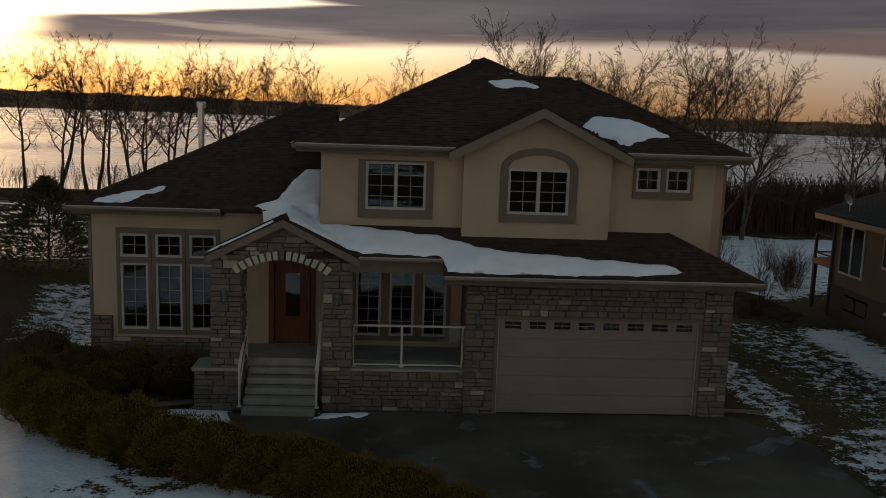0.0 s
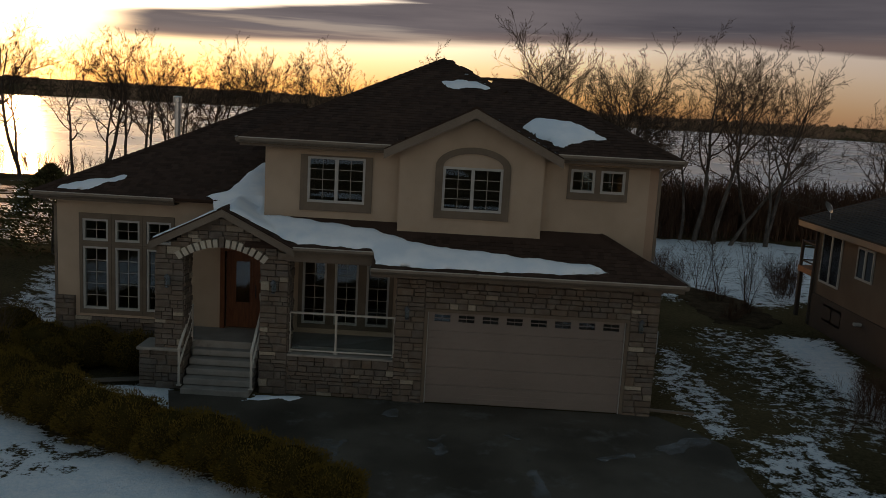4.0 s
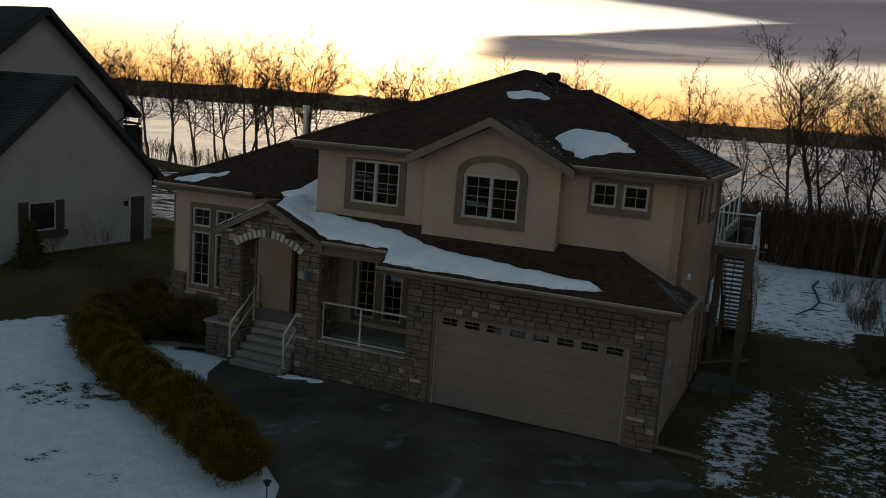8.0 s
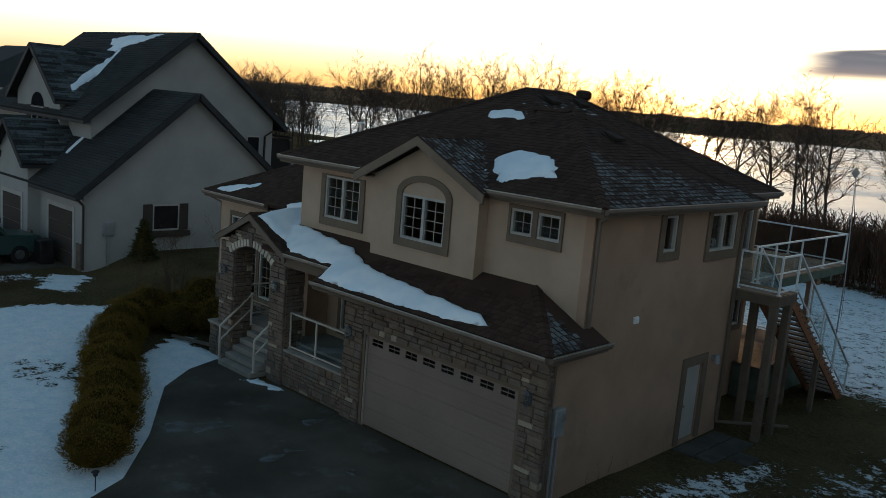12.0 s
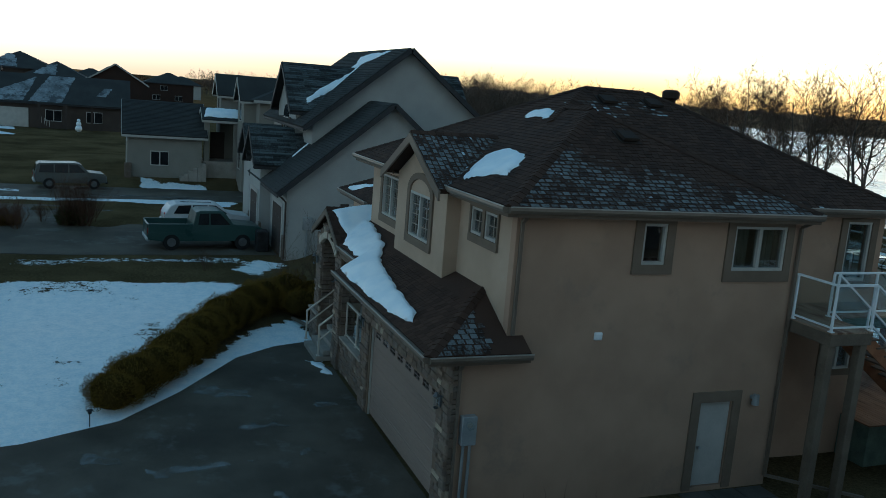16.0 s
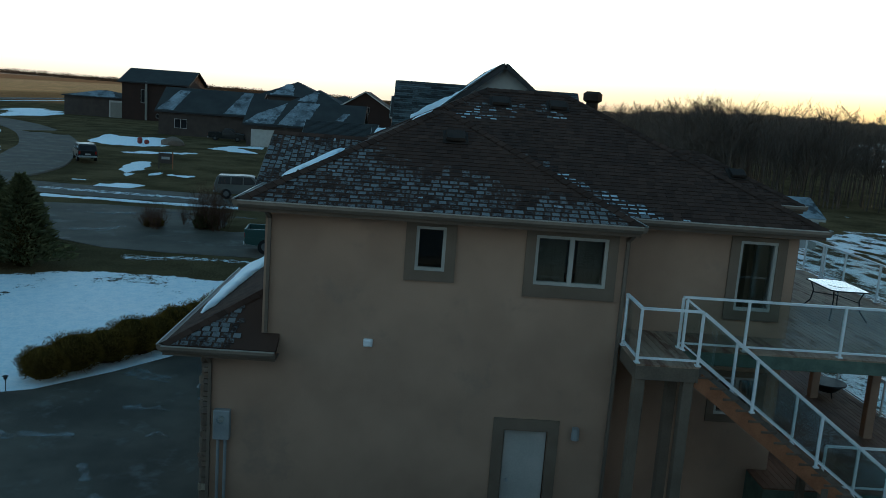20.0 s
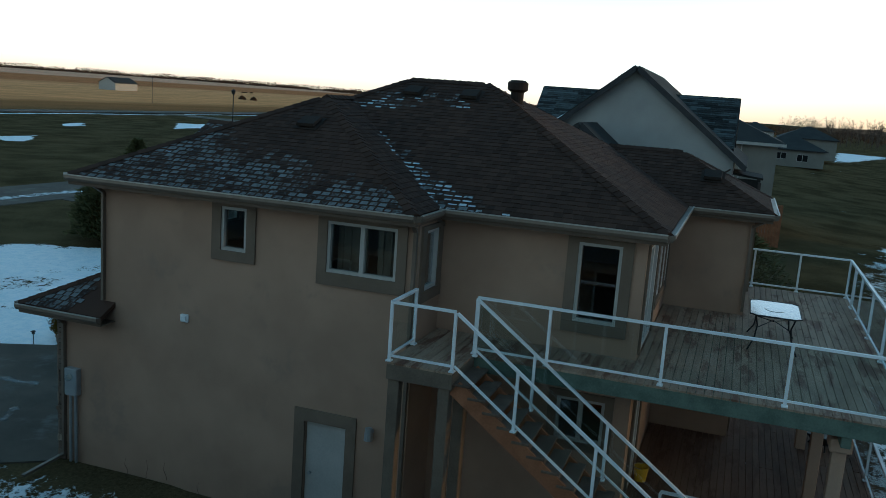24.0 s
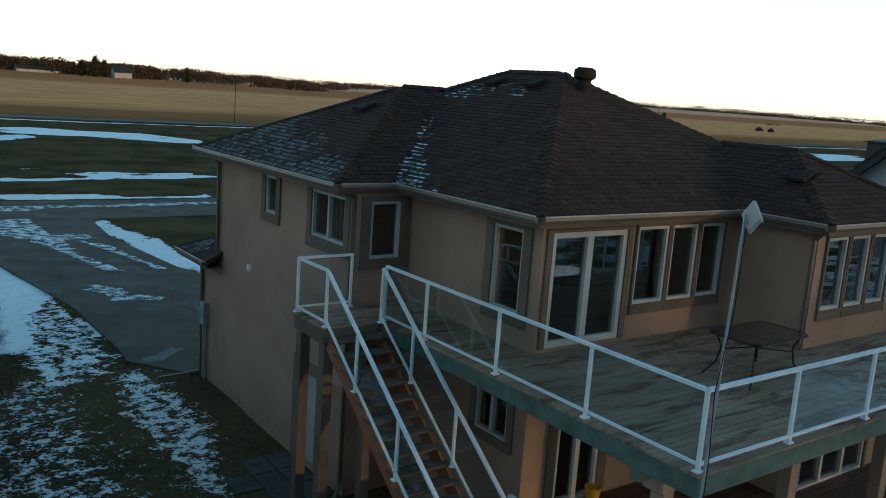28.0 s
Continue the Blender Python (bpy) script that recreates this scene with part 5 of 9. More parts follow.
def ridge_caps(lines, parent):
    s = Shape()
    for a, b, na, nb in lines:
        a, b = Vector(a), Vector(b)
        d = (b - a)
        n_ = int(d.length / 0.2)
        d.normalize()
        for k in range(n_):
            p, q = a + d * (k * 0.2), a + d * (k * 0.2 + 0.235)
            na_, nb_ = Vector(na).normalized(), Vector(nb).normalized()
            up_ = (na_ + nb_).normalized()
            la, lb = d.cross(na_) * 0.14, d.cross(nb_) * 0.14
            if (la - lb).length < (la + lb).length:
                lb = -lb
            if la.z > 0:
                la = -la
            if lb.z > 0:
                lb = -lb
            v = [p + la + up_ * 0.035, p + up_ * 0.05, p + lb + up_ * 0.035, q + la + up_ * 0.02, q + up_ * 0.035, q + lb + up_ * 0.02]
            s.add(v, [(0, 1, 4, 3), (1, 2, 5, 4)])
            s.add([p + la + up_ * 0.035, p + up_ * 0.05, p + lb + up_ * 0.035, p + la, p, p + lb], [(0, 3, 4, 1), (1, 4, 5, 2)])
    ob = s.done("ridge_capping", SHINGLE, parent)
    ob["kind"] = "stuff"


NF, NR, NB, NL = (0, -P, 1), (P, 0, 1), (0, P, 1), (-P, 0, 1)
ridge_caps([((2.56, 26.43, 8.745), (2.56, 28.39, 8.745), NL, NR), ((7.37, 33.2, EZ), (2.56, 28.39, 8.745), NR, NB), ((-2.25, 21.62, EZ), (2.56, 26.43, 8.745), NL, NF), ((4.4, 24.6, 7.83), (2.56, 26.43, 8.745), NF, NR)], roofs["main"])
ridge_caps([((8.66, 21.62, EZ), (4.93, 25.35, 8.205), NF, NR), ((8.66, 29.08, EZ), (4.93, 25.35, 8.205), NR, NB), ((4.93, 25.35, 8.205), (3.65, 25.35, 8.205), NF, NB)], roofs["wing"])
ridge_caps([((2.25, 35.02, EZ), (0, 32.77, 7.465), NR, NB), ((0, 30.95, 7.465), (0, 32.77, 7.465), NR, NL), ((-2.25, 35.02, EZ), (0, 32.77, 7.465), NL, NB)], roofs["rear"])
ridge_caps([((3.53, 21.36, 7.35), (3.53, 23.6, 7.35), NL, NR)], roofs["gable"])
ridge_caps([((-7.93, 22.62, 4.6), (-2.79, 27.76, 7.17), NL, NF), ((-2.79, 27.76, 7.17), (-1.75, 27.76, 7.17), NB, NF)], roofs["left"])
ridge_caps([((-2.45, 20.84, 4.63), (-2.45, 22.7, 4.63), NL, NR)], roofs["porch"])
ridge_caps([((8.65, 20.29, 3.5), (6.87, 22.05, 4.38), NF, NR)], roofs["low"])

# snow that stays on the roofs
def any_roof(x, y):
    z = max((fn(x, y) for (x0, x1, y0, y1), fn in BLOCKS if x0 <= x <= x1 and y0 <= y <= y1), default=-9)
    if 1.34 < x < 5.72 and 21.36 < y < 23.64:
        z = max(z, plane_gable(x, y))
    return z + 0.02


def low_roof(x, y):
    z = plane_left(x, y) if y > 22.05 else plane_low(x, y)
    if x < LX and y > 22.0:
        z = plane_left(x, y) if y > 22.62 else plane_low(x, y)
    if -4.22 < x < -0.7 and y < 22.75:
        z = max(z if x > -1.9 or y > 22.62 else -9, plane_porch(x, y))
    return z + 0.02


snow_patch("roof_snow", [(2.6, 25.0), (3.0, 25.12), (3.55, 25.02), (3.95, 24.75), (3.4, 24.65), (2.7, 24.62)], any_roof, 0.05, "small patch of old snow near the roof ridge", seed=1)
snow_patch("roof_snow", [(4.75, 22.75), (5.15, 23.2), (6.05, 23.15), (6.6, 22.75), (6.85, 22.4), (6.25, 22.2), (5.8, 21.95), (5.5, 21.93), (5.15, 22.3)], any_roof, 0.1, "thick patch of old snow beside the bay gable", seed=2)
snow_patch("roof_snow", [(-7.35, 22.75), (-6.85, 22.72), (-5.95, 23.15), (-5.8, 23.4), (-6.5, 23.22), (-7.2, 22.92)], low_roof, 0.07, "strip of snow along the eave of the low wing", seed=3)
snow_patch("roof_snow", [(-3.4, 22.75), (-2.9, 23.0), (-2.3, 24.4), (-1.75, 24.4), (-1.72, 22.6), (-1.72, 22.02), (-1.2, 21.97), (0.0, 21.8), (1.2, 21.62), (2.0, 21.3), (2.8, 21.1), (3.6, 21.0), (5.2, 20.88), (6.5, 20.75), (6.9, 20.55), (6.0, 20.42), (4.2, 20.36), (2.0, 20.36), (1.35, 20.4), (1.2, 20.93), (-0.6, 20.95), (-1.2, 21.2), (-2.3, 21.0), (-2.6, 22.2), (-3.0, 22.5)], low_roof, 0.13, "long drift of old snow over porch and garage eave", seed=4, ragged=0.06, step=0.06)
snow_patch("roof_snow", [(-4.15, 20.9), (-2.7, 20.88), (-2.6, 21.1), (-3.2, 21.35), (-4.1, 21.1)], low_roof, 0.05, "thin snow on the porch gable", seed=5)

# stone facing
def stone_unit(seed):
    r = random.Random(seed)
    j = lambda a: r.uniform(-a, a)
    back = [(-0.5, 0, -0.5), (0.5, 0, -0.5), (0.5, 0, 0.5), (-0.5, 0, 0.5)]
    mid = [(x * 0.995 + j(0.008), -0.65 + j(0.1), z * 0.99 + j(0.012)) for x, _, z in back]
    front = [(x * 0.9 + j(0.015), -1 + j(0.12), z * 0.82 + j(0.03)) for x, _, z in back]
    v = back + mid + front
    f = [(i, (i + 1) % 4, 4 + (i + 1) % 4, 4 + i) for i in range(4)] + [(4 + i, 4 + (i + 1) % 4, 8 + (i + 1) % 4, 8 + i) for i in range(4)] + [(8, 9, 10, 11)]
    return mesh_of("stone", v, f, STONE)


STONES = [stone_unit(k) for k in range(8)]


def stones(parent, spot, turn, a0, a1, z0, z1, keep=lambda a, z: True, seed=0, depth=0.07):
    """Coursed stones of mixed sizes over a face: spot(a, z) gives the place on the face, turn its heading in degrees."""
    r = random.Random(seed)
    off = base_of(parent)
    z = z0
    while z < z1 - 0.05:
        h = min(r.choice((0.1, 0.13, 0.16, 0.2, 0.24)), z1 - z)
        if z1 - z - h < 0.07:
            h = z1 - z
        a = a0
        while a < a1 - 0.02:
            wd = r.uniform(0.16, 0.46)
            if a1 - a - wd < 0.12:
                wd = a1 - a
            if wd > 0.72:
                wd /= 2
            rows = 2 if h > 0.17 and r.random() < 0.5 else 1
            for k in range(rows):
                hh = h / rows
                if keep(a + wd / 2, z + (k + 0.5) * hh):
                    ob = new("stone", STONES[r.randrange(8)])
                    ob.parent = parent
                    ob.matrix_basis = Matrix.Translation(Vector(spot(a + wd / 2, z + (k + 0.5) * hh)) - off) @ pose(0, 0, 0, 0, 0, turn) @ Matrix.Diagonal((wd - 0.007, depth * r.uniform(0.7, 1.25), hh - 0.007, 1))
            a += wd
        z += h


def facing(name, x0, x1, y0, y1, z0, z1, sides, seed, label="", keep=lambda a, z: True):
    """A pier or wall core of mortar with stones on the named sides (f front, b back, l left, r right)."""
    core = Shape().box(x0, x1, y0, y1, z0, z1).done(name, MORTAR, house, label)
    if "f" in sides:
        stones(core, lambda a, z: (a, y0, z), 0, x0 - 0.05, x1 + 0.05, max(z0, 0.0), z1, keep, seed)
    if "r" in sides:
        stones(core, lambda a, z: (x1, a, z), 90, y0, y1, max(z0, 0.0), z1, seed=seed + 1)
    if "l" in sides:
        stones(core, lambda a, z: (x0, a, z), -90, y0, y1, max(z0, 0.0), z1, seed=seed + 2)
    return core


gw = Shape().box(1.9, 2.55, 20.985, GF, -0.05, 3.4).done("stone_facing", MORTAR, house, "rough cut stone facing in tan and grey")
stones(gw, lambda a, z: (a, 20.985, z), 0, 1.84, 2.55, 0.0, 3.4, seed=11)
stones(gw, lambda a, z: (1.9, a, z), -90, 20.99, 21.2, 0.0, 3.4, seed=12)
stones(gw, lambda a, z: (a, 20.985, z), 0, 2.55, 7.58, 2.45, 3.4, seed=13)
gr = Shape().box(7.58, 8.2, 20.985, GF, -0.05, 3.4).done("stone_facing", MORTAR, house)
stones(gr, lambda a, z: (a, 20.985, z), 0, 7.58, 8.27, 0.0, 3.4, seed=14)
stones(gr, lambda a, z: (8.2, a, z), 90, 20.97, 21.13, 0.0, 3.3, seed=15)
facing("stone_pier", -4.08, -3.47, 21.05, 21.65, -0.05, 3.42, "frl", 21, "square stone porch pier")
facing("stone_plinth", -4.46, -3.47, 21.02, 21.75, -0.05, 0.98, "fl", 24)
Shape().box(-4.56, -3.42, 20.9, 21.8, 0.98, 1.06, 0, 0.012).done("plinth_cap", CONCRETE, house)
facing("stone_pier", -1.47, -0.88, 21.05, 21.65, -0.05, 3.42, "frl", 27, "square stone porch pier")
facing("stone_base", -0.88, 1.9, 21.14, 21.3, -0.05, 1.0, "f", 31, "low stone wall under the porch railing")
Shape().box(-0.9, 1.86, 21.03, 21.4, 1.0, 1.06, 0, 0.012).done("wall_cap", CONCRETE, house)
# porch front above the arch
AR = lambda x: 3.3 + 0.36 * (1 - ((x + 2.475) / 1.02) ** 2)
s = Shape()
N = 16
v = []
for k in range(N + 1):
    x = -3.5 + 2.05 * k / N
    v += [(x, y, z) for y in (21.05, 21.6) for z in (max(3.2, AR(x)), plane_porch(x, 0) - 0.14)]
s.add(v, [tuple(4 * k + i for i in f) for k in range(N) for f in ((0, 4, 5, 1), (3, 7, 6, 2), (0, 2, 6, 4))])
pg = s.done("porch_gable_wall", MORTAR, house, "stone-faced gable over an arched opening")
stones(pg, lambda a, z: (a, 21.05, z), 0, -4.1, -0.85, 3.42, 4.5, lambda a, z: z < plane_porch(a, 0) - 0.26 and (z > AR(a) + 0.24 or abs(a + 2.475) > 1.2), 41)
n_v = 15
for k in range(n_v):
    a0, a1 = -1 + 2 * k / n_v, -1 + 2 * (k + 1) / n_v
    qv = []
    for a in (a0 + 0.02, a1 - 0.02):
        x, z = -2.475 + 1.06 * a, 3.3 + 0.36 * (1 - a * a)
        sl = Vector((0.75 * a, 1)).normalized()
        qv.append(((x, z), (x + sl.x * (0.2 + 0.07 * (k == 7)), z + sl.y * (0.2 + 0.07 * (k == 7)))))
    (p0, p1), (p2, p3) = qv
    v = [(x, y, z) for y in (20.93, 21.07) for x, z in (p0, p2, p3, p1)]
    Shape().add(v, [(0, 1, 2, 3), (7, 6, 5, 4), (0, 4, 5, 1), (1, 5, 6, 2), (2, 6, 7, 3), (3, 7, 4, 0)]).done("voussoir", material("pale_arch_stone", (0.42, 0.37, 0.29), (0.56, 0.5, 0.41), 5, 40, 0.85, 0.4, 0.006, vary=0.4) if k == 0 else STONE if k == 7 else bpy.data.materials["pale_arch_stone"], pg)
# stone corner of the low wing
gl = Shape().box(-7.5, -7.02, 23.03, LW, -0.05, 1.75).done("stone_facing", MORTAR, house)
stones(gl, lambda a, z: (a, 23.03, z), 0, -7.55, -7.02, 0.0, 1.75, seed=51)
wl = Shape().box(-7.02, -4.1, 23.035, LW, -0.05, 1.2).done("stone_facing", MORTAR, house)
stones(wl, lambda a, z: (a, 23.035, z), 0, -7.02, -4.1, 0.6, 1.2, seed=52)
# porch ceiling
Shape().box(-4.0, 1.9, 21.6, LW, 3.62, 3.68).done("porch_ceiling", SOFFIT, house)
Shape().box(-0.9, 1.9, 20.95, 21.25, 3.42, 3.62).done("porch_beam", SOFFIT, house)

# front door with a tall lite
fd = Shape().box(-2.93, -2.02, LW + 0.06, LW + 0.11, 1.1, 3.18, 0, 0.01).done("front_door", DOORWOOD, house, "red-stained timber front door with a tall glass lite")
cell_wall(Shape(), "x", LW + 0.045, 0.015, -2.72, -2.23, 1.75, 3.0, [(-2.66, -2.29, 1.81, 2.94)]).done("lite_frame", DOORWOOD, fd)
Shape().box(-2.66, -2.29, LW + 0.052, LW + 0.058, 1.81, 2.94).done("lite", GLASS, fd)
Shape().rod((-2.12, LW + 0.03, 1.95), (-2.12, LW + 0.03, 2.3), 0.014).done("handle", DARKMETAL, fd)
cell_wall(Shape(), "x", LW - 0.03, 0.1, -3.08, -1.88, 1.08, 3.32, [(-2.95, -2.0, 1.0, 3.2)]).done("door_frame", DOORWOOD, fd)
# side door of the garage
sd = Shape().box(RW - 0.09, RW - 0.045, 26.92, 27.76, 0.07, 2.05, 0, 0.006).done("side_door", WHITE, house, "plain white steel side door, closed")
cell_wall(Shape(), "y", RW + 0.045, -0.05, 26.68, 27.99, 0.0, 2.3, [(26.9, 27.78, -0.1, 2.06)]).done("surround", TRIM, sd)
Shape().rod((RW - 0.03, 27.03, 1.0), (RW + 0.03, 27.03, 1.0), 0.03, 0.036, 10).done("knob", GREYMETAL, sd)
PEWTER = material("pewter_metal", (0.09, 0.1, 0.108), (0.15, 0.16, 0.17), 3, 40, 0.5, 0.1, 0.002, metal=0.4)
# bay, porch and garage lamps
for x, y in ((-3.78, 20.93), (-1.17, 20.93), (2.12, 20.9), (7.84, 20.9)):
    z = 2.75 if x < 0 else 2.3
    s = Shape()
    s.box(x - 0.05, x + 0.05, y - 0.02, y + 0.05, z - 0.1, z + 0.12, 0, 0.006)
    s.rod((x, y - 0.08, z + 0.12), (x, y - 0.08, z + 0.2), 0.085, 0.02, 6)
    s.rod((x, y - 0.08, z - 0.14), (x, y - 0.08, z - 0.11), 0.04, 0.055, 6)
    lamp = s.done("wall_lantern", PEWTER, None)
    tagged(lamp, "small grey metal wall lantern with clear glass", "lantern", "lanterns on the stone front")
    Shape().rod((x, y - 0.08, z - 0.11), (x, y - 0.08, z + 0.12), 0.055, 0.07, 6).done("glass", CLEAR, lamp)
s = Shape()
s.rod((RW, 28.3, 2.12), (RW + 0.1, 28.3, 2.12), 0.05, 0.05, 10)
s.rod((RW + 0.14, 28.3, 2.22), (RW + 0.14, 28.3, 1.98), 0.07, 0.085, 10)
tagged(s.done("wall_lamp", GREYMETAL), "grey cylindrical wall lamp by the side door", "lamp")
s = Shape()
s.box(RW - 0.01, RW + 0.05, 24.02, 24.2, 3.58, 3.74, 0, 0.012)
vb = s.done("dryer_vent", RAILING)
tagged(vb, "small white vent hood on the side wall", "vent")
Shape().box(RW + 0.05, RW + 0.075, 24.05, 24.17, 3.6, 3.71, 0, 0.008).done("flap", RAILING, vb)
# meter and its pipes
mt = thing("electricity_meter", "grey electricity meter box with two conduits on the side wall", "meter", (RW, 21.35, 0.1))
Shape().box(RW, RW + 0.16, 21.2, 21.52, 1.55, 2.15, 0, 0.015).done("box", GREYMETAL, mt)
Shape().rod((RW + 0.16, 21.36, 1.98), (RW + 0.24, 21.36, 1.98), 0.085, 0.08, 14).done("dial", CLEAR, mt)
Shape().rod((RW + 0.155, 21.36, 1.98), (RW + 0.175, 21.36, 1.98), 0.06, 0.06, 14).done("dial_plate", WHITE, mt)
for y in (21.29, 21.43):
    Shape().rod((RW + 0.07, y, 0.02), (RW + 0.07, y, 1.56), 0.032, 0.032, 10).done("conduit", GREYMETAL, mt)


def downspout(pts, name="downspout", label="tan metal downspout fixed to the wall"):
    s = Shape()
    for a, b in zip(pts, pts[1:]):
        s.bar(a, b, 0.075, 0.06)
    return tagged(s.done(name, GUTTER), label, "downspout", "downspouts of the house")


downspout([(8.6, 22.1, 6.2), (8.26, 22.14, 6.0), (8.26, 22.14, 3.75)])
downspout([(8.55, 21.05, 3.36), (8.26, 21.1, 3.1), (8.26, 21.1, 0.15), (9.4, 21.1, 0.1)])
downspout([(7.45, 28.95, 6.2), (7.1, 29.05, 6.0)])
downspout([(8.6, 29.0, 6.2), (8.26, 28.95, 6.0), (8.26, 28.95, 0.2), (9.6, 30.6, 0.12)])
downspout([(2.2, 34.9, 6.2), (1.97, 34.62, 6.0), (1.97, 34.62, 4.05)])
downspout([(-7.9, 22.7, 4.45), (-7.56, 23.1, 4.2), (-7.56, 23.1, 0.15)])

tagged(Shape().bar((-4.62, 21.25, 0.12), (-6.4, 20.75, 0.09), 0.1, 0.08).done("drain_pipe", GUTTER), "tan drain pipe lying on the snow by the porch", "pipe")
snow_patch("snow_heap", [(-1.75, 20.3), (-1.55, 20.72), (-0.9, 20.85), (-0.35, 20.8), (-0.75, 20.55), (-1.2, 20.35)], lambda x, y: 0.036, 0.05, "small heap of snow at the foot of the porch steps", seed=15, ragged=0.15, step=0.05)

# porch railing and stair rails
def railing(name, pts, posts, top, label, group, glass=True, mat=None, low=0.1, kick=0.0, gmat=None):
    """A railing along pts (x, y, z of the floor): post at each of posts (0..1 on its piece), rails and glass between them."""
    mat = mat or RAILING
    off = Vector(pts[0])
    r = thing(name, label, "railing", tuple(off), group)
    for i, (a, b) in enumerate(zip(pts, pts[1:])):
        a, b = Vector(a), Vector(b)
        up_ = Vector((0, 0, 1))
        ps = [a.lerp(b, k) for k in posts[i]]
        for p in ps:
            s = Shape()
            s.box(p.x - 0.025, p.x + 0.025, p.y - 0.025, p.y + 0.025, p.z, p.z + top, 0, 0.005)
            s.box(p.x - 0.06, p.x + 0.06, p.y - 0.05, p.y + 0.05, p.z, p.z + 0.03, 0, 0.008)
            s.done("post", mat, r)
        Shape().bar(a + up_ * (top + 0.02), b + up_ * (top + 0.02), 0.062, 0.042).done("top_rail", mat, r)
        Shape().bar(a + up_ * low, b + up_ * low, 0.04, 0.035).done("bottom_rail", mat, r)
        if glass:
            for p, q_ in zip(ps, ps[1:]):
                d = (q_ - p).normalized()
                p_, q2 = p + d * 0.035, q_ - d * 0.035
                side = Vector((-d.y, d.x, 0)).normalized() * 0.003
                c = [p_ + up_ * (low + 0.02), q2 + up_ * (low + 0.02), q2 + up_ * top, p_ + up_ * top]
                Shape().add([x + side for x in c] + [x - side for x in c], [(0, 1, 2, 3), (7, 6, 5, 4), (0, 4, 5, 1), (1, 5, 6, 2), (2, 6, 7, 3), (3, 7, 4, 0)]).done("glass_panel", gmat or CLEAR, r).visible_shadow = False
    return r


TANRAIL = material("beige_powder_coated_metal", (0.46, 0.42, 0.36), (0.56, 0.52, 0.45), 2.0, 30, 0.4, 0.05, 0.002)
railing("porch_railing", [(-0.84, 21.24, 1.06), (1.86, 21.24, 1.06)], [(0.01, 0.44, 0.98)], 1.0, "beige metal porch railing with clear glass", "railings", low=0.06, mat=TANRAIL)
for x in (-3.4, -1.62):
    railing("stair_rail", [(x, 20.6, 0.2), (x, 21.7, 1.08)], [(0.02, 0.98)], 0.92, "beige metal handrail beside the porch steps", "porch stair rails", glass=False, low=0.5, mat=TANRAIL)
railing("porch_side_rail", [(-4.2, 21.75, 1.06), (-4.2, 23.0, 1.06)], [(0.0, 1.0)], 1.0, "short beige metal railing at the porch end", "railings", mat=TANRAIL)

# ---- decks at the back ----
DZ, LZ = 3.95, 1.0
deck = thing("deck", "raised timber deck with weathered boards and glass railing", "deck", (3.2, 35, 0))


def boards(parent, x0, x1, y0, y1, z, seed, mat=None, joints=(3.4,), wide=0.138):
    """Deck boards along x with gaps between them and butt joints."""
    r = random.Random(seed)
    off = base_of(parent)
    n_ = round((y1 - y0) / wide)
    wide = (y1 - y0) / n_
    cache = {}
    for k in range(n_):
        cut = [x0] + sorted(x for j in joints for x in [j + r.choice((-1.6, -0.8, 0.0, 0.8))] if x0 + 0.4 < x < x1 - 0.4) + [x1]
        for a, b in zip(cut, cut[1:]):
            key = round(b - a, 3)
            if key not in cache:
                cache[key] = Shape().box(-key / 2 + 0.002, key / 2 - 0.002, -wide / 2 + 0.004, wide / 2 - 0.004, -0.036, 0.0, 0, 0.004)
                cache[key] = mesh_of("board", cache[key].v, cache[key].f, mat or DECKWOOD)
            ob = new("board", cache[key])
            ob.parent = parent
            ob.location = Vector(((a + b) / 2, y0 + (k + 0.5) * wide, z + r.uniform(-0.002, 0.002))) - off


boards(deck, -1.95, 8.28, BW + 0.02, 37.26, DZ, 1, joints=(1.4, 4.8))
boards(deck, DW + 0.02, 8.28, 30.2, BW + 0.02, DZ, 2, joints=())
boards(deck, DW + 0.02, 9.46, 29.03, 30.2, DZ, 3, joints=())
for x0, x1, y0, y1 in ((8.22, 8.27, 30.2, 37.25), (-1.93, 8.22, 37.2, 37.25), (-1.93, -1.88, WW + 0.05, 37.2), (8.27, 9.45, 30.15, 30.2), (9.4, 9.45, 29.03, 30.15), (8.2, 9.4, 29.03, 29.08)):
    Shape().box(x0, x1, y0, y1, DZ - 0.3, DZ - 0.037, 0, 0.006).done("rim_board", POSTWOOD if x1 > 9 else GREENWOOD, deck)
for k in range(17):
    x = -1.6 + k * 0.6
    Shape().box(x - 0.02, x + 0.02, (WW if x < 1.9 else BW) + 0.03, 37.2, DZ - 0.24, DZ - 0.04).done("joist", GREENWOOD, deck)
Shape().box(-1.9, 8.2, 36.2, 36.35, DZ - 0.5, DZ - 0.24, 0, 0.008).done("beam", GREENWOOD, deck)
for x in (-1.5, 1.7, 4.6, 7.6):
    p = Shape().box(x - 0.11, x + 0.11, 36.16, 36.38, -0.9, DZ - 0.5, 0, 0.012)
    p.box(x - 0.24, x + 0.24, 36.1, 36.44, DZ - 0.72, DZ - 0.5, 0, 0.02)
    p.done("post", STUCCO, deck)
for x, y in ((9.3, 29.15), (9.3, 30.05), (8.4, 30.05)):
    Shape().box(x - 0.1, x + 0.1, y - 0.1, y + 0.1, -0.1, DZ - 0.3, 0, 0.012).done("post", POSTWOOD, deck)

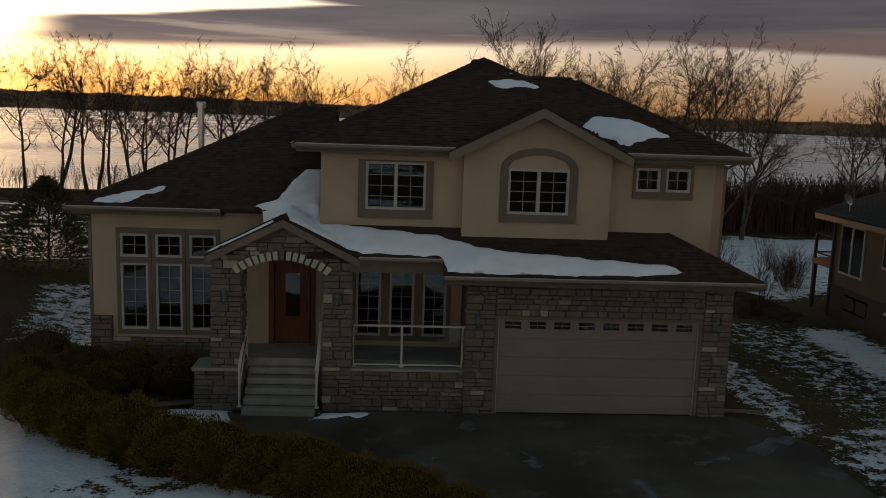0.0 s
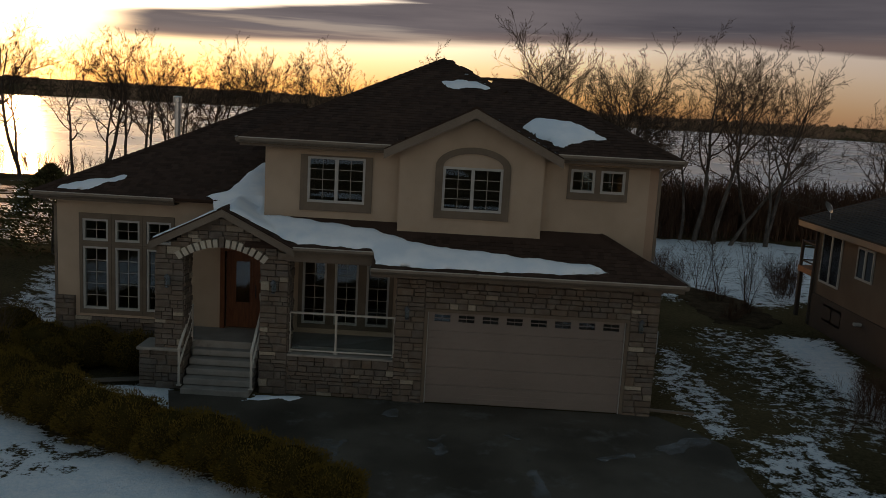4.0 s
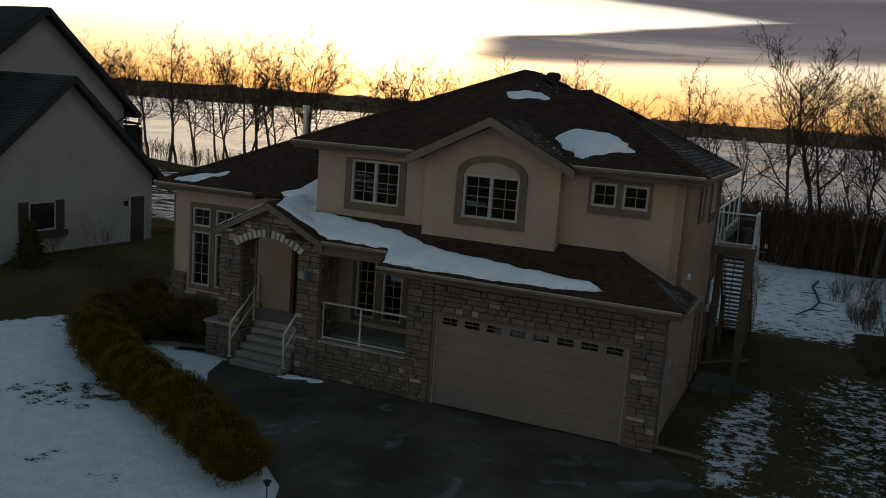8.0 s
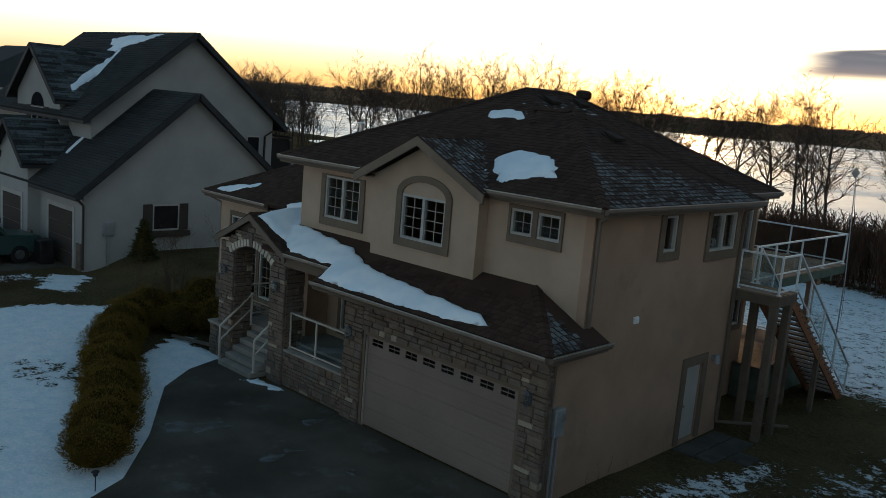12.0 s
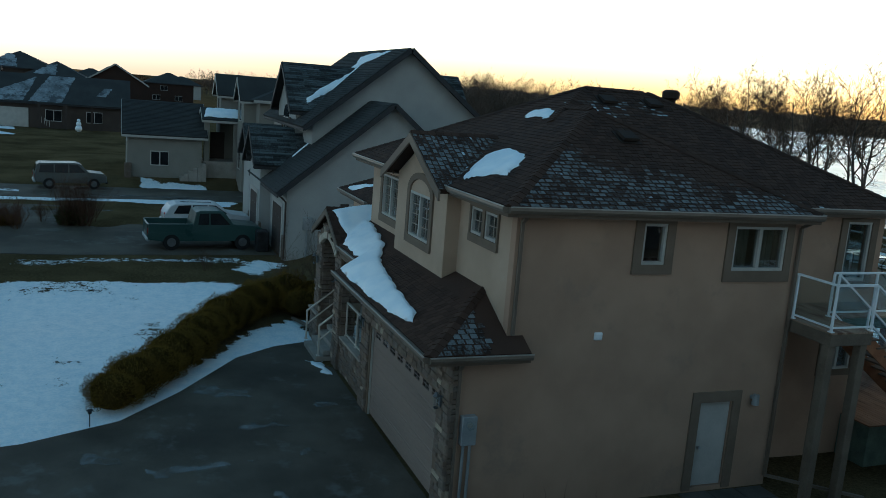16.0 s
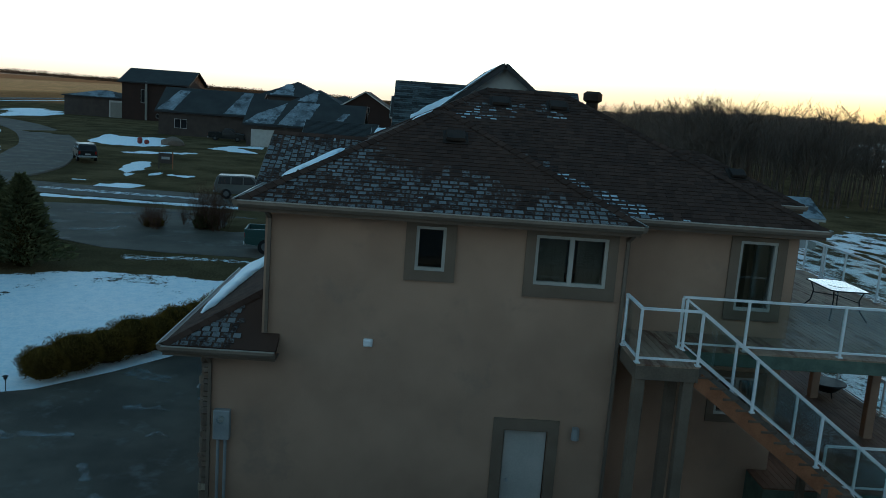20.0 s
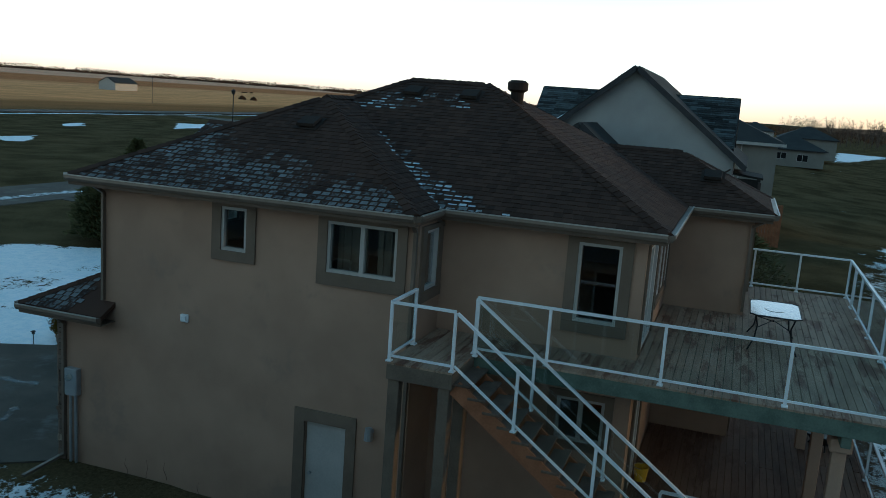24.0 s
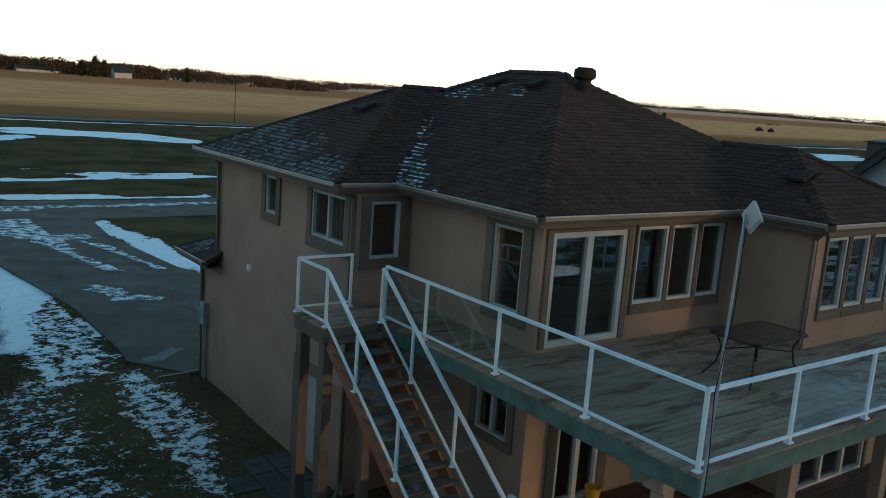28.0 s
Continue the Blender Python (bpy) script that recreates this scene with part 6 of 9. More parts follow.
low_deck = thing("lower_deck", "lower timber deck under the raised one, with glass railing", "deck", (3, 35, 0))
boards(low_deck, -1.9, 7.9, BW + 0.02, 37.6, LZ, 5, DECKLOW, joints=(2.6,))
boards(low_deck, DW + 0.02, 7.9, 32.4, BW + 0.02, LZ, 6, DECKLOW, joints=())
for x0, x1, y0, y1 in ((7.86, 7.9, 32.4, 37.6), (-1.9, 7.86, 37.56, 37.6), (6.97, 7.86, 32.4, 32.44)):
    Shape().box(x0, x1, y0, y1, -0.3, LZ - 0.037).done("skirt_board", GREENWOOD, low_deck)

# outer stair from the landing to the yard
stair = thing("deck_stair", "open timber stair with red-brown stringers beside the deck", "stair", (8.85, 32.6, 0))
SL = 0.735
NSTEP = 21
run = (DZ + 0.15) / NSTEP / SL
for x in (8.36, 9.34):
    a, b = Vector((x, 30.22, DZ - 0.27)), Vector((x, 30.22 + (DZ + 0.14) / SL, -0.41))
    Shape().bar(a, b, 0.045, 0.28).done("stringer", REDWOOD, stair)
for k in range(NSTEP):
    y = 30.2 + k * run
    z = DZ - (k + 1) * (DZ + 0.15) / NSTEP
    Shape().box(8.31, 9.39, y, y + run + 0.03, z - 0.04, z, 0, 0.005).done("tread", TREADWOOD, stair)
for x, y in ((9.3, 32.9), (8.42, 32.9)):
    Shape().box(x - 0.07, x + 0.07, y - 0.07, y + 0.07, -0.3, DZ - 0.25 - (y - 30.2) * SL, 0, 0.01).done("support", POSTWOOD, stair)

G = "white deck railings"
LAB = "white metal railing with clear glass panels"
railing("deck_railing", [(8.2, 30.17, DZ), (8.2, 37.18, DZ), (-1.86, 37.18, DZ), (-1.86, WW + 0.12, DZ)],
        [(0.0, 0.186, 0.46, 0.735, 1.0), (0.186, 0.376, 0.566, 0.75, 0.87, 0.885, 1.0), (0.5, 0.97)], 1.0, LAB, G)
railing("landing_railing", [(8.26, 29.05, DZ), (9.4, 29.05, DZ), (9.4, 30.17, DZ)], [(0.02, 1.0), (1.0,)], 1.0, LAB, G)
drop = lambda y: DZ - (y - 30.17) * SL
railing("stair_railing", [(9.4, 30.2, DZ - 0.02), (9.4, 35.6, drop(35.6))], [(0.2, 0.45, 0.71, 0.98)], 1.0, LAB, G, low=0.13)
railing("stair_railing", [(8.3, 30.22, DZ - 0.02), (8.3, 35.6, drop(35.6))], [(0.0, 0.2, 0.45, 0.71, 0.98)], 1.0, LAB, G, low=0.13)
railing("lower_deck_railing", [(7.86, 33.6, LZ), (7.86, 37.5, LZ), (-1.8, 37.5, LZ), (-1.8, WW + 0.2, LZ)], [(0.0, 0.5, 1.0), (0.25, 0.5, 0.75, 1.0), (0.5, 1.0)], 0.95, "pale metal railing with glass on the lower deck", G)

# table, bucket, aerial
tb = thing("patio_table", "rectangular glass-topped patio table with black metal legs", "table", (4.22, 35.2, DZ))
TG = glass_material("table_glass", (0.35, 0.4, 0.4), 1.7, 0.14)
cx, cy, zt = 4.22, 35.2, DZ + 0.72
hx, hy = 0.76, 0.47
rim = [(cx + sx * (hx - (0.12 if k else 0)), cy + sy * (hy - (0 if k else 0.12))) for sx, sy, ks in ((1, -1, (1, 0)), (1, 1, (0, 1)), (-1, 1, (1, 0)), (-1, -1, (0, 1))) for k in ks]
Shape().slab(rim, zt - 0.012, zt).done("glass_top", TG, tb)
s = Shape()
for a, b in zip(rim, rim[1:] + rim[:1]):
    s.rod((*a, zt - 0.008), (*b, zt - 0.008), 0.016, 0.016, 6)
s.done("rim", DARKMETAL, tb)
for sx in (-1, 1):
    for sy in (-1, 1):
        s = Shape()
        pts = [(cx + sx * (hx - 0.16), cy + sy * (hy - 0.1), zt - 0.02), (cx + sx * (hx - 0.24), cy + sy * (hy - 0.16), zt - 0.25), (cx + sx * (hx - 0.2), cy + sy * (hy - 0.13), zt - 0.5), (cx + sx * (hx - 0.02), cy + sy * (hy - 0.02), DZ + 0.002)]
        for a, b in zip(pts, pts[1:]):
            s.rod(a, b, 0.016, 0.016, 6)
        s.done("leg", DARKMETAL, tb)
    Shape().rod((cx + sx * (hx - 0.22), cy - hy + 0.15, zt - 0.3), (cx - sx * (hx - 0.22) * 0.1, cy + hy * 0.0, zt - 0.24), 0.011, 0.011, 6).done("brace", DARKMETAL, tb)
    Shape().rod((cx + sx * (hx - 0.22), cy + hy - 0.15, zt - 0.3), (cx - sx * (hx - 0.22) * 0.1, cy, zt - 0.24), 0.011, 0.011, 6).done("brace", DARKMETAL, tb)
s = Shape()
n_ = 20
s.add([(cx + 0.28 * math.cos(6.2832 * i / n_), cy + 0.2 * math.sin(6.2832 * i / n_), z) for z in (zt + 0.001, zt + 0.006) for i in range(n_)], [(i, (i + 1) % n_, n_ + (i + 1) % n_, n_ + i) for i in range(n_)] + [tuple(range(n_, 2 * n_))])
tagged(s.done("serving_plate", TG), "flat oval plate of dark glass on the table", "plate")
s = Shape()
s.rod((5.35, 33.06, LZ), (5.35, 33.06, LZ + 0.3), 0.11, 0.15, 16, caps=False)
s.rod((5.35, 33.06, LZ + 0.002), (5.35, 33.06, LZ + 0.01), 0.11, 0.11, 16)
s.rod((5.35, 33.06, LZ + 0.28), (5.35, 33.06, LZ + 0.31), 0.155, 0.158, 16, caps=False)
bk = s.done("bucket", material("yellow_plastic", (0.62, 0.36, 0.02), (0.72, 0.44, 0.03), 3, 30, 0.45, 0.05, 0.002))
tagged(bk, "yellow plastic bucket on the lower deck", "bucket")
s = Shape()
for k in range(8):
    a0, a1 = math.pi * k / 8, math.pi * (k + 1) / 8
    s.rod((5.35 + 0.155 * math.cos(a0), 33.06 - 0.155 * math.sin(a0), LZ + 0.3), (5.35 + 0.155 * math.cos(a1), 33.06 - 0.155 * math.sin(a1), LZ + 0.3), 0.006, 0.006, 5)
s.done("bail", GREYMETAL, bk)
s = Shape().rod((1.42, 36.8, LZ + 0.12), (1.42, 36.8, LZ + 0.34), 0.24, 0.47, 24).rod((1.42, 36.8, LZ + 0.34), (1.42, 36.8, LZ + 0.38), 0.5, 0.5, 24)
bowl = s.done("fire_bowl", DARKMETAL)
tagged(bowl, "round black metal fire bowl on the lower deck", "fire bowl")
for k in range(3):
    a = 2.1 * k
    Shape().rod((1.42 + 0.36 * math.cos(a), 36.8 + 0.36 * math.sin(a), LZ), (1.42 + 0.25 * math.cos(a), 36.8 + 0.25 * math.sin(a), LZ + 0.2), 0.02, 0.02, 6).done("leg", DARKMETAL, bowl)
mast = thing("antenna_mast", "slim steel mast with a flat square white antenna", "antenna", (8.3, 37.33, -0.3))
Shape().rod((8.32, 37.34, -0.3), (8.3, 37.33, 3.6), 0.024, 0.024, 8).rod((8.3, 37.33, 3.55), (8.12, 37.3, 7.05), 0.02, 0.017, 8).done("pole", GREYMETAL, mast)
s = Shape()
s.box(-0.14, 0.14, -0.03, 0.03, -0.14, 0.14, 0, 0.02)
turn = pose(8.08, 37.36, 7.02, 0, 0, -113) @ pose(0, 0, 0, 0, 45, 0)
s.v = [tuple(turn @ Vector(p)) for p in s.v]
s.done("panel", WHITE, mast)
Shape().rod((8.12, 37.3, 6.95), (7.96, 37.42, 6.98), 0.018, 0.018, 8).done("bracket", GREYMETAL, mast)
s = Shape()
pts = [(8.12, 37.33, 6.9), (8.2, 37.38, 6.0), (8.33, 37.36, 5.0), (8.3, 37.38, 4.2), (8.36, 37.4, 2.0)]
for a, b in zip(pts, pts[1:]):
    s.rod(a, b, 0.007, 0.007, 5)
s.done("cable", DARKMETAL, mast)

# on the roof
VENT = material("brown_painted_vent", (0.022, 0.017, 0.014), (0.045, 0.034, 0.027), 3, 40, 0.75, 0.1, 0.002, spec=0.1)
def box_vent(x, y, fn):
    """A low hood lying on the slope, with a flange under it and its mouth down the slope."""
    z = fn(x, y)
    gx_, gy_ = (fn(x + 0.01, y) - z) / 0.01, (fn(x, y + 0.01) - z) / 0.01
    nrm = Vector((-gx_, -gy_, 1)).normalized()
    upw = Vector((gx_, gy_, gx_ * gx_ + gy_ * gy_)).normalized()
    turn = Matrix((upw.cross(nrm), upw, nrm)).transposed().to_4x4()
    turn.translation = Vector((x, y, z))
    s = Shape().box(-0.27, 0.27, -0.27, 0.27, 0.01, 0.03, 0, 0.006)
    s.box(-0.17, 0.17, -0.17, 0.17, 0.02, 0.09)
    s.add([(-0.21, -0.23, 0.07), (0.21, -0.23, 0.07), (0.21, 0.2, 0.06), (-0.21, 0.2, 0.06), (-0.19, -0.21, 0.13), (0.19, -0.21, 0.13), (0.19, 0.18, 0.1), (-0.19, 0.18, 0.1)], [(3, 2, 1, 0), (4, 5, 6, 7), (0, 1, 5, 4), (1, 2, 6, 5), (2, 3, 7, 6), (3, 0, 4, 7)])
    s.v = [tuple(turn @ Vector(p)) for p in s.v]
    return tagged(s.done("roof_vent", VENT), "low dark square roof vent", "vent", "roof vents")


for x, y, fn in ((3.2, 26.75, plane_main), (3.2, 28.15, plane_main), (6.1, 25.6, plane_wing), (1.0, 33.6, plane_back)):
    box_vent(x, y, fn)
s = Shape()
s.rod((2.64, 29.1, 8.2), (2.64, 29.1, 8.68), 0.15, 0.15, 16)
s.rod((2.64, 29.1, 8.6), (2.64, 29.1, 8.66), 0.15, 0.24, 16)
s.rod((2.64, 29.1, 8.66), (2.64, 29.1, 8.82), 0.24, 0.24, 16)
s.rod((2.64, 29.1, 8.82), (2.64, 29.1, 8.88), 0.24, 0.16, 16)
tagged(s.done("chimney_vent", VENT, smooth=False), "round dark metal chimney vent with a wide cap", "vent")
s = Shape()
s.rod((-5.76, 27.57, 5.5), (-5.76, 27.57, 7.05), 0.09, 0.09, 14)
s.rod((-5.76, 27.57, 7.05), (-5.76, 27.57, 7.2), 0.13, 0.13, 14)
s.rod((-5.76, 27.57, 7.2), (-5.76, 27.57, 7.24), 0.16, 0.1, 14)
tagged(s.done("flue_pipe", material("bright_steel", (0.55, 0.55, 0.55), (0.68, 0.68, 0.67), 3, 30, 0.35, 0.05, 0.002, metal=0.8)), "tall stainless steel flue pipe with a cap", "flue")
# curtain behind the side window
s = Shape()
for k in range(24):
    y = 27.25 + k * 0.055
    if 27.8 < y < 28.05:
        continue
    s.box(7.82, 7.86 + 0.02 * math.sin(k * 2.1), y, y + 0.056, 4.7, 6.1)
tagged(s.done("curtain", material("beige_curtain", (0.3, 0.25, 0.19), (0.4, 0.33, 0.26), 3, 30, 0.9, 0.1, 0.003)), "beige curtain drawn aside behind the window", "curtain")

DAMP = material("damp_paving", (0.05, 0.047, 0.042), (0.1, 0.094, 0.084), 1.5, 50, 0.8, 0.3, 0.004, stain=((0.035, 0.032, 0.028), 1.1, 0.55, 0.6))
for k, (x, y, an) in enumerate(((8.55, 26.95, 1), (9.12, 26.98, -1), (8.57, 27.7, 0.6), (9.14, 27.72, 1.5), (9.71, 27.6, -1.2), (8.58, 28.45, -0.8), (9.15, 28.46, 0.5))):
    sl = Shape().box(-0.27, 0.27, -0.36, 0.36, -0.05, 0.035, 0, 0.01).done("paving_slab", DAMP)
    sl.matrix_basis = pose(x, y, land(x, y) + 0.012, 0, 0, an)
    tagged(sl, "damp dark concrete paving slab on bare soil by the side door", "slab", "slabs by the side door")

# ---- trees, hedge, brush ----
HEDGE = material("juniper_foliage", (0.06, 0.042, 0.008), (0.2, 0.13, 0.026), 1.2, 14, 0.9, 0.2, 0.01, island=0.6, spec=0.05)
# colour of the inner cores, with the shade between the sprays painted in
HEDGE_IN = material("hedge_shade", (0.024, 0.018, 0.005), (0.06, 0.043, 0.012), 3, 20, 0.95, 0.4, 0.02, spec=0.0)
NEEDLE = material("spruce_needles", (0.03, 0.036, 0.014), (0.09, 0.094, 0.04), 1.2, 14, 0.9, 0.2, 0.01, island=0.6, spec=0.05)
PINE = material("pine_needles", (0.05, 0.054, 0.022), (0.165, 0.155, 0.072), 1.2, 14, 0.9, 0.2, 0.01, island=0.6, spec=0.05)
WILLOW = material("red_brown_brush", (0.055, 0.03, 0.019), (0.13, 0.072, 0.044), 0.3, 9, 0.9, 0.1, 0.01, island=0.5)


class Wood:
    """Bare branches grown as tapering tubes."""
    def __init__(self, seed):
        self.r = random.Random(seed)
        self.trunk, self.twigs = Shape(), Shape()

    def tube(self, s, pts, rad, sides):
        k = len(s.v)
        for i, p in enumerate(pts):
            d = (pts[min(i + 1, len(pts) - 1)] - pts[max(i - 1, 0)]).normalized()
            u = d.orthogonal().normalized()
            t = d.cross(u)
            s.v += [tuple(p + (u * math.cos(6.2832 * j / sides) + t * math.sin(6.2832 * j / sides)) * rad[i]) for j in range(sides)]
        for i in range(len(pts) - 1):
            for j in range(sides):
                s.f.append((k + i * sides + j, k + i * sides + (j + 1) % sides, k + (i + 1) * sides + (j + 1) % sides, k + (i + 1) * sides + j))
                s.m.append(0)

    def grow(self, at, way, length, rad, bits, level, spec):
        r = self.r
        pts, rads = [at], [rad]
        d = way.normalized()
        for i in range(bits):
            d = (d + Vector((r.uniform(-1, 1), r.uniform(-1, 1), r.uniform(-0.6, 0.9) + spec["rise"])) * spec["bend"][level]).normalized()
            pts.append(pts[-1] + d * (length / bits))
            rads.append(max(rad * (1 - 0.82 * (i + 1) / bits), spec["thin"]))
        self.tube(self.trunk if level == 0 else self.twigs, pts, rads, spec["sides"][level])
        if level + 1 >= len(spec["count"]) + 1:
            return
        for k in range(spec["count"][level]):
            t = spec["from"][level] + (1 - spec["from"][level]) * (k + r.random()) / spec["count"][level]
            i = min(int(t * bits), bits - 1)
            p = pts[i].lerp(pts[i + 1], t * bits - i)
            along = (pts[i + 1] - pts[i]).normalized()
            side = along.orthogonal().normalized()
            side = Matrix.Rotation(r.uniform(0, 6.2832), 3, along) @ side
            out = along * math.cos(spec["fork"][level]) + side * math.sin(spec["fork"][level] * r.uniform(0.75, 1.2))
            ln = length * spec["part"][level] * r.uniform(0.6, 1.15) * (1.15 - 0.55 * t)
            if "round" in spec and level == 0:
                ln = length * spec["part"][0] * r.uniform(0.75, 1.15) * (0.5 + 0.5 * math.sin(math.pi * min(1.0, 0.15 + 0.8 * (t - spec["from"][0]) / (1 - spec["from"][0]))))
            self.grow(p, out, ln, min(rads[i] * 0.62, rad * 0.46), spec["bits"][level + 1], level + 1, spec)


TREE = dict(count=(10, 8, 6, 4), bits=(9, 8, 5, 3, 1), sides=(7, 4, 3, 3, 3), bend=(0.15, 0.36, 0.42, 0.42, 0.4), fork=(0.9, 0.8, 0.8, 0.8), part=(0.56, 0.46, 0.46, 0.46), rise=0.12, thin=0.011)
TREE["from"] = (0.4, 0.16, 0.12, 0.1)
BUSH = dict(count=(7, 6), bits=(3, 2, 1), sides=(3, 3, 3), bend=(0.14, 0.2, 0.2), fork=(0.5, 0.6), part=(0.6, 0.5), rise=0.3, thin=0.003)
BUSH["from"] = (0.1, 0.2)


def bare_tree(seed, label, spread=1.0, twin=False):
    """A leafless tree of about one metre to the top per unit of height, scaled when it is set down."""
    w_ = Wood(seed)
    spec = dict(TREE)
    spec["part"], spec["round"] = (0.6 * spread, 0.46, 0.46, 0.46), True
    for k in range(2 if twin else 1):
        lean = (0.05 * (1 - 2 * k)) if twin else 0.0
        w_.grow(Vector((lean * 0.6, 0, -0.2)), Vector((lean + w_.r.uniform(-0.05, 0.05), w_.r.uniform(-0.06, 0.06), 1)), 11 - 2 * k, 0.19 - 0.04 * k, 9, 0, spec)
    t = thing("bare_tree", label, "tree", group="bare trees along the lake")
    w_.trunk.done("trunk", BARK, t, smooth=True)
    w_.twigs.done("crown", TWIG, t)
    return t, max(v[2] for v in w_.twigs.v + w_.trunk.v)


tree_label = "leafless grey-barked poplar with fine dark twigs"
protos = [bare_tree(k, tree_label, sp, tw) for k, sp, tw in ((3, 1.0, False), (5, 1.15, False), (8, 0.9, True), (13, 1.2, False), (21, 1.05, True), (34, 0.85, False))]
kinds, tall = [p_[0] for p_ in protos], [p_[1] for p_ in protos]
rt = random.Random(77)
# along the bank: bearing of each trunk from the front lawn, its distance and its height
rows = []
for px in (-330, -250, -170, -120, -60, 36, 100, 150, 168, 192, 230, 258, 285, 298, 320, 395, 412, 470, 530, 565, 640, 705, 755, 820, 905, 958, 1022, 1048, 1075, 1130, 1165, 1190, 1225, 1275, 1315, 1480, 1515, 1545, 1620, 1700):
    ang = radians(3.4) + math.atan((px - 784) / 1506)
    y = 84 - 19 * smooth01(px, 350, 1020) + rt.uniform(-3, 3) * (1 if px < 900 else 0.6)
    high = 16.4 if px < -50 else 14.8 if px < 360 else 14.8 if px < 830 else 15.8
    rows.append((0.08 + (y - 1.4) * math.tan(ang), y, high * rt.uniform(0.82, 1.04) * (0.85 if px > 1400 else 1)))
for k in range(16):                                   # the bank beyond the neighbouring house
    u = k / 15
    rows.append((-44 - 62 * u + rt.uniform(-3, 3), 84 + 28 * u + rt.uniform(-4, 4), rt.uniform(15.0, 18.5)))
first = set()
for i, (x, y, sc) in enumerate(rows):
    k = rt.randrange(len(kinds))
    m_ = pose(x, y, land(x, y) - 0.05, 0, 0, rt.uniform(0, 360)) @ Matrix.Scale(sc / tall[k], 4)
    if k not in first:
        first.add(k)
        kinds[k].matrix_basis = m_
    else:
        ob = copy_thing(kinds[k], Matrix.Identity(4))
        ob.matrix_basis = m_
for k, t in enumerate(kinds):
    if k not in first:
        t.matrix_basis = pose(-60 - 4 * k, 96, land(-60 - 4 * k, 96)) @ Matrix.Scale(0.9, 4)
# one leaning trunk by the brown house
ob = copy_thing(kinds[3], Matrix.Identity(4))
ob.matrix_basis = pose(23.5, 63, land(23.5, 63), 0, 38, 20) @ Matrix.Scale(0.85, 4)


def joined(seeds, spec, height, spots, mat, name, label, category, rad=0.012):
    """Many small bare plants in one mesh."""
    protos = []
    for sd in seeds:
        w_ = Wood(sd)
        w_.grow(Vector((0, 0, 0)), Vector((0.05, 0, 1)), height, height * rad, spec["bits"][0], 0, spec)
        protos.append((np.array(w_.trunk.v + w_.twigs.v), w_.trunk.f + [tuple(i + len(w_.trunk.v) for i in f) for f in w_.twigs.f]))
    vs, fs, base = [], [], 0
    for x, y, z, sc, an, k in spots:
        v, f = protos[k % len(protos)]
        c, s_ = math.cos(an) * sc, math.sin(an) * sc
        q = np.stack([v[:, 0] * c - v[:, 1] * s_ + x, v[:, 0] * s_ + v[:, 1] * c + y, v[:, 2] * sc + z], 1)
        vs.append(q)
        fs += [tuple(i + base for i in t) for t in f]
        base += len(v)
    me = mesh_of(name, np.concatenate(vs).tolist(), fs, mat)
    return tagged(new(name, me), label, category, kind="stuff")


STEM = dict(count=(6, 3), bits=(3, 2, 1), sides=(3, 3, 3), bend=(0.14, 0.24, 0.2), fork=(0.4, 0.5), part=(0.62, 0.5), rise=0.3, thin=0.017)
STEM["from"] = (0.05, 0.2)
FOREST = dict(count=(15, 7), bits=(6, 3, 1), sides=(4, 3, 3), bend=(0.06, 0.2, 0.25), fork=(0.7, 0.7), part=(0.34, 0.5), rise=0.12, thin=0.02)
FOREST["from"] = (0.3, 0.2)
spots = []
for k in range(2500):
    x = rt.uniform(-10, 56)
    y = 64.6 + 0.16 * max(0.0, x - 14) + 0.25 * max(0.0, 2 - x) + 0.6 * noise2(x, 0.0, 0.3, 3) + rt.random() ** 1.3 * 8
    spots.append((x, y, land(x, y), rt.uniform(0.68, 1.04) + 0.12 * noise2(x, y, 0.35, 8), rt.uniform(0, 6.3), k))
for k in range(500):
    x = rt.uniform(-95, 12)
    y = 84 + rt.uniform(-2, 7) + max(0, -45 - x) * 0.45
    spots.append((x, y, land(x, y), rt.uniform(0.25, 0.75), rt.uniform(0, 6.3), k))
for k in range(260):
    u = rt.random() ** 1.6
    x = -84 - 170 * u
    y = 58 + 0.19 * min(-84 - x, 140) + rt.uniform(-1, 12)
    spots.append((x, y, land(x, y), rt.uniform(0.4, 1.1), rt.uniform(0, 6.3), k))
joined((1, 2, 3), STEM, 3.6, spots, WILLOW, "brush_thicket", "dense red-brown leafless willow brush along the bank", "brush", 0.013)
spots = []
for k in range(760):
    u = rt.random() ** 1.9
    x = -84 - 330 * u + rt.uniform(-3, 3)
    y = 59 + 0.19 * min(-84 - x, 140) + 0.12 * max(-224 - x, 0) + rt.random() ** 1.3 * (30 + 60 * u)
    spots.append((x, y, land(x, y), rt.uniform(0.78, 1.02) + 0.15 * u, rt.uniform(0, 6.3), k))
for k in range(150):
    x = rt.uniform(-540, -410)
    y = 29 - (x - 20) * math.tan(radians(rt.uniform(2.2, 11)))
    spots.append((x, y, land(x, y), rt.uniform(0.7, 1.1), rt.uniform(0, 6.3), k))
joined((11, 12, 13, 14), FOREST, 11.5, spots, material("woodland_bark", (0.055, 0.042, 0.032), (0.13, 0.102, 0.08), 0.4, 9, 0.9, 0.2, 0.01), "bare_woods", "stand of leafless brown woodland trees", "woods", 0.009)


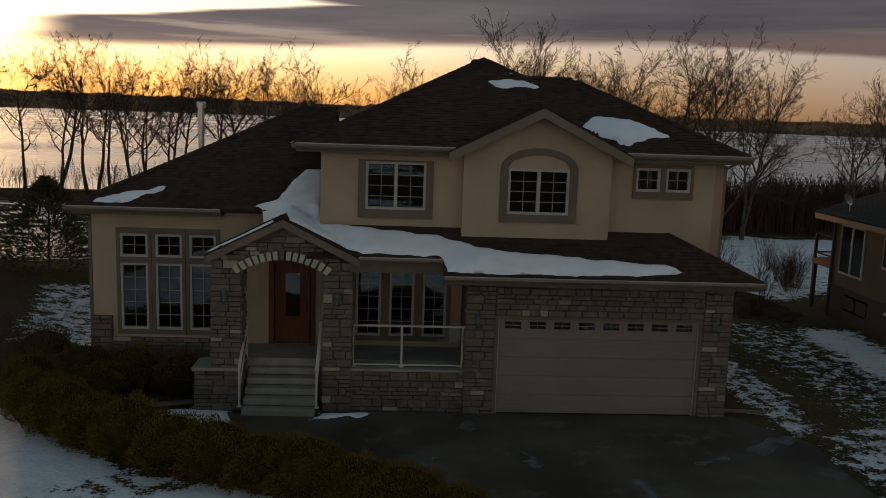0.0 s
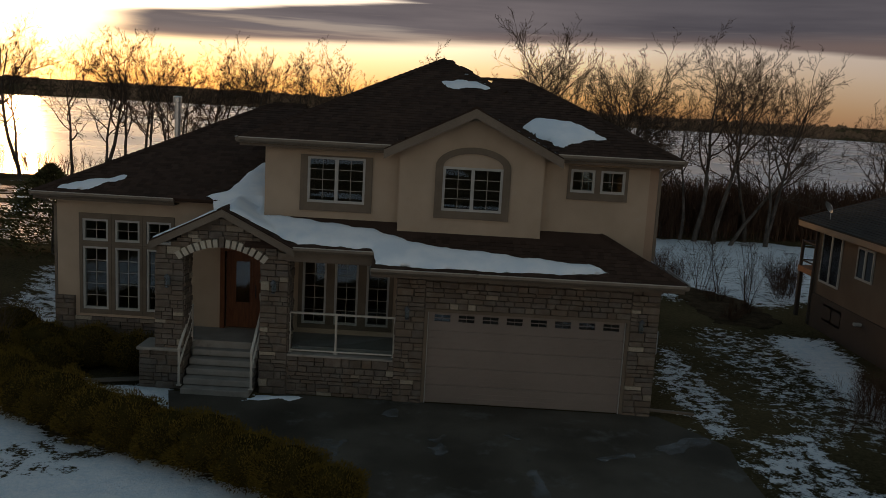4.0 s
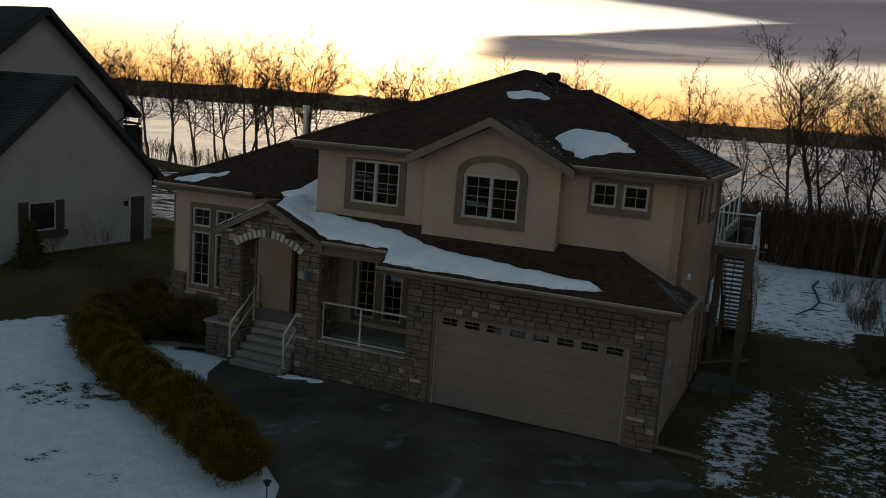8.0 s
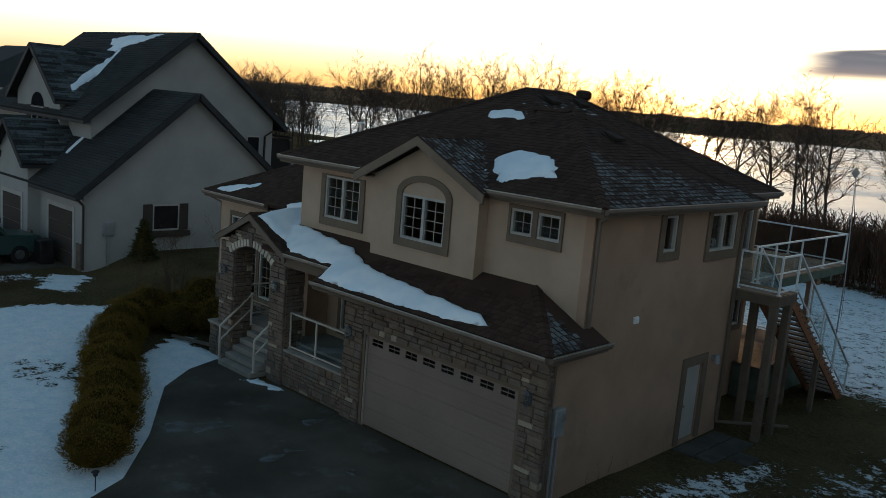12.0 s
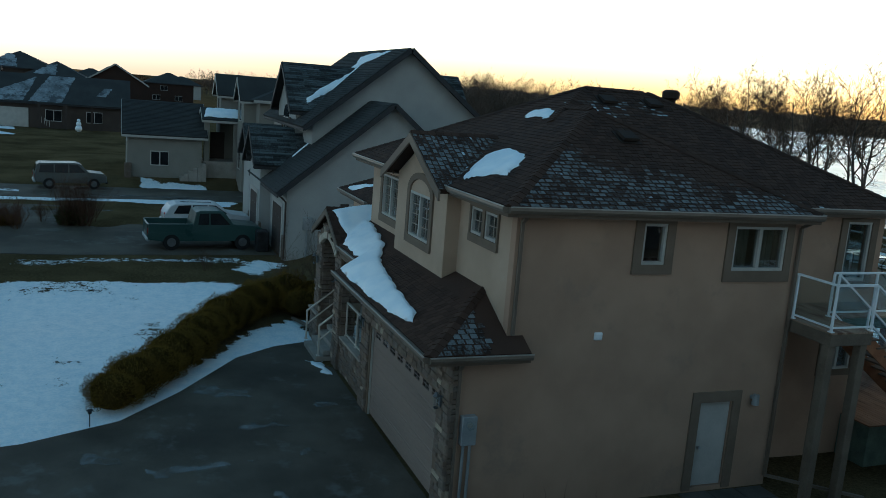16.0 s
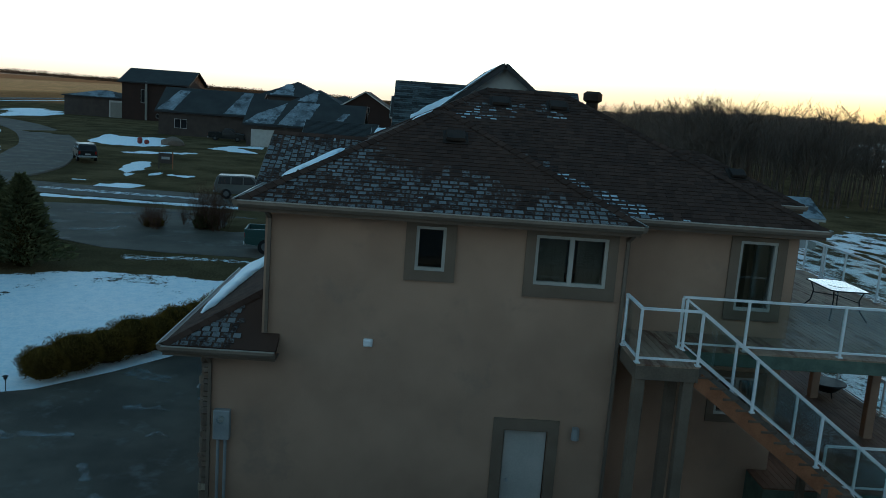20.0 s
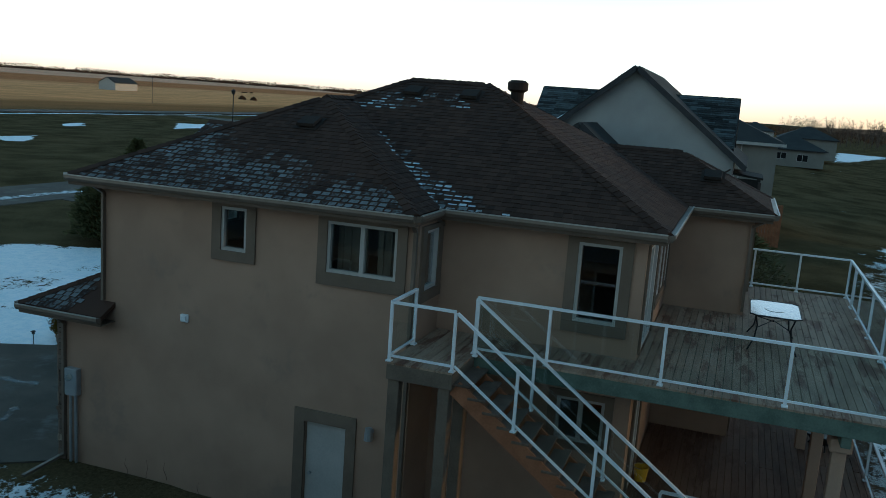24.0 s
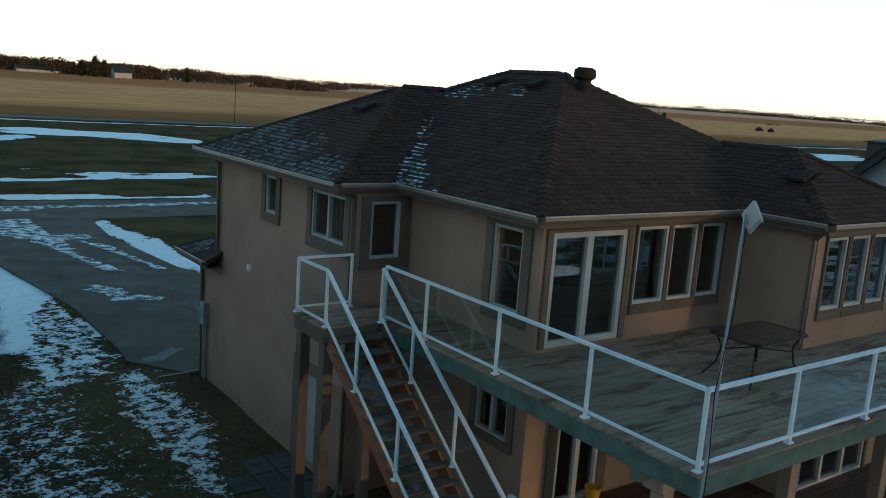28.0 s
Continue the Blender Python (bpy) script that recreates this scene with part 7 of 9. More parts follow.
def clumps(name, spots, mat, label, category, leaf=1.0, n_=26):
    """Far woods as many ragged tufts of small leaning flakes."""
    r = random.Random(5)
    s = Shape()
    for x, y, z, wd, ht in spots:
        for _ in range(n_):
            a, rr = r.uniform(0, 6.28), r.random() ** 0.5
            zc = r.random() ** 0.8
            c = Vector((x + math.cos(a) * rr * wd * (1 - 0.6 * zc), y + math.sin(a) * rr * wd * (1 - 0.6 * zc), z + ht * zc))
            u = Vector((r.uniform(-1, 1), r.uniform(-1, 1), r.uniform(-0.3, 0.3))).normalized() * leaf * r.uniform(0.4, 1)
            v = Vector((r.uniform(-0.4, 0.4), r.uniform(-0.4, 0.4), 1)).normalized() * leaf * r.uniform(0.8, 1.9)
            s.add([c - u, c + u * 0.3 - v * 0.3, c + u, c + v], [(0, 1, 2, 3)])
    return tagged(s.done(name, mat), label, category, kind="stuff")


FARWOOD = material("far_bare_wood", (0.06, 0.038, 0.024), (0.13, 0.082, 0.052), 0.05, 0.6, 0.95, 0.1, 0.1, island=0.5, spec=0.0)
sp = []
for k in range(1600):                                   # the far shore of the lake
    a = radians(rt.uniform(-84, 40))
    d = rt.uniform(1200, 1560)
    x, y = math.sin(a) * d, math.cos(a) * d
    sp.append((x, y, land(x, y) - 1, rt.uniform(10, 26), rt.uniform(3, 6)))
# paler than the other woods: haze over the lake is put into the colour
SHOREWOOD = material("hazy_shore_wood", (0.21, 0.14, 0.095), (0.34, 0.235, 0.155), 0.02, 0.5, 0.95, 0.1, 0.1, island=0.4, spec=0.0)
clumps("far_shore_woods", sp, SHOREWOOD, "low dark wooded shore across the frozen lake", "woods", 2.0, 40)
sp = []
for k in range(1000):                                   # beyond the fields
    deg = rt.uniform(150, 262)
    a = radians(deg)
    d = rt.uniform(520, 760) + 900 * smooth01(deg, 207, 218)
    x, y = math.sin(a) * d, math.cos(a) * d
    sp.append((x, y, land(x, y) - 0.5, rt.uniform(7, 13), rt.uniform(4.0, 8.0) * (1.0 - 0.45 * smooth01(deg, 196, 212))))
for k in range(300):
    a = radians(rt.uniform(172, 197))
    d = rt.uniform(500, 660)
    x, y = math.sin(a) * d, math.cos(a) * d
    sp.append((x, y, land(x, y) - 0.5, rt.uniform(4, 11), 3.5 + 4 * rt.random() ** 1.6 + 3 * smooth01(noise2(x, y, 0.02, 7), -0.1, 0.4)))
for k in range(420):
    a = radians(rt.uniform(197, 266))
    d = rt.uniform(1350, 1700)
    x, y = math.sin(a) * d, math.cos(a) * d
    sp.append((x, y, land(x, y) - 0.5, rt.uniform(20, 45), rt.uniform(4, 9)))
for k in range(320):
    a = radians(rt.uniform(255, 300))
    d = rt.uniform(500, 1300)
    sp.append((math.sin(a) * d, math.cos(a) * d, land(math.sin(a) * d, math.cos(a) * d) - 0.5, rt.uniform(8, 18), rt.uniform(2.5, 5)))
for x, y, wd, n_ in ((-330, -205, 26, 2), (-560, -330, 12, 3)):     # scrub among the fields
    for k in range(n_):
        sp.append((x + rt.uniform(-wd, wd), y + rt.uniform(-5, 5), 0, rt.uniform(1.2, 2.2), rt.uniform(0.6, 1.2)))
clumps("far_field_woods", sp, FARWOOD, "dark line of trees beyond the fields", "woods", 0.8, 90)


def evergreen(name, at, width, height, seed, mat, label, category, group, n_=2600, cone=False, leaf=0.05, full=False, core=True):
    """A rounded, conical or (full) broad-shouldered evergreen: a core coloured dark as the shade inside and many small
    sprays standing out of it.
    """
    r = random.Random(seed)
    t = thing(name, label, category, at, group)
    s = Shape()
    bm = bmesh.new()
    bmesh.ops.create_icosphere(bm, subdivisions=3, radius=1.0)
    for v in bm.verts:
        k = 0.74 + 0.18 * noise2(v.co.x + seed, v.co.y + v.co.z, 2.3, seed)
        h = (v.co.z + 1) / 2
        if cone:
            k *= (1 - h ** 1.7) * 0.95 + 0.05 if full else 0.25 + 0.95 * (1 - h)
        v.co = Vector((v.co.x * width * k, v.co.y * width * k, h * height * 0.92))
    bm.verts.index_update()
    s.add([v.co + Vector(at) for v in bm.verts], [[v.index for v in f.verts] for f in bm.faces])
    bm.free()
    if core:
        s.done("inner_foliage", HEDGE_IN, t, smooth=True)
    else:
        x, y, z = at
        Shape().rod((x, y, z - 0.1), (x + 0.1, y, z + height * 0.95), 0.07, 0.02, 8).done("trunk", BARK, t)
    s = Shape()
    for _ in range(n_):
        a = r.uniform(0, 6.2832)
        h = r.random()
        if cone:
            h = 1 - math.sqrt(r.random())
            rad = width * (1.02 - 0.97 * h) * r.uniform(0.6, 1.05) * (0.85 + 0.25 * math.sin(h * 40 + a))
            if full:
                h = r.random() ** 0.9
                rad = width * (1.0 - h ** 1.7) * r.uniform(0.5, 1.25) * (0.95 + 0.75 * noise2(math.cos(a) * 1.3 + seed, math.sin(a) * 1.3 + h * 4.0, 1.2, seed))
            out = Vector((math.cos(a), math.sin(a), 0.35 if full else -0.15))
            c = Vector((math.cos(a) * rad, math.sin(a) * rad, 0.08 * height + h * height * 0.93))
        else:
            el = math.asin(r.uniform(-0.75, 1.0))
            k = (0.9 + 0.3 * noise2(math.cos(a) + seed, math.sin(a) + math.sin(el), 2.0, seed)) * r.uniform(0.72, 1.06)
            out = Vector((math.cos(a) * math.cos(el), math.sin(a) * math.cos(el), math.sin(el) + 0.35))
            c = Vector((math.cos(a) * math.cos(el) * width * k, math.sin(a) * math.cos(el) * width * k, height * (0.46 + 0.54 * math.sin(el) * k)))
        out = (out + Vector((r.uniform(-0.5, 0.5), r.uniform(-0.5, 0.5), r.uniform(-0.3, 0.6)))).normalized()
        side = out.orthogonal().normalized()
        side = Matrix.Rotation(r.uniform(0, 6.28), 3, out) @ side
        ln = leaf * r.uniform(0.8, 2.0)
        c += Vector(at)
        s.add([c - side * leaf * 0.4, c + side * leaf * 0.4, c + out * ln + side * leaf * 0.12, c + out * ln * 1.25], [(0, 1, 2, 3)])
    ob = s.done("foliage", mat, t)
    return t


hl = "rounded brown-green evergreen shrub in a hedge beside snow"
line = [(1.25, 14.85), (0.4, 15.35), (-0.5, 15.9), (-1.4, 16.4), (-2.35, 16.85), (-3.3, 17.25), (-4.25, 17.7), (-5.2, 18.2), (-6.1, 18.8), (-6.95, 19.35), (-7.7, 20.0), (-8.2, 20.9)]
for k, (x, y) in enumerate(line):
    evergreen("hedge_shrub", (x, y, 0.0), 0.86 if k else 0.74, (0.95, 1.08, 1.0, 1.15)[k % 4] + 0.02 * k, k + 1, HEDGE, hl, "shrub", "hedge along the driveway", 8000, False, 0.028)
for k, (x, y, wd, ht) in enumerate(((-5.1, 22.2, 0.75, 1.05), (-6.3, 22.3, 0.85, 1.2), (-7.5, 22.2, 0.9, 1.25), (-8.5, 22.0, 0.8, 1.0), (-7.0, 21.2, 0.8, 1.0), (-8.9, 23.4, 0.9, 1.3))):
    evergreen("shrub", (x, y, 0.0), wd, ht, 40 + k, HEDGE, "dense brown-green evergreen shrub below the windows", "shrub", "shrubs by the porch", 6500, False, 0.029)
for k, (x, y, wd, ht) in enumerate(((-13.0, 6.1, 1.6, 4.6), (-12.7, 7.9, 1.35, 3.9), (-14.4, 4.6, 1.8, 5.0), (-12.2, 4.4, 1.4, 3.6))):
    evergreen("pine_tree", (x, y, 0.0), wd, ht, 61 + 7 * k, PINE, "bushy dark green young pine in a clump by the court", "tree", "young pines", 9000, True, 0.13, True)
evergreen("spruce_tree", (-15.4, 24.3, land(-15.4, 24.3)), 0.6, 1.9, 62, NEEDLE, "small dark spruce in front of a pale wall", "tree", "spruces", 1800, True, 0.08)
evergreen("pine_tree", (-13.2, 34.6, land(-13.2, 34.6)), 2.1, 3.6, 63, PINE, "sparse bushy young pine with a thin trunk behind the low wing", "tree", "young pines", 5200, True, 0.11, True, False)
evergreen("shrub", (-25.7, 12.7, 0.0), 0.75, 1.0, 64, NEEDLE, "dark rounded evergreen on a planted island", "shrub", "shrubs on the island", 2600, False, 0.08)
evergreen("shrub", (-25.4, 9.7, 0.0), 0.6, 0.5, 65, HEDGE, "low ochre juniper on a planted island", "shrub", "shrubs on the island", 1800, False, 0.07)


def shrub(at, height, stems, seed, label, mat=None, group="bare shrubs", name="bare_shrub"):
    w_ = Wood(seed)
    for k in range(stems):
        a, lean = w_.r.uniform(0, 6.28), w_.r.uniform(0.05, 0.6)
        foot = w_.r.uniform(0.02, 0.1) + 0.012 * stems * w_.r.random()
        w_.grow(Vector((math.cos(a) * foot, math.sin(a) * foot, 0)), Vector((math.cos(a) * lean, math.sin(a) * lean, 1)), height * w_.r.uniform(0.5, 1.1), height * 0.005 + 0.003, 4, 0, BUSH)
    s = Shape()
    s.v = [(x + at[0], y + at[1], z + at[2]) for x, y, z in w_.trunk.v + w_.twigs.v]
    s.f = w_.trunk.f + [tuple(i + len(w_.trunk.v) for i in f) for f in w_.twigs.f]
    s.m = [0] * len(s.f)
    ob = s.done(name, mat or TWIG)
    return tagged(ob, label, "shrub", group)


for k, (x, y, h, st, mt_) in enumerate(((-8.2, 20.8, 2.3, 7, TWIG), (-9.0, 22.4, 2.6, 6, TWIG), (-15.9, 25.8, 1.1, 5, TWIG), (-15.8, 28.3, 1.3, 5, TWIG), (-14.6, 18.6, 0.8, 9, TWIG), (14.2, 37.9, 2.7, 6, TWIG), (15.1, 38.2, 2.9, 5, TWIG), (15.2, 34.7, 3.0, 7, TWIG), (13.5, 39.6, 1.1, 16, WILLOW), (13.3, 41.2, 1.0, 14, WILLOW), (12.6, 48.0, 1.2, 12, WILLOW), (18.2, 38.4, 1.6, 16, WILLOW), (18.6, 40.0, 1.4, 14, WILLOW), (17.6, 37.4, 1.2, 12, WILLOW), (14.3, 36.0, 0.6, 14, WILLOW), (14.6, 33.6, 0.6, 14, WILLOW), (13.9, 32.4, 0.5, 12, WILLOW), (14.2, 19.6, 1.1, 16, WILLOW), (14.0, 21.6, 1.0, 16, WILLOW), (14.7, 22.9, 0.9, 14, WILLOW), (15.5, 19.4, 1.2, 14, WILLOW), (15.9, 17.6, 1.3, 14, WILLOW), (-24.2, 10.2, 1.3, 16, WILLOW), (-25.4, 9.2, 1.2, 16, WILLOW), (-25.6, 12.6, 2.3, 44, WILLOW), (-26.4, 13.4, 1.9, 30, WILLOW), (-25.2, 13.3, 1.6, 30, WILLOW), (-25.3, 9.7, 1.3, 40, WILLOW), (-26.6, 11.2, 1.3, 12, WILLOW), (13.1, 18.4, 1.3, 6, TWIG), (13.0, 20.6, 1.1, 6, TWIG), (8.8, 47.5, 1.0, 10, WILLOW))):
    shrub((x, y, land(x, y) - 0.03), h, st * 2 if mt_ is WILLOW and x > 0 else st, 100 + k, "leafless red-brown shrub with upright stems" if mt_ is WILLOW else "thin leafless shrub with grey-brown twigs", mt_)
for k, (x, y, h_) in enumerate(((14.0, 52.0, 1.3), (13.9, 44.2, 1.25))):
    shrub((x, y, land(x, y)), h_, 20, 330 + k, "low red-brown leafless bush on the snow", WILLOW, "bushes behind the house")
SOIL = material("dark_bed_soil", (0.035, 0.024, 0.014), (0.09, 0.062, 0.036), 2.0, 18, 0.95, 0.8, 0.03, spec=0.02)
snow_patch("planting_bed", [(13.0, 38.4), (14.1, 39.0), (15.6, 36.5), (15.9, 32.6), (14.7, 31.2), (13.2, 32.0), (12.9, 35.0)], land, 0.07, "bed of dark bare soil among low shrubs", 0.16, 0.25, SOIL, 91.0)
# a fallen branch on the snow behind the house
s = Shape()
pts = [(11.74, 57.9), (11.41, 53.8), (11.6, 50.0), (11.75, 46.2), (11.38, 43.3), (10.8, 41.0)]
for i, (a, b) in enumerate(zip(pts, pts[1:])):
    s.rod((*a, land(*a) + 0.06), (*b, land(*b) + 0.06), 0.07 - 0.008 * i, 0.062 - 0.008 * i, 6)
for (x, y), (dx, dy) in zip(pts[1:], ((0.9, -0.6), (-0.8, -0.7), (0.7, -0.9), (0.9, -0.3))):
    s.rod((x, y, land(x, y) + 0.06), (x + dx, y + dy, land(x, y) + 0.14), 0.03, 0.012, 5)
tagged(s.done("fallen_branch", BARK), "long bare crooked branch lying on the snow", "branch")
# garden light on the snow
gl_ = thing("garden_light", "small black garden path light in the snow", "lamp", (2.35, 14.35, 0.0))
Shape().rod((2.35, 14.35, -0.05), (2.35, 14.35, 0.32), 0.012, 0.012, 8).done("stake", DARKMETAL, gl_)
Shape().rod((2.35, 14.35, 0.32), (2.35, 14.35, 0.4), 0.045, 0.05, 12).rod((2.35, 14.35, 0.4), (2.35, 14.35, 0.43), 0.085, 0.03, 12).done("head", DARKMETAL, gl_)

rs = random.Random(31)
for k in range(16):
    x, y, h = 8.02 + rs.uniform(-0.08, 0.25), 22.4 + 0.2 * k + rs.uniform(-0.1, 0.1), rs.uniform(0.3, 0.95)
    p = Vector((x, y, land(x, y) - 0.03))
    s = Shape()
    for i in range(3):
        q = p + Vector((rs.uniform(-0.05, 0.06), rs.uniform(-0.06, 0.06), h / 3))
        s.rod(p, q, 0.007 - 0.002 * i, 0.005 - 0.0015 * i, 5, caps=i == 2)
        p = q
    tagged(s.done("dead_stalk", TWIG), "thin dead plant stalk against the stucco wall", "plant", "dead stalks by the wall")

# ---- neighbouring houses ----
def panes_on(parent, axis, line, out, items, frame_mat=None, bar=0.07):
    """Plain windows set on a far wall: frame and pane."""
    for a0, a1, z0, z1, *n_ in items:
        count = n_[0] if n_ else 1
        step = (a1 - a0) / count
        lights = [(a0 + i * step + bar, a0 + (i + 1) * step - bar * 0.3, z0 + bar, z1 - bar) for i in range(count)]
        fr = cell_wall(Shape(), axis, line + out * 0.05, -out * 0.06, a0, a1, z0, z1, lights).done("window", frame_mat or WHITE, parent)
        for p, q_, r_, t_ in lights:
            cell_wall(Shape(), axis, line + out * 0.012, -out * 0.008, p, q_, r_, t_).done("pane", DARKGLASS, fr)


DARKGLASS = material("dark_window_glass", (0.012, 0.013, 0.015), (0.02, 0.021, 0.024), 1, 5, 0.06, 0.0, 0.001)


def gable_block(parent, x0, x1, y0, y1, z0, ze, slope, axis, mat, roof_mat, over=0.45, trim=None):
    """Walls with a gable roof whose ridge runs along axis, with fascia boards along its edges."""
    s = Shape()
    if axis == "x":
        c, h = (y0 + y1) / 2, (y1 - y0) / 2
        s.add([(x0, y0, z0), (x1, y0, z0), (x1, y1, z0), (x0, y1, z0), (x0, y0, ze), (x1, y0, ze), (x1, y1, ze), (x0, y1, ze), (x0, c, ze + h * slope), (x1, c, ze + h * slope)],
              [(0, 1, 5, 4), (2, 3, 7, 6), (1, 2, 6, 9, 5), (3, 0, 4, 8, 7), (3, 2, 1, 0)])
    else:
        c, h = (x0 + x1) / 2, (x1 - x0) / 2
        s.add([(x0, y0, z0), (x1, y0, z0), (x1, y1, z0), (x0, y1, z0), (x0, y0, ze), (x1, y0, ze), (x1, y1, ze), (x0, y1, ze), (c, y0, ze + h * slope), (c, y1, ze + h * slope)],
              [(0, 1, 5, 8, 4), (2, 3, 7, 9, 6), (1, 2, 6, 5), (3, 0, 4, 7), (3, 2, 1, 0)])
    s.done("wall", mat, parent)
    zr, zl = ze + h * slope + 0.02, ze - over * slope + 0.02
    if axis == "x":
        sides = [[(x0 - over, y0 - over, zl), (x1 + over, y0 - over, zl), (x1 + over, c, zr), (x0 - over, c, zr)], [(x1 + over, y1 + over, zl), (x0 - over, y1 + over, zl), (x0 - over, c, zr), (x1 + over, c, zr)]]
    else:
        sides = [[(x1 + over, y0 - over, zl), (x1 + over, y1 + over, zl), (c, y1 + over, zr), (c, y0 - over, zr)], [(x0 - over, y1 + over, zl), (x0 - over, y0 - over, zl), (c, y0 - over, zr), (c, y1 + over, zr)]]
    for f in sides:
        roof = Shape().plate(f, -0.14).done("roof", roof_mat, parent)
        for a, b in ((f[0], f[1]), (f[1], f[2]), (f[3], f[0])):
            Shape().bar(Vector(a) + Vector((0, 0, 0.0)), Vector(b), 0.06, 0.22).done("fascia", trim or FASCIA, roof)
    return sides


def courses(parent, faces, mat, rise=0.16):
    """Shingle courses as thin overlapping rows on a roof seen from some way off."""
    s = Shape()
    for f in faces:
        c = [Vector(p) for p in f]
        along = (c[1] - c[0]).normalized()
        nrm = (c[1] - c[0]).cross(c[2] - c[0]).normalized()
        if nrm.z < 0:
            nrm = -nrm
        upw = nrm.cross(along)
        if upw.z < 0:
            upw = -upw
        uv = [((p - c[0]).dot(along), (p - c[0]).dot(upw)) for p in c]
        top = max(v for _, v in uv)
        k = 0
        while k * rise < top - 0.05:
            vm = (k + 0.5) * rise
            cuts = sorted(u0 + (u1 - u0) * (vm - v0) / (v1 - v0) for (u0, v0), (u1, v1) in zip(uv, uv[1:] + uv[:1]) if (v0 > vm) != (v1 > vm))
            if len(cuts) >= 2:
                lift = nrm * 0.15
                u = cuts[0] - (k % 3) * 0.33
                while u < cuts[-1]:
                    u0, u1 = max(u, cuts[0]), min(u + 1.0, cuts[-1])
                    if u1 - u0 > 0.03:
                        p = c[0] + along * u0 + upw * (k * rise) + lift
                        e = along * (u1 - u0 - 0.01)
                        q_ = p + upw * rise
                        s.add([p, p + e, p + nrm * 0.025, p + e + nrm * 0.025, q_ + e + nrm * 0.004, q_ + nrm * 0.004], [(0, 1, 3, 2), (2, 3, 4, 5)])
                    u += 1.0
            k += 1
    ob = s.done("shingles", mat, parent, "rows of grey shingles")
    ob["kind"] = "stuff"
    return ob


PALE = material("pale_grey_stucco", (0.31, 0.31, 0.295), (0.395, 0.395, 0.375), 0.5, 50, 0.9, 0.4, 0.006)
GREYROOF = material("grey_shingle_roof", (0.022, 0.023, 0.023), (0.056, 0.058, 0.056), 0.5, 40, 0.9, 0.4, 0.01, island=0.35)
BROWNWALL = material("brown_stucco", (0.12, 0.085, 0.06), (0.17, 0.125, 0.09), 0.6, 50, 0.9, 0.4, 0.006)
FASCIA = material("dark_fascia", (0.03, 0.03, 0.032), (0.05, 0.05, 0.052), 2, 20, 0.6, 0.1, 0.003)
BEIGE = material("beige_siding", (0.204, 0.194, 0.167), (0.245, 0.234, 0.205), 0.8, 20, 0.8, 0.2, 0.005)
DARKSIDE = material("dark_brown_siding", (0.05, 0.04, 0.034), (0.075, 0.06, 0.05), 0.8, 20, 0.8, 0.2, 0.005)
FROSTFILM = material("thin_roof_frost", (0.1, 0.11, 0.12), (0.3, 0.34, 0.37), 0.35, 3.0, 0.7, 0.1, 0.005, stain=((0.03, 0.032, 0.036), 0.5, 0.5, 0.8))
RUST = material("rust_red_siding", (0.03, 0.019, 0.015), (0.045, 0.027, 0.021), 0.8, 20, 0.8, 0.2, 0.005)

FROSTGREY = frost_material("frosted_grey_shingle", (0.125, 0.145, 0.15), 0.04, ((0.022, 0.023, 0.023), (0.056, 0.058, 0.056)))

nb = thing("neighbouring_house", "pale grey stucco house with steep grey shingle gables", "house", (-22, 28, 0))
f1 = gable_block(nb, -25, -16.7, 22.3, 32.0, -0.2, 3.55, 0.83, "x", PALE, GREYROOF, 0.5)
f2 = gable_block(nb, -31.5, -20.2, 24.1, 33.8, -0.2, 6.5, 0.8, "x", PALE, GREYROOF, 0.55)
f3 = gable_block(nb, -27.8, -22.6, 23.7, 33.3, -0.2, 7.09, 0.84, "y", PALE, GREYROOF, 0.4)
f5 = gable_block(nb, -24.8, -21.2, 21.75, 26.0, -0.2, 4.3, 0.84, "y", PALE, GREYROOF, 0.4)
f6 = gable_block(nb, -28.0, -24.82, 21.85, 26.0, -0.2, 4.4, 0.84, "y", PALE, GREYROOF, 0.35)
courses(nb, f1[:1] + f2[:1], GREYROOF)
courses(nb, f3 + f5 + f6, FROSTGREY)
# side window with shutters and a planter
sw = cell_wall(Shape(), "y", -16.7 + 0.06, -0.08, 25.32, 26.58, 1.62, 2.76, [(25.38, 26.52, 1.68, 2.7)]).done("window", WHITE, nb, "wide dark window in a thin white frame")
cell_wall(Shape(), "y", -16.66, -0.01, 25.38, 26.52, 1.68, 2.7).done("pane", DARKGLASS, sw)
for a0 in (24.88, 26.6):
    s = Shape()
    s.box(-16.7, -16.64, a0, a0 + 0.42, 1.6, 2.78, 0, 0.01)
    for k in range(9):
        s.box(-16.645, -16.63, a0 + 0.05, a0 + 0.37, 1.66 + k * 0.118, 1.735 + k * 0.118)
    s.done("shutter", DARKSIDE, sw, "dark slatted shutter")
Shape().box(-16.7, -16.45, 24.9, 27.05, 1.36, 1.58, 0, 0.015).done("planter_box", DARKSIDE, sw, "dark timber window box")
nd = cell_wall(Shape(), "y", -16.66, -0.05, 30.55, 31.6, 0.6, 2.74, [(30.65, 31.5, 0.59, 2.66)]).done("back_door", WHITE, nb, "dark side door in a white frame")
Shape().box(-16.7, -16.675, 30.65, 31.5, 0.6, 2.66, 0, 0.005).done("door_leaf", DARKSIDE, nd)
tagged(Shape().rod((-16.6, 30.34, 2.28), (-16.6, 30.34, 2.5), 0.06, 0.08, 8).box(-16.7, -16.6, 30.31, 30.37, 2.36, 2.46).done("wall_lamp", DARKMETAL), "small black wall lamp beside a dark door", "lamp")
panes_on(nb, "x", 23.7, -1, [(-25.95, -24.45, 4.9, 6.4, 2)])
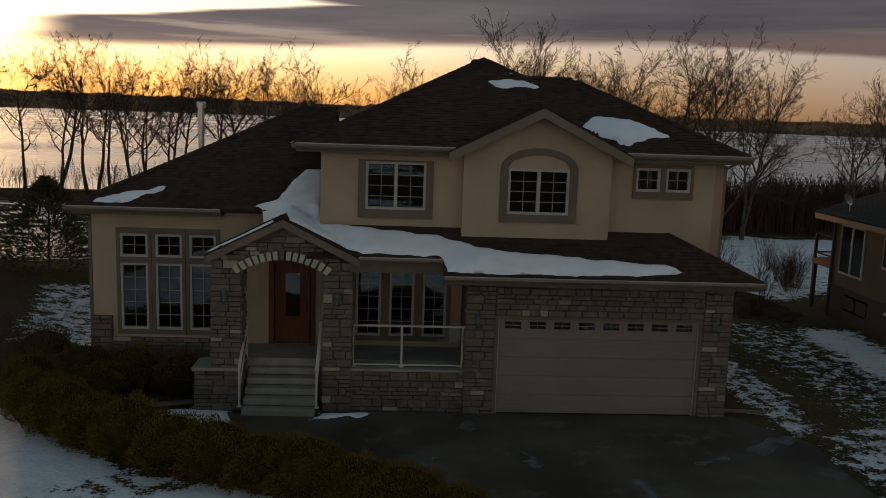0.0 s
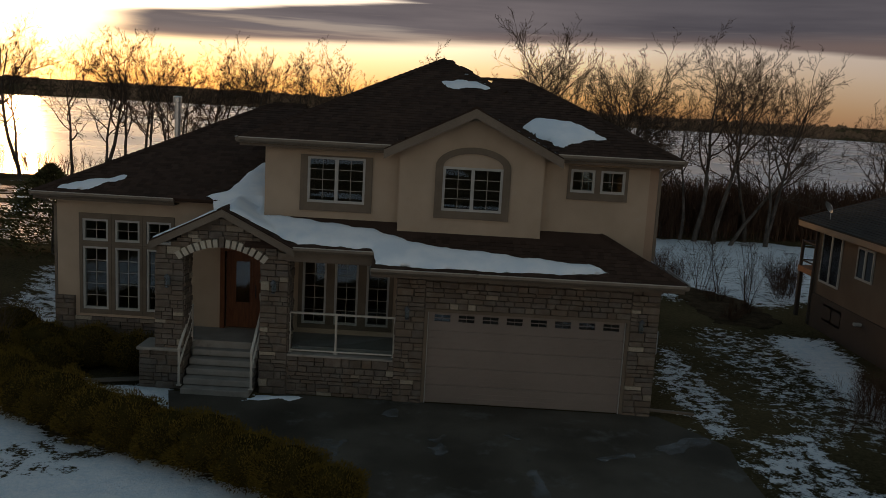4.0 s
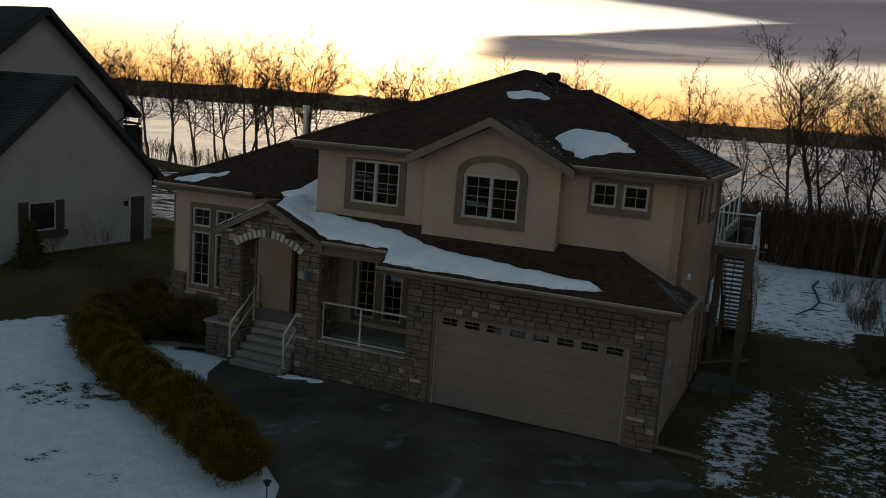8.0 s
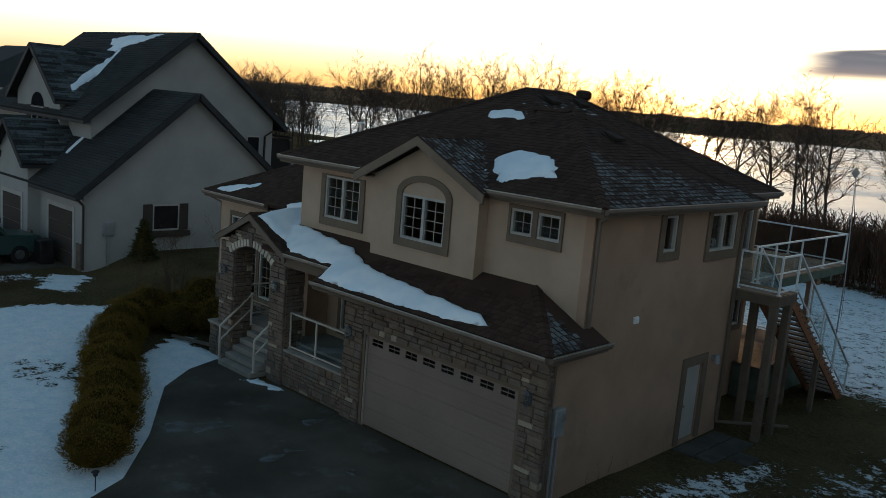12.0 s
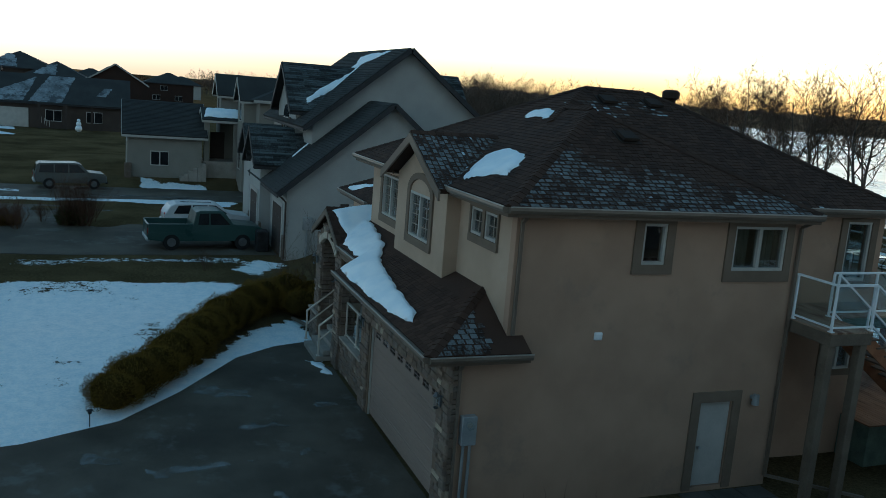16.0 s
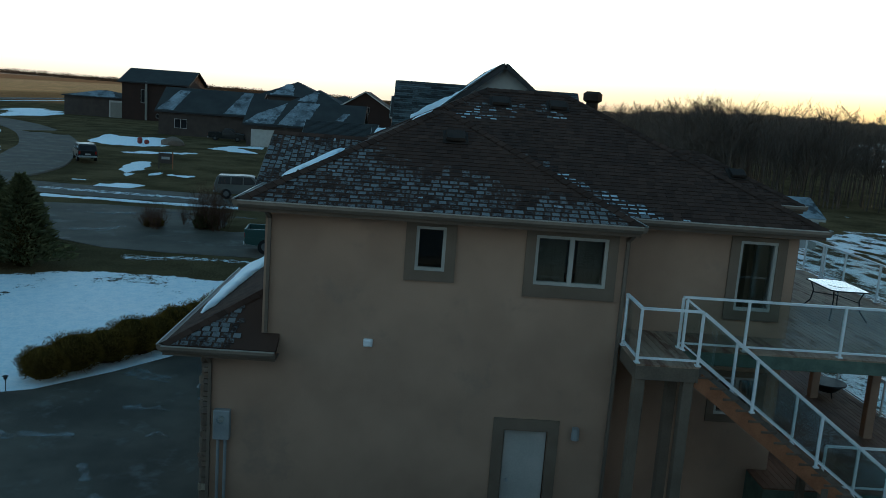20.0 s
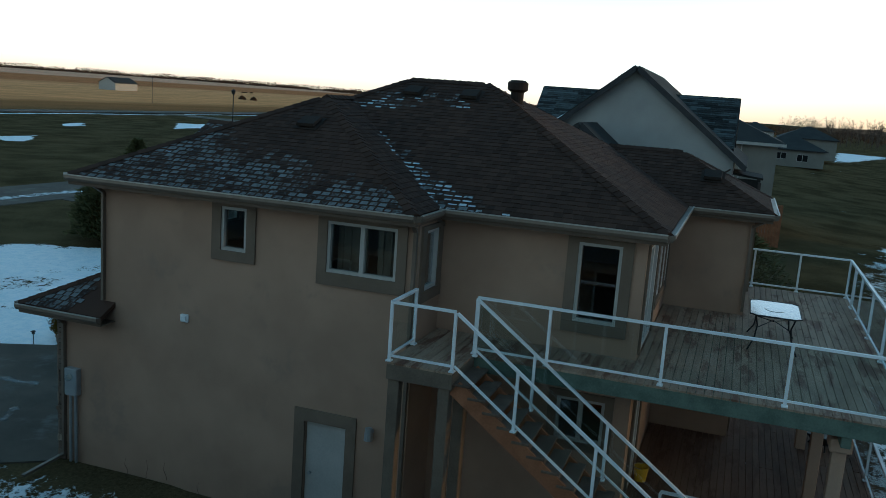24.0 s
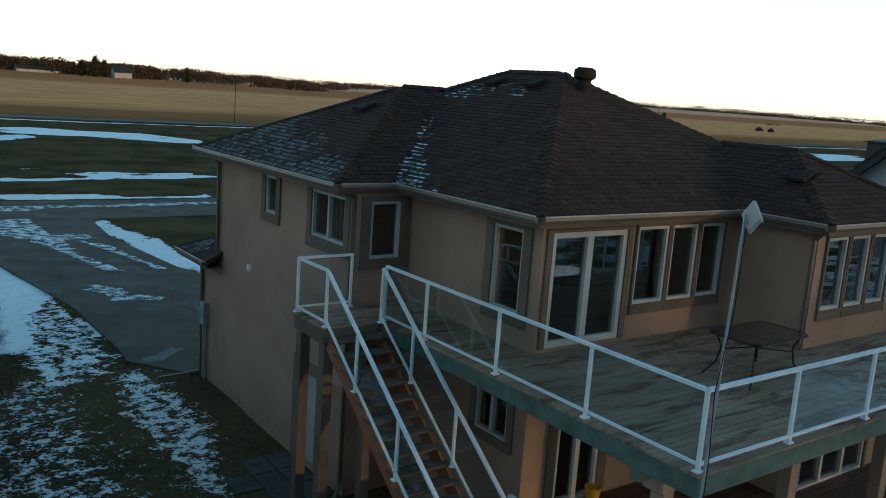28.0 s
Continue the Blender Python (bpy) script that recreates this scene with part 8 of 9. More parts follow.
for x0 in (-26.5, -24.4):
    Shape().box(x0, x0 + 0.5, 23.64, 23.7, 4.85, 6.45, 0, 0.01).done("shutter", DARKSIDE, nb)
arch_band(-25.2, 6.45, (0.02, 0.02), (0.72, 0.65), 23.65, 23.7).done("arched_window", DARKGLASS, nb)
# garage doors towards the court
for x0, x1, yw, zt in ((-20.4, -17.5, 22.26, 2.4), (-24.3, -21.7, 21.71, 2.5)):
    gn = cell_wall(Shape(), "x", yw, 0.05, x0, x1, 0.0, zt + 0.2, [(x0 + 0.2, x1 - 0.2, -0.01, zt)]).done("garage_door", WHITE, nb)
    for k in range(4):
        Shape().box(x0 + 0.21, x1 - 0.21, yw + 0.01, yw + 0.04, 0.02 + k * zt * 0.248, zt * 0.25 + k * zt * 0.248, 0, 0.01).done("door_panel", DARKSIDE, gn)
for x0, yw in ((-21.15, 21.7), (-24.85, 21.7), (-17.3, 22.24)):
    Shape().box(x0, x0 + 0.45, yw, yw + 0.1, -0.1, 1.15, 0, 0.02).done("stone_pier", STONE, nb)
tagged(Shape().box(-19.4, -18.6, 21.3, 21.9, 0.03, 1.05, 0, 0.05).done("refuse_bin", DARKMETAL), "black wheeled refuse bin beside a garage door", "bin")
tagged(Shape().box(-16.72, -16.55, 23.1, 23.55, 1.5, 2.1, 0, 0.02).bar((-16.62, 23.3, 1.5), (-16.62, 23.3, -0.1), 0.07, 0.07).done("electric_meter", GREYMETAL), "grey electric meter box with a conduit on the pale wall", "meter box")
panes_on(nb, "x", 33.8, 1, [(-22.6, -21.2, 4.2, 5.7, 2)])
panes_on(nb, "y", -20.2, 1, [(32.2, 33.0, 4.3, 5.7)])
s = Shape()
for a, b in (((-16.55, 22.0, 3.05), (-16.62, 22.25, 2.8)), ((-16.62, 22.25, 2.8), (-16.62, 22.25, 0.1))):
    s.bar(a, b, 0.09, 0.07)
tagged(s.done("downspout", DARKSIDE), "dark metal downspout on the pale wall", "downspout", "downspouts of the neighbours")
s = Shape()
for a, b in (((-20.0, 33.7, 6.0), (-20.12, 33.3, 5.7)), ((-20.12, 33.3, 5.7), (-20.12, 33.3, 3.9))):
    s.bar(a, b, 0.09, 0.07)
tagged(s.done("downspout", DARKSIDE), "dark metal downspout on the pale wall", "downspout", "downspouts of the neighbours")


def on_plane(face):
    c = [Vector(p) for p in face]
    nrm = (c[1] - c[0]).cross(c[2] - c[0]).normalized()
    return lambda x, y: c[0].z - (nrm.x * (x - c[0].x) + nrm.y * (y - c[0].y)) / nrm.z + 0.2


up2 = on_plane(f2[0])
snow_patch("roof_snow", [(-27.4, 28.3), (-25.6, 28.6), (-23.9, 28.6), (-22.3, 28.75), (-23.4, 28.2), (-24.8, 27.7), (-25.6, 26.9), (-26.3, 26.7), (-26.0, 27.7)], up2, 0.08, "patch of snow high on the grey roof", 0.12, 0.1, seed=11)
up3 = on_plane(f3[0])
snow_patch("roof_snow", [(-22.9, 24.3), (-22.5, 24.2), (-23.6, 26.0), (-24.7, 27.6), (-24.95, 27.5), (-23.9, 25.7)], lambda x, y: max(up2(x, y), up3(x, y)), 0.07, "strip of snow in a roof valley", 0.09, 0.06, seed=12)
up1 = on_plane(f1[0])
snow_patch("roof_snow", [(-21.0, 23.3), (-20.6, 23.2), (-20.9, 24.1), (-21.3, 24.5)], lambda x, y: up1(x, y), 0.05, "small strip of snow where two roofs meet", 0.09, 0.06, seed=13)

rn = thing("brown_house", "dark brown stucco bungalow with a low dark roof", "house", (22, 24, 0))
f7 = gable_block(rn, 16.85, 29, 10, 32.6, -0.2, 3.95, 0.32, "y", BROWNWALL, GREYROOF, 0.55, GUTTER)
courses(rn, f7[1:], GREYROOF)
panes_on(rn, "y", 16.85, -1, [(30.45, 32.05, 1.75, 3.6, 2), (28.1, 29.25, 2.4, 3.5, 2), (29.85, 31.4, 0.45, 1.05, 2), (22, 23.6, 2.0, 3.4, 2)])
Shape().box(16.8, 16.86, 10, 32.58, -0.2, 1.25).done("foundation", DARKSIDE, rn, "darker band along the foot of the wall")
Shape().bar((16.78, 32.5, 3.7), (16.78, 32.5, 0.0), 0.09, 0.08).done("downspout", DARKSIDE, rn)
bal = Shape().box(16.9, 20.0, 32.62, 34.3, 1.75, 1.98, 0, 0.02).done("balcony", REDWOOD, rn, "timber balcony on the lake side")
for x, y in ((16.98, 34.2), (16.98, 32.75), (18.4, 34.2), (19.9, 34.2)):
    Shape().box(x - 0.05, x + 0.05, y - 0.05, y + 0.05, 1.98, 3.0).done("post", DARKSIDE, bal)
for a_, b_ in (((16.98, 32.75), (16.98, 34.2)), ((16.98, 34.2), (19.9, 34.2))):
    for z in (2.2, 2.96):
        Shape().bar((*a_, z), (*b_, z), 0.05, 0.05).done("rail", DARKSIDE, bal)
for x in (17.0, 19.9):
    Shape().box(x - 0.07, x + 0.07, 34.1, 34.24, -0.4, 1.75).done("leg", DARKSIDE, bal)
s = Shape()
n_ = 14
for k in range(3):
    r_, d_ = 0.07 + 0.08 * k, 0.02 + 0.018 * k * k
    s.v += [(r_ * math.cos(6.2832 * i / n_), d_, r_ * math.sin(6.2832 * i / n_)) for i in range(n_)]
s.f = [(k * n_ + i, k * n_ + (i + 1) % n_, (k + 1) * n_ + (i + 1) % n_, (k + 1) * n_ + i) for k in range(2) for i in range(n_)] + [tuple(range(n_))]
s.m = [0] * len(s.f)
turn = pose(16.75, 31.6, 4.6, -25, 0, 95)
s.v = [tuple(turn @ Vector(p)) for p in s.v]
s.rod((16.8, 31.65, 4.0), (16.75, 31.62, 4.6), 0.02, 0.02, 6)
tagged(s.done("satellite_dish", GREYMETAL), "small grey satellite dish on the edge of a dark roof", "dish")
tagged(Shape().box(16.55, 16.85, 28.3, 28.45, 0.95, 1.05, 0, 0.02).done("wall_vent", WHITE), "white vent hood on the brown wall", "vent")


def hip_house(label, x0, x1, y0, y1, ze, slope, mat, roof_mat, wins=(), name="house_far", over=0.5, z0=-0.2, snow=()):
    h = thing(name, label, "house", ((x0 + x1) / 2, (y0 + y1) / 2, 0), "houses of the street")
    s = Shape().box(x0, x1, y0, y1, z0, ze)
    s.done("wall", mat, h)
    a, b, c, d = x0 - over, x1 + over, y0 - over, y1 + over
    hw = min(b - a, d - c) / 2
    zr = ze + hw * slope
    if b - a > d - c:
        r0, r1 = (a + hw, (c + d) / 2, zr), (b - hw, (c + d) / 2, zr)
        fs = [[(a, c, ze), (b, c, ze), r1, r0], [(b, c, ze), (b, d, ze), r1], [(b, d, ze), (a, d, ze), r0, r1], [(a, d, ze), (a, c, ze), r0]]
    else:
        r0, r1 = ((a + b) / 2, c + hw, zr), ((a + b) / 2, d - hw, zr)
        fs = [[(a, c, ze), (b, c, ze), r0], [(b, c, ze), (b, d, ze), r1, r0], [(b, d, ze), (a, d, ze), r1], [(a, d, ze), (a, c, ze), r0, r1]]
    for f in fs:
        Shape().plate(f, 0.15).done("roof", roof_mat, h)
    for p, q_ in zip([(a, c), (b, c), (b, d), (a, d)], [(b, c), (b, d), (a, d), (a, c)]):
        Shape().bar((*p, ze - 0.1), (*q_, ze - 0.1), 0.08, 0.2).done("fascia", FASCIA, h)
    for axis, line, out, items in wins:
        panes_on(h, axis, line, out, items)
    for f, poly in snow:
        fn = on_plane(fs[f])
        snow_patch("roof_snow", poly, lambda x, y: fn(x, y) - 0.2 + 0.02, 0.07, "thin sheet of snow on a street roof", 0.4, 0.6, FROSTFILM, seed=x0)
    return h


# the house with the garage across the court
hg = thing("house_garage", "beige garage wing with a grey gable roof", "house", (-48.7, 18, 0.6), "houses of the street")
fg = gable_block(hg, -53.0, -44.4, 15.6, 20.9, 0.0, 3.8, 0.5, "y", BEIGE, GREYROOF, 0.4, WHITE)
courses(hg, fg, GREYROOF, 0.2)
panes_on(hg, "y", -44.4, 1, [(17.2, 18.5, 1.45, 2.55, 2)])
for x0 in (-51.9, -48.5):
    gd = cell_wall(Shape(), "x", 15.55, 0.06, x0, x0 + 3.0, 0.5, 3.1, [(x0 + 0.15, x0 + 2.85, 0.49, 2.95)]).done("garage_door", WHITE, hg)
    Shape().box(x0 + 0.16, x0 + 2.84, 15.56, 15.6, 0.5, 2.94).done("door_panel", BEIGE, gd)
Shape().box(-44.42, -44.0, 15.4, 15.9, 0.3, 1.6, 0, 0.02).done("stone_pier", STONE, hg)
ht = thing("tall_house", "two-storey beige house with twin front gables", "house", (-46, 28, 0.6), "houses of the street")
Shape().box(-52.0, -39.6, 24.4, 36.3, 0, 6.9).done("wall", BEIGE, ht)
for f in ([(-52.5, 23.9, 6.9), (-39.1, 23.9, 6.9), (-43.0, 30.3, 9.7), (-48.6, 30.3, 9.7)], [(-39.1, 23.9, 6.9), (-39.1, 36.8, 6.9), (-43.0, 30.3, 9.7)], [(-39.1, 36.8, 6.9), (-52.5, 36.8, 6.9), (-48.6, 30.3, 9.7), (-43.0, 30.3, 9.7)], [(-52.5, 36.8, 6.9), (-52.5, 23.9, 6.9), (-48.6, 30.3, 9.7)]):
    Shape().plate(f, 0.15).done("roof", GREYROOF, ht)
Shape().bar((-39.1, 23.9, 6.8), (-39.1, 36.8, 6.8), 0.08, 0.2).done("fascia", WHITE, ht)
gable_block(ht, -44.4, -41.2, 23.5, 28.0, 0, 6.95, 0.85, "y", BEIGE, GREYROOF, 0.35, WHITE)
gable_block(ht, -51.0, -47.8, 22.6, 28.0, 0, 7.1, 0.85, "y", BEIGE, GREYROOF, 0.35, WHITE)
panes_on(ht, "x", 23.5, -1, [(-43.4, -42.2, 5.2, 6.7), (-43.4, -42.2, 1.6, 3.0)])
panes_on(ht, "x", 22.6, -1, [(-50.0, -48.9, 5.2, 6.7)])
panes_on(ht, "x", 24.4, -1, [(-46.6, -45.7, 0.9, 3.0)])
he = thing("entrance_porch", "tall beige entrance porch with a snowy roof", "porch", (-46.5, 22, 0.6), "houses of the street")
fp = gable_block(he, -47.6, -45.0, 21.3, 23.6, 5.0, 5.15, 0.5, "y", BEIGE, GREYROOF, 0.4, WHITE)
for y0 in (21.1, 23.3):
    Shape().box(-45.3, -44.9, y0, y0 + 0.4, 0.4, 5.05, 0, 0.02).done("column", BEIGE, he)
Shape().box(-47.6, -44.8, 21.0, 23.8, 0.3, 1.9).done("floor", CONCRETE, he)
Shape().box(-47.55, -47.45, 21.8, 22.9, 1.9, 4.0).done("entrance_door", DARKSIDE, he)
for k in range(6):
    Shape().box(-44.9, -43.7, 20.9 - 0.32 * k, 21.2 - 0.32 * k, 0.2, 1.75 - 0.2 * k).done("step", CONCRETE, he)
snow_patch("roof_snow", [(-44.8, 21.1), (-44.8, 23.7), (-46.1, 23.7), (-46.1, 21.3)], on_plane(fp[0]), 0.1, "thick snow on the porch roof", 0.15, 0.08, seed=21)
hp = thing("bungalow", "dark bungalow with a long frosted porch roof", "house", (-108, 8, 0), "houses of the street")
fh = gable_block(hp, -114, -102, -0.5, 16, -0.2, 3.4, 0.55, "y", DARKSIDE, GREYROOF, 0.5)
panes_on(hp, "y", -102, 1, [(6, 8, 0.9, 2.4, 2), (11, 13, 0.9, 2.4, 2)])
on_ = on_plane(fh[0])
for k, poly in enumerate(([(-101.6, -0.8), (-101.6, 3.4), (-107.2, 4.6), (-104.0, 0.6)], [(-101.6, 4.0), (-101.6, 8.0), (-107.6, 9.4), (-107.6, 6.2)], [(-103.5, 12.2), (-103.5, 13.4), (-105.5, 14.2), (-105.5, 13.2)])):
    snow_patch("roof_snow", poly, on_, 0.02, "thin sheet of frost on a street roof", 0.25, 0.1, FROSTFILM, seed=60 + k)
gd = cell_wall(Shape(), "y", -101.9, -0.1, 0.2, 4.0, 0, 2.5, [(0.4, 1.9, -0.01, 2.3), (2.3, 3.8, -0.01, 2.3)]).done("garage_door", WHITE, hp)
for y0 in (0.4, 2.3):
    Shape().box(-101.96, -101.9, y0, y0 + 1.5, 0.0, 2.3).done("door_panel", WHITE, gd)
for y0 in (5.2, 8.4, 11.6):
    Shape().box(-100.6, -100.3, y0, y0 + 0.3, 0, 3.2).done("column", DARKSIDE, hp)
for k in range(5):
    Shape().bar((-100.4, 5.4 + 0.3 * k, 0.9 - 0.16 * k), (-100.4, 5.4 + 0.3 * k, 1.7 - 0.16 * k), 0.06, 0.06).done("baluster", WHITE, hp)
hl_ = thing("long_house", "long dark house with frost on its roof", "house", (-120, -9, 0), "houses of the street")
fl = gable_block(hl_, -126, -114.5, -17, -1.6, -0.2, 4.0, 0.6, "y", DARKSIDE, GREYROOF, 0.5)
panes_on(hl_, "y", -114.5, 1, [(-14.5, -12.5, 1.2, 2.7, 2)])
on_ = on_plane(fl[0])
for k, poly in enumerate(([(-114.2, -17.2), (-114.2, -14.6), (-119.4, -13.2), (-119.4, -15.0)], [(-114.2, -6.6), (-114.2, -3.0), (-119.9, -3.0), (-119.9, -4.6)])):
    snow_patch("roof_snow", poly, on_, 0.02, "thin sheet of frost on a street roof", 0.25, 0.1, FROSTFILM, seed=70 + k)
h5 = thing("red_house", "tall dark red-brown house with a shallow dark roof", "house", (-168, -29, 0), "houses of the street")
gable_block(h5, -176, -161, -38.8, -25.2, -0.2, 8.0, 0.36, "y", RUST, GREYROOF, 0.7)
panes_on(h5, "y", -161, 1, [(-31.6, -29.6, 0.6, 1.5, 2), (-34.8, -34.0, 3.6, 6.4)])
Shape().box(-160.9, -160.5, -33.8, -33.4, 0, 8.1).done("column", BEIGE, h5)
ha = hip_house("low dark annex with a frosted roof", -176, -162.5, -51.5, -38.5, 4.2, 0.2, DARKSIDE, GREYROOF, [], snow=[(1, [(-162.2, -50.5), (-162.2, -40.5), (-168, -43.5), (-168, -46.5)])])
gd = cell_wall(Shape(), "y", -162.4, -0.1, -42.0, -38.7, 0, 3.6, [(-41.7, -39.0, -0.01, 3.2)]).done("garage_door", WHITE, ha)
Shape().box(-162.46, -162.4, -41.7, -39.0, 0.0, 3.2).done("door_panel", BEIGE, gd)
for x, y, e, lab, mt_ in ((-210, 2, 5.2, "distant two-storey house with a dark roof", DARKSIDE), (-232, 22, 5.6, "distant rust-red house with a dark roof", RUST), (-205, 42, 4.8, "distant beige house among trees", BEIGE), (-262, -8, 5.0, "distant dark house near the fields", DARKSIDE), (-160, 36, 3.2, "distant low beige house", BEIGE), (-300, 30, 4.8, "distant grey house with a pale wall", PALE)):
    hip_house(lab, x - 12, x, y, y + 13, e, 0.45, mt_, GREYROOF, [("y", x, 1, [(y + 2, y + 4, 0.9, 2.3, 2), (y + 8, y + 10, 0.9, 2.3, 2), (y + 4, y + 6, e - 2.0, e - 0.7, 2)])])
hip_house("tall dark house with a long roof behind the street", -184, -170, -11, 3, 7.2, 0.45, DARKSIDE, GREYROOF, [("y", -170, 1, [(-8, -6, 4.6, 5.9, 2), (-2, 0, 4.6, 5.9, 2)])], snow=[(1, [(-169.8, -9), (-169.8, -4), (-175, -5), (-175, -6)])])
hip_house("dark two-storey house behind the bungalow", -150, -138, 0.5, 9.5, 6.4, 0.5, DARKSIDE, GREYROOF, [("y", -138, 1, [(2, 3.6, 4.0, 5.3, 2), (6, 7.6, 4.0, 5.3, 2)])], snow=[(1, [(-137.8, 1.5), (-137.8, 5.0), (-141, 5), (-141, 4)])])
hc = thing("gabled_house", "rust-brown house with a pale-trimmed gable behind the bungalow", "house", (-140, 14, 0), "houses of the street")
fc = gable_block(hc, -148, -134, 9.6, 19.4, -0.2, 6.1, 0.62, "x", RUST, GREYROOF, 0.5, WHITE)
panes_on(hc, "y", -134, 1, [(13.5, 15.3, 5.2, 6.5, 2), (11, 12.4, 2.0, 3.2, 2)])
snow_patch("roof_snow", [(-134.2, 9.6), (-140.5, 9.6), (-140.5, 13.6), (-134.2, 13.4)], on_plane(fc[0]), 0.03, "thin sheet of frost on a street roof", 0.25, 0.2, FROSTFILM, seed=81)
panes_on(ht, "y", -39.6, 1, [(33.5, 35.3, 3.1, 4.2, 2), (32.4, 33.2, 4.4, 5.0)])
Shape().bar((-39.5, 34.0, 6.8), (-39.5, 34.0, 0.3), 0.1, 0.08).done("downspout", WHITE, ht)
shed = thing("garden_shed", "low grey shed with a frosted gable roof", "shed", (-46, 53, -0.8))
fs_ = gable_block(shed, -49.0, -43.2, 49.4, 57.5, -1.2, 1.3, 0.42, "y", PALE, FROSTFILM, 0.35, WHITE)
courses(shed, fs_[:1], FROSTFILM, 0.2)
panes_on(shed, "y", -43.2, 1, [(51.7, 53.2, 0.2, 0.85, 2)], DARKMETAL)
fence = thing("timber_fence", "weathered brown timber fence round a terrace", "fence", (-38.5, 35.2, 0))
for k in range(20):
    Shape().box(-38.52, -38.48, 33.3 + 0.19 * k, 33.475 + 0.19 * k, 0.0, 2.9 + 0.02 * (k % 3)).done("board", REDWOOD, fence)
for y0 in (33.3, 35.1, 37.0):
    Shape().box(-38.62, -38.52, y0, y0 + 0.1, -0.2, 2.8).done("post", REDWOOD, fence)
CANVAS = material("dark_canvas", (0.014, 0.013, 0.012), (0.03, 0.027, 0.024), 1.2, 30, 0.85, 0.2, 0.004)
aw = thing("covered_porch", "dark covered porch with a canvas screen behind a pale house", "porch", (-21.5, 34.6, 0))
Shape().plate([(-20.45, 33.82, 5.6), (-20.45, 35.1, 5.6), (-20.2, 35.1, 3.6), (-20.2, 33.82, 3.6)], -0.08).done("screen", CANVAS, aw)
Shape().plate([(-24.0, 33.82, 5.75), (-20.4, 33.82, 5.75), (-20.4, 35.2, 5.6), (-24.0, 35.2, 5.6)], -0.1).done("roof", CANVAS, aw)
for x in (-23.9, -20.32):
    Shape().box(x - 0.07, x + 0.07, 35.0, 35.14, -0.3, 5.5, 0, 0.01).done("post", DARKSIDE, aw)
for k in range(9):
    Shape().box(-24.0, -20.2, 33.83 + 0.15 * k, 33.97 + 0.15 * k, 2.3, 2.34).done("board", DARKSIDE, aw)
for z in (2.0, 2.9, 3.2):
    Shape().box(-24.0, -20.2, 35.08, 35.13, z, z + 0.12).done("rail", DARKSIDE, aw)
for k in range(10):
    Shape().box(-20.26, -20.22, 33.85, 35.05, 0.02 + 0.225 * k, 0.22 + 0.225 * k).done("slat", DARKSIDE, aw)
fb = thing("farm_building", "small white farm building in the fields", "barn", (-330, -262, 0))
gable_block(fb, -338, -322, -268, -258, -0.2, 4.0, 0.5, "x", WHITE, GREYROOF, 0.3)

fb = thing("farmhouse", "far white farmhouse among trees beyond the fields", "house", (-128, -486, 0))
gable_block(fb, -134, -124, -492, -483, -0.5, 6.0, 0.7, "x", WHITE, GREYROOF, 0.4)
fb = thing("long_barn", "far low pale barn beyond the fields", "barn", (-86, -500, 0))
gable_block(fb, -98, -74, -505, -496, -0.5, 4.4, 0.4, "x", WHITE, GREYROOF, 0.4)
for k, (x, y, wd, ht_) in enumerate(((-112, -478, 4.4, 13.0), (-118, -482, 3.8, 10.5), (-106, -484, 3.6, 9.5), (-166, -480, 2.6, 9.5), (-60, -482, 3.0, 8.0))):
    evergreen("far_conifer", (x, y, land(x, y)), wd, ht_, 160 + k, NEEDLE, "tall dark conifer on a far farmstead", "tree", "far conifers", 900, True, 0.6)

# ---- vehicles ----
DULLRIM = material("dull_wheel_rim", (0.08, 0.085, 0.088), (0.14, 0.145, 0.15), 3, 40, 0.5, 0.1, 0.002, metal=0.4)


def body_shape(profile, half, taper=0.12, belt=0.9):
    """A car's body from its side outline (x along, z up): rounded over its width, with the cabin drawn in."""
    s = Shape()
    ws = [(-1.0, 0.0), (-0.96, 0.5), (-0.6, 1.0), (0.6, 1.0), (0.96, 0.5), (1.0, 0.0)]
    n_ = len(profile)
    rings = []
    cz = 0.75
    for wv, full in ((-1.0, 0), (-0.93, 1), (0.93, 1), (1.0, 0)):
        ring = []
        for x, z in profile:
            inn = taper * max(0.0, z - belt) / 0.7
            zz = cz + (z - cz) * (1.0 if full else 0.94)
            ring.append((x * (1.0 if full else 0.985), wv * (half - inn), zz))
        rings.append(ring)
    for ring in rings:
        s.v += ring
    for k in range(3):
        for i in range(n_):
            s.f.append((k * n_ + i, k * n_ + (i + 1) % n_, (k + 1) * n_ + (i + 1) % n_, (k + 1) * n_ + i))
    s.f += [tuple(range(n_ - 1, -1, -1)), tuple(range(3 * n_, 4 * n_))]
    s.m = [0] * len(s.f)
    return s


TYRE = material("black_tyre", (0.012, 0.012, 0.013), (0.022, 0.022, 0.023), 5, 40, 0.85, 0.2, 0.004)


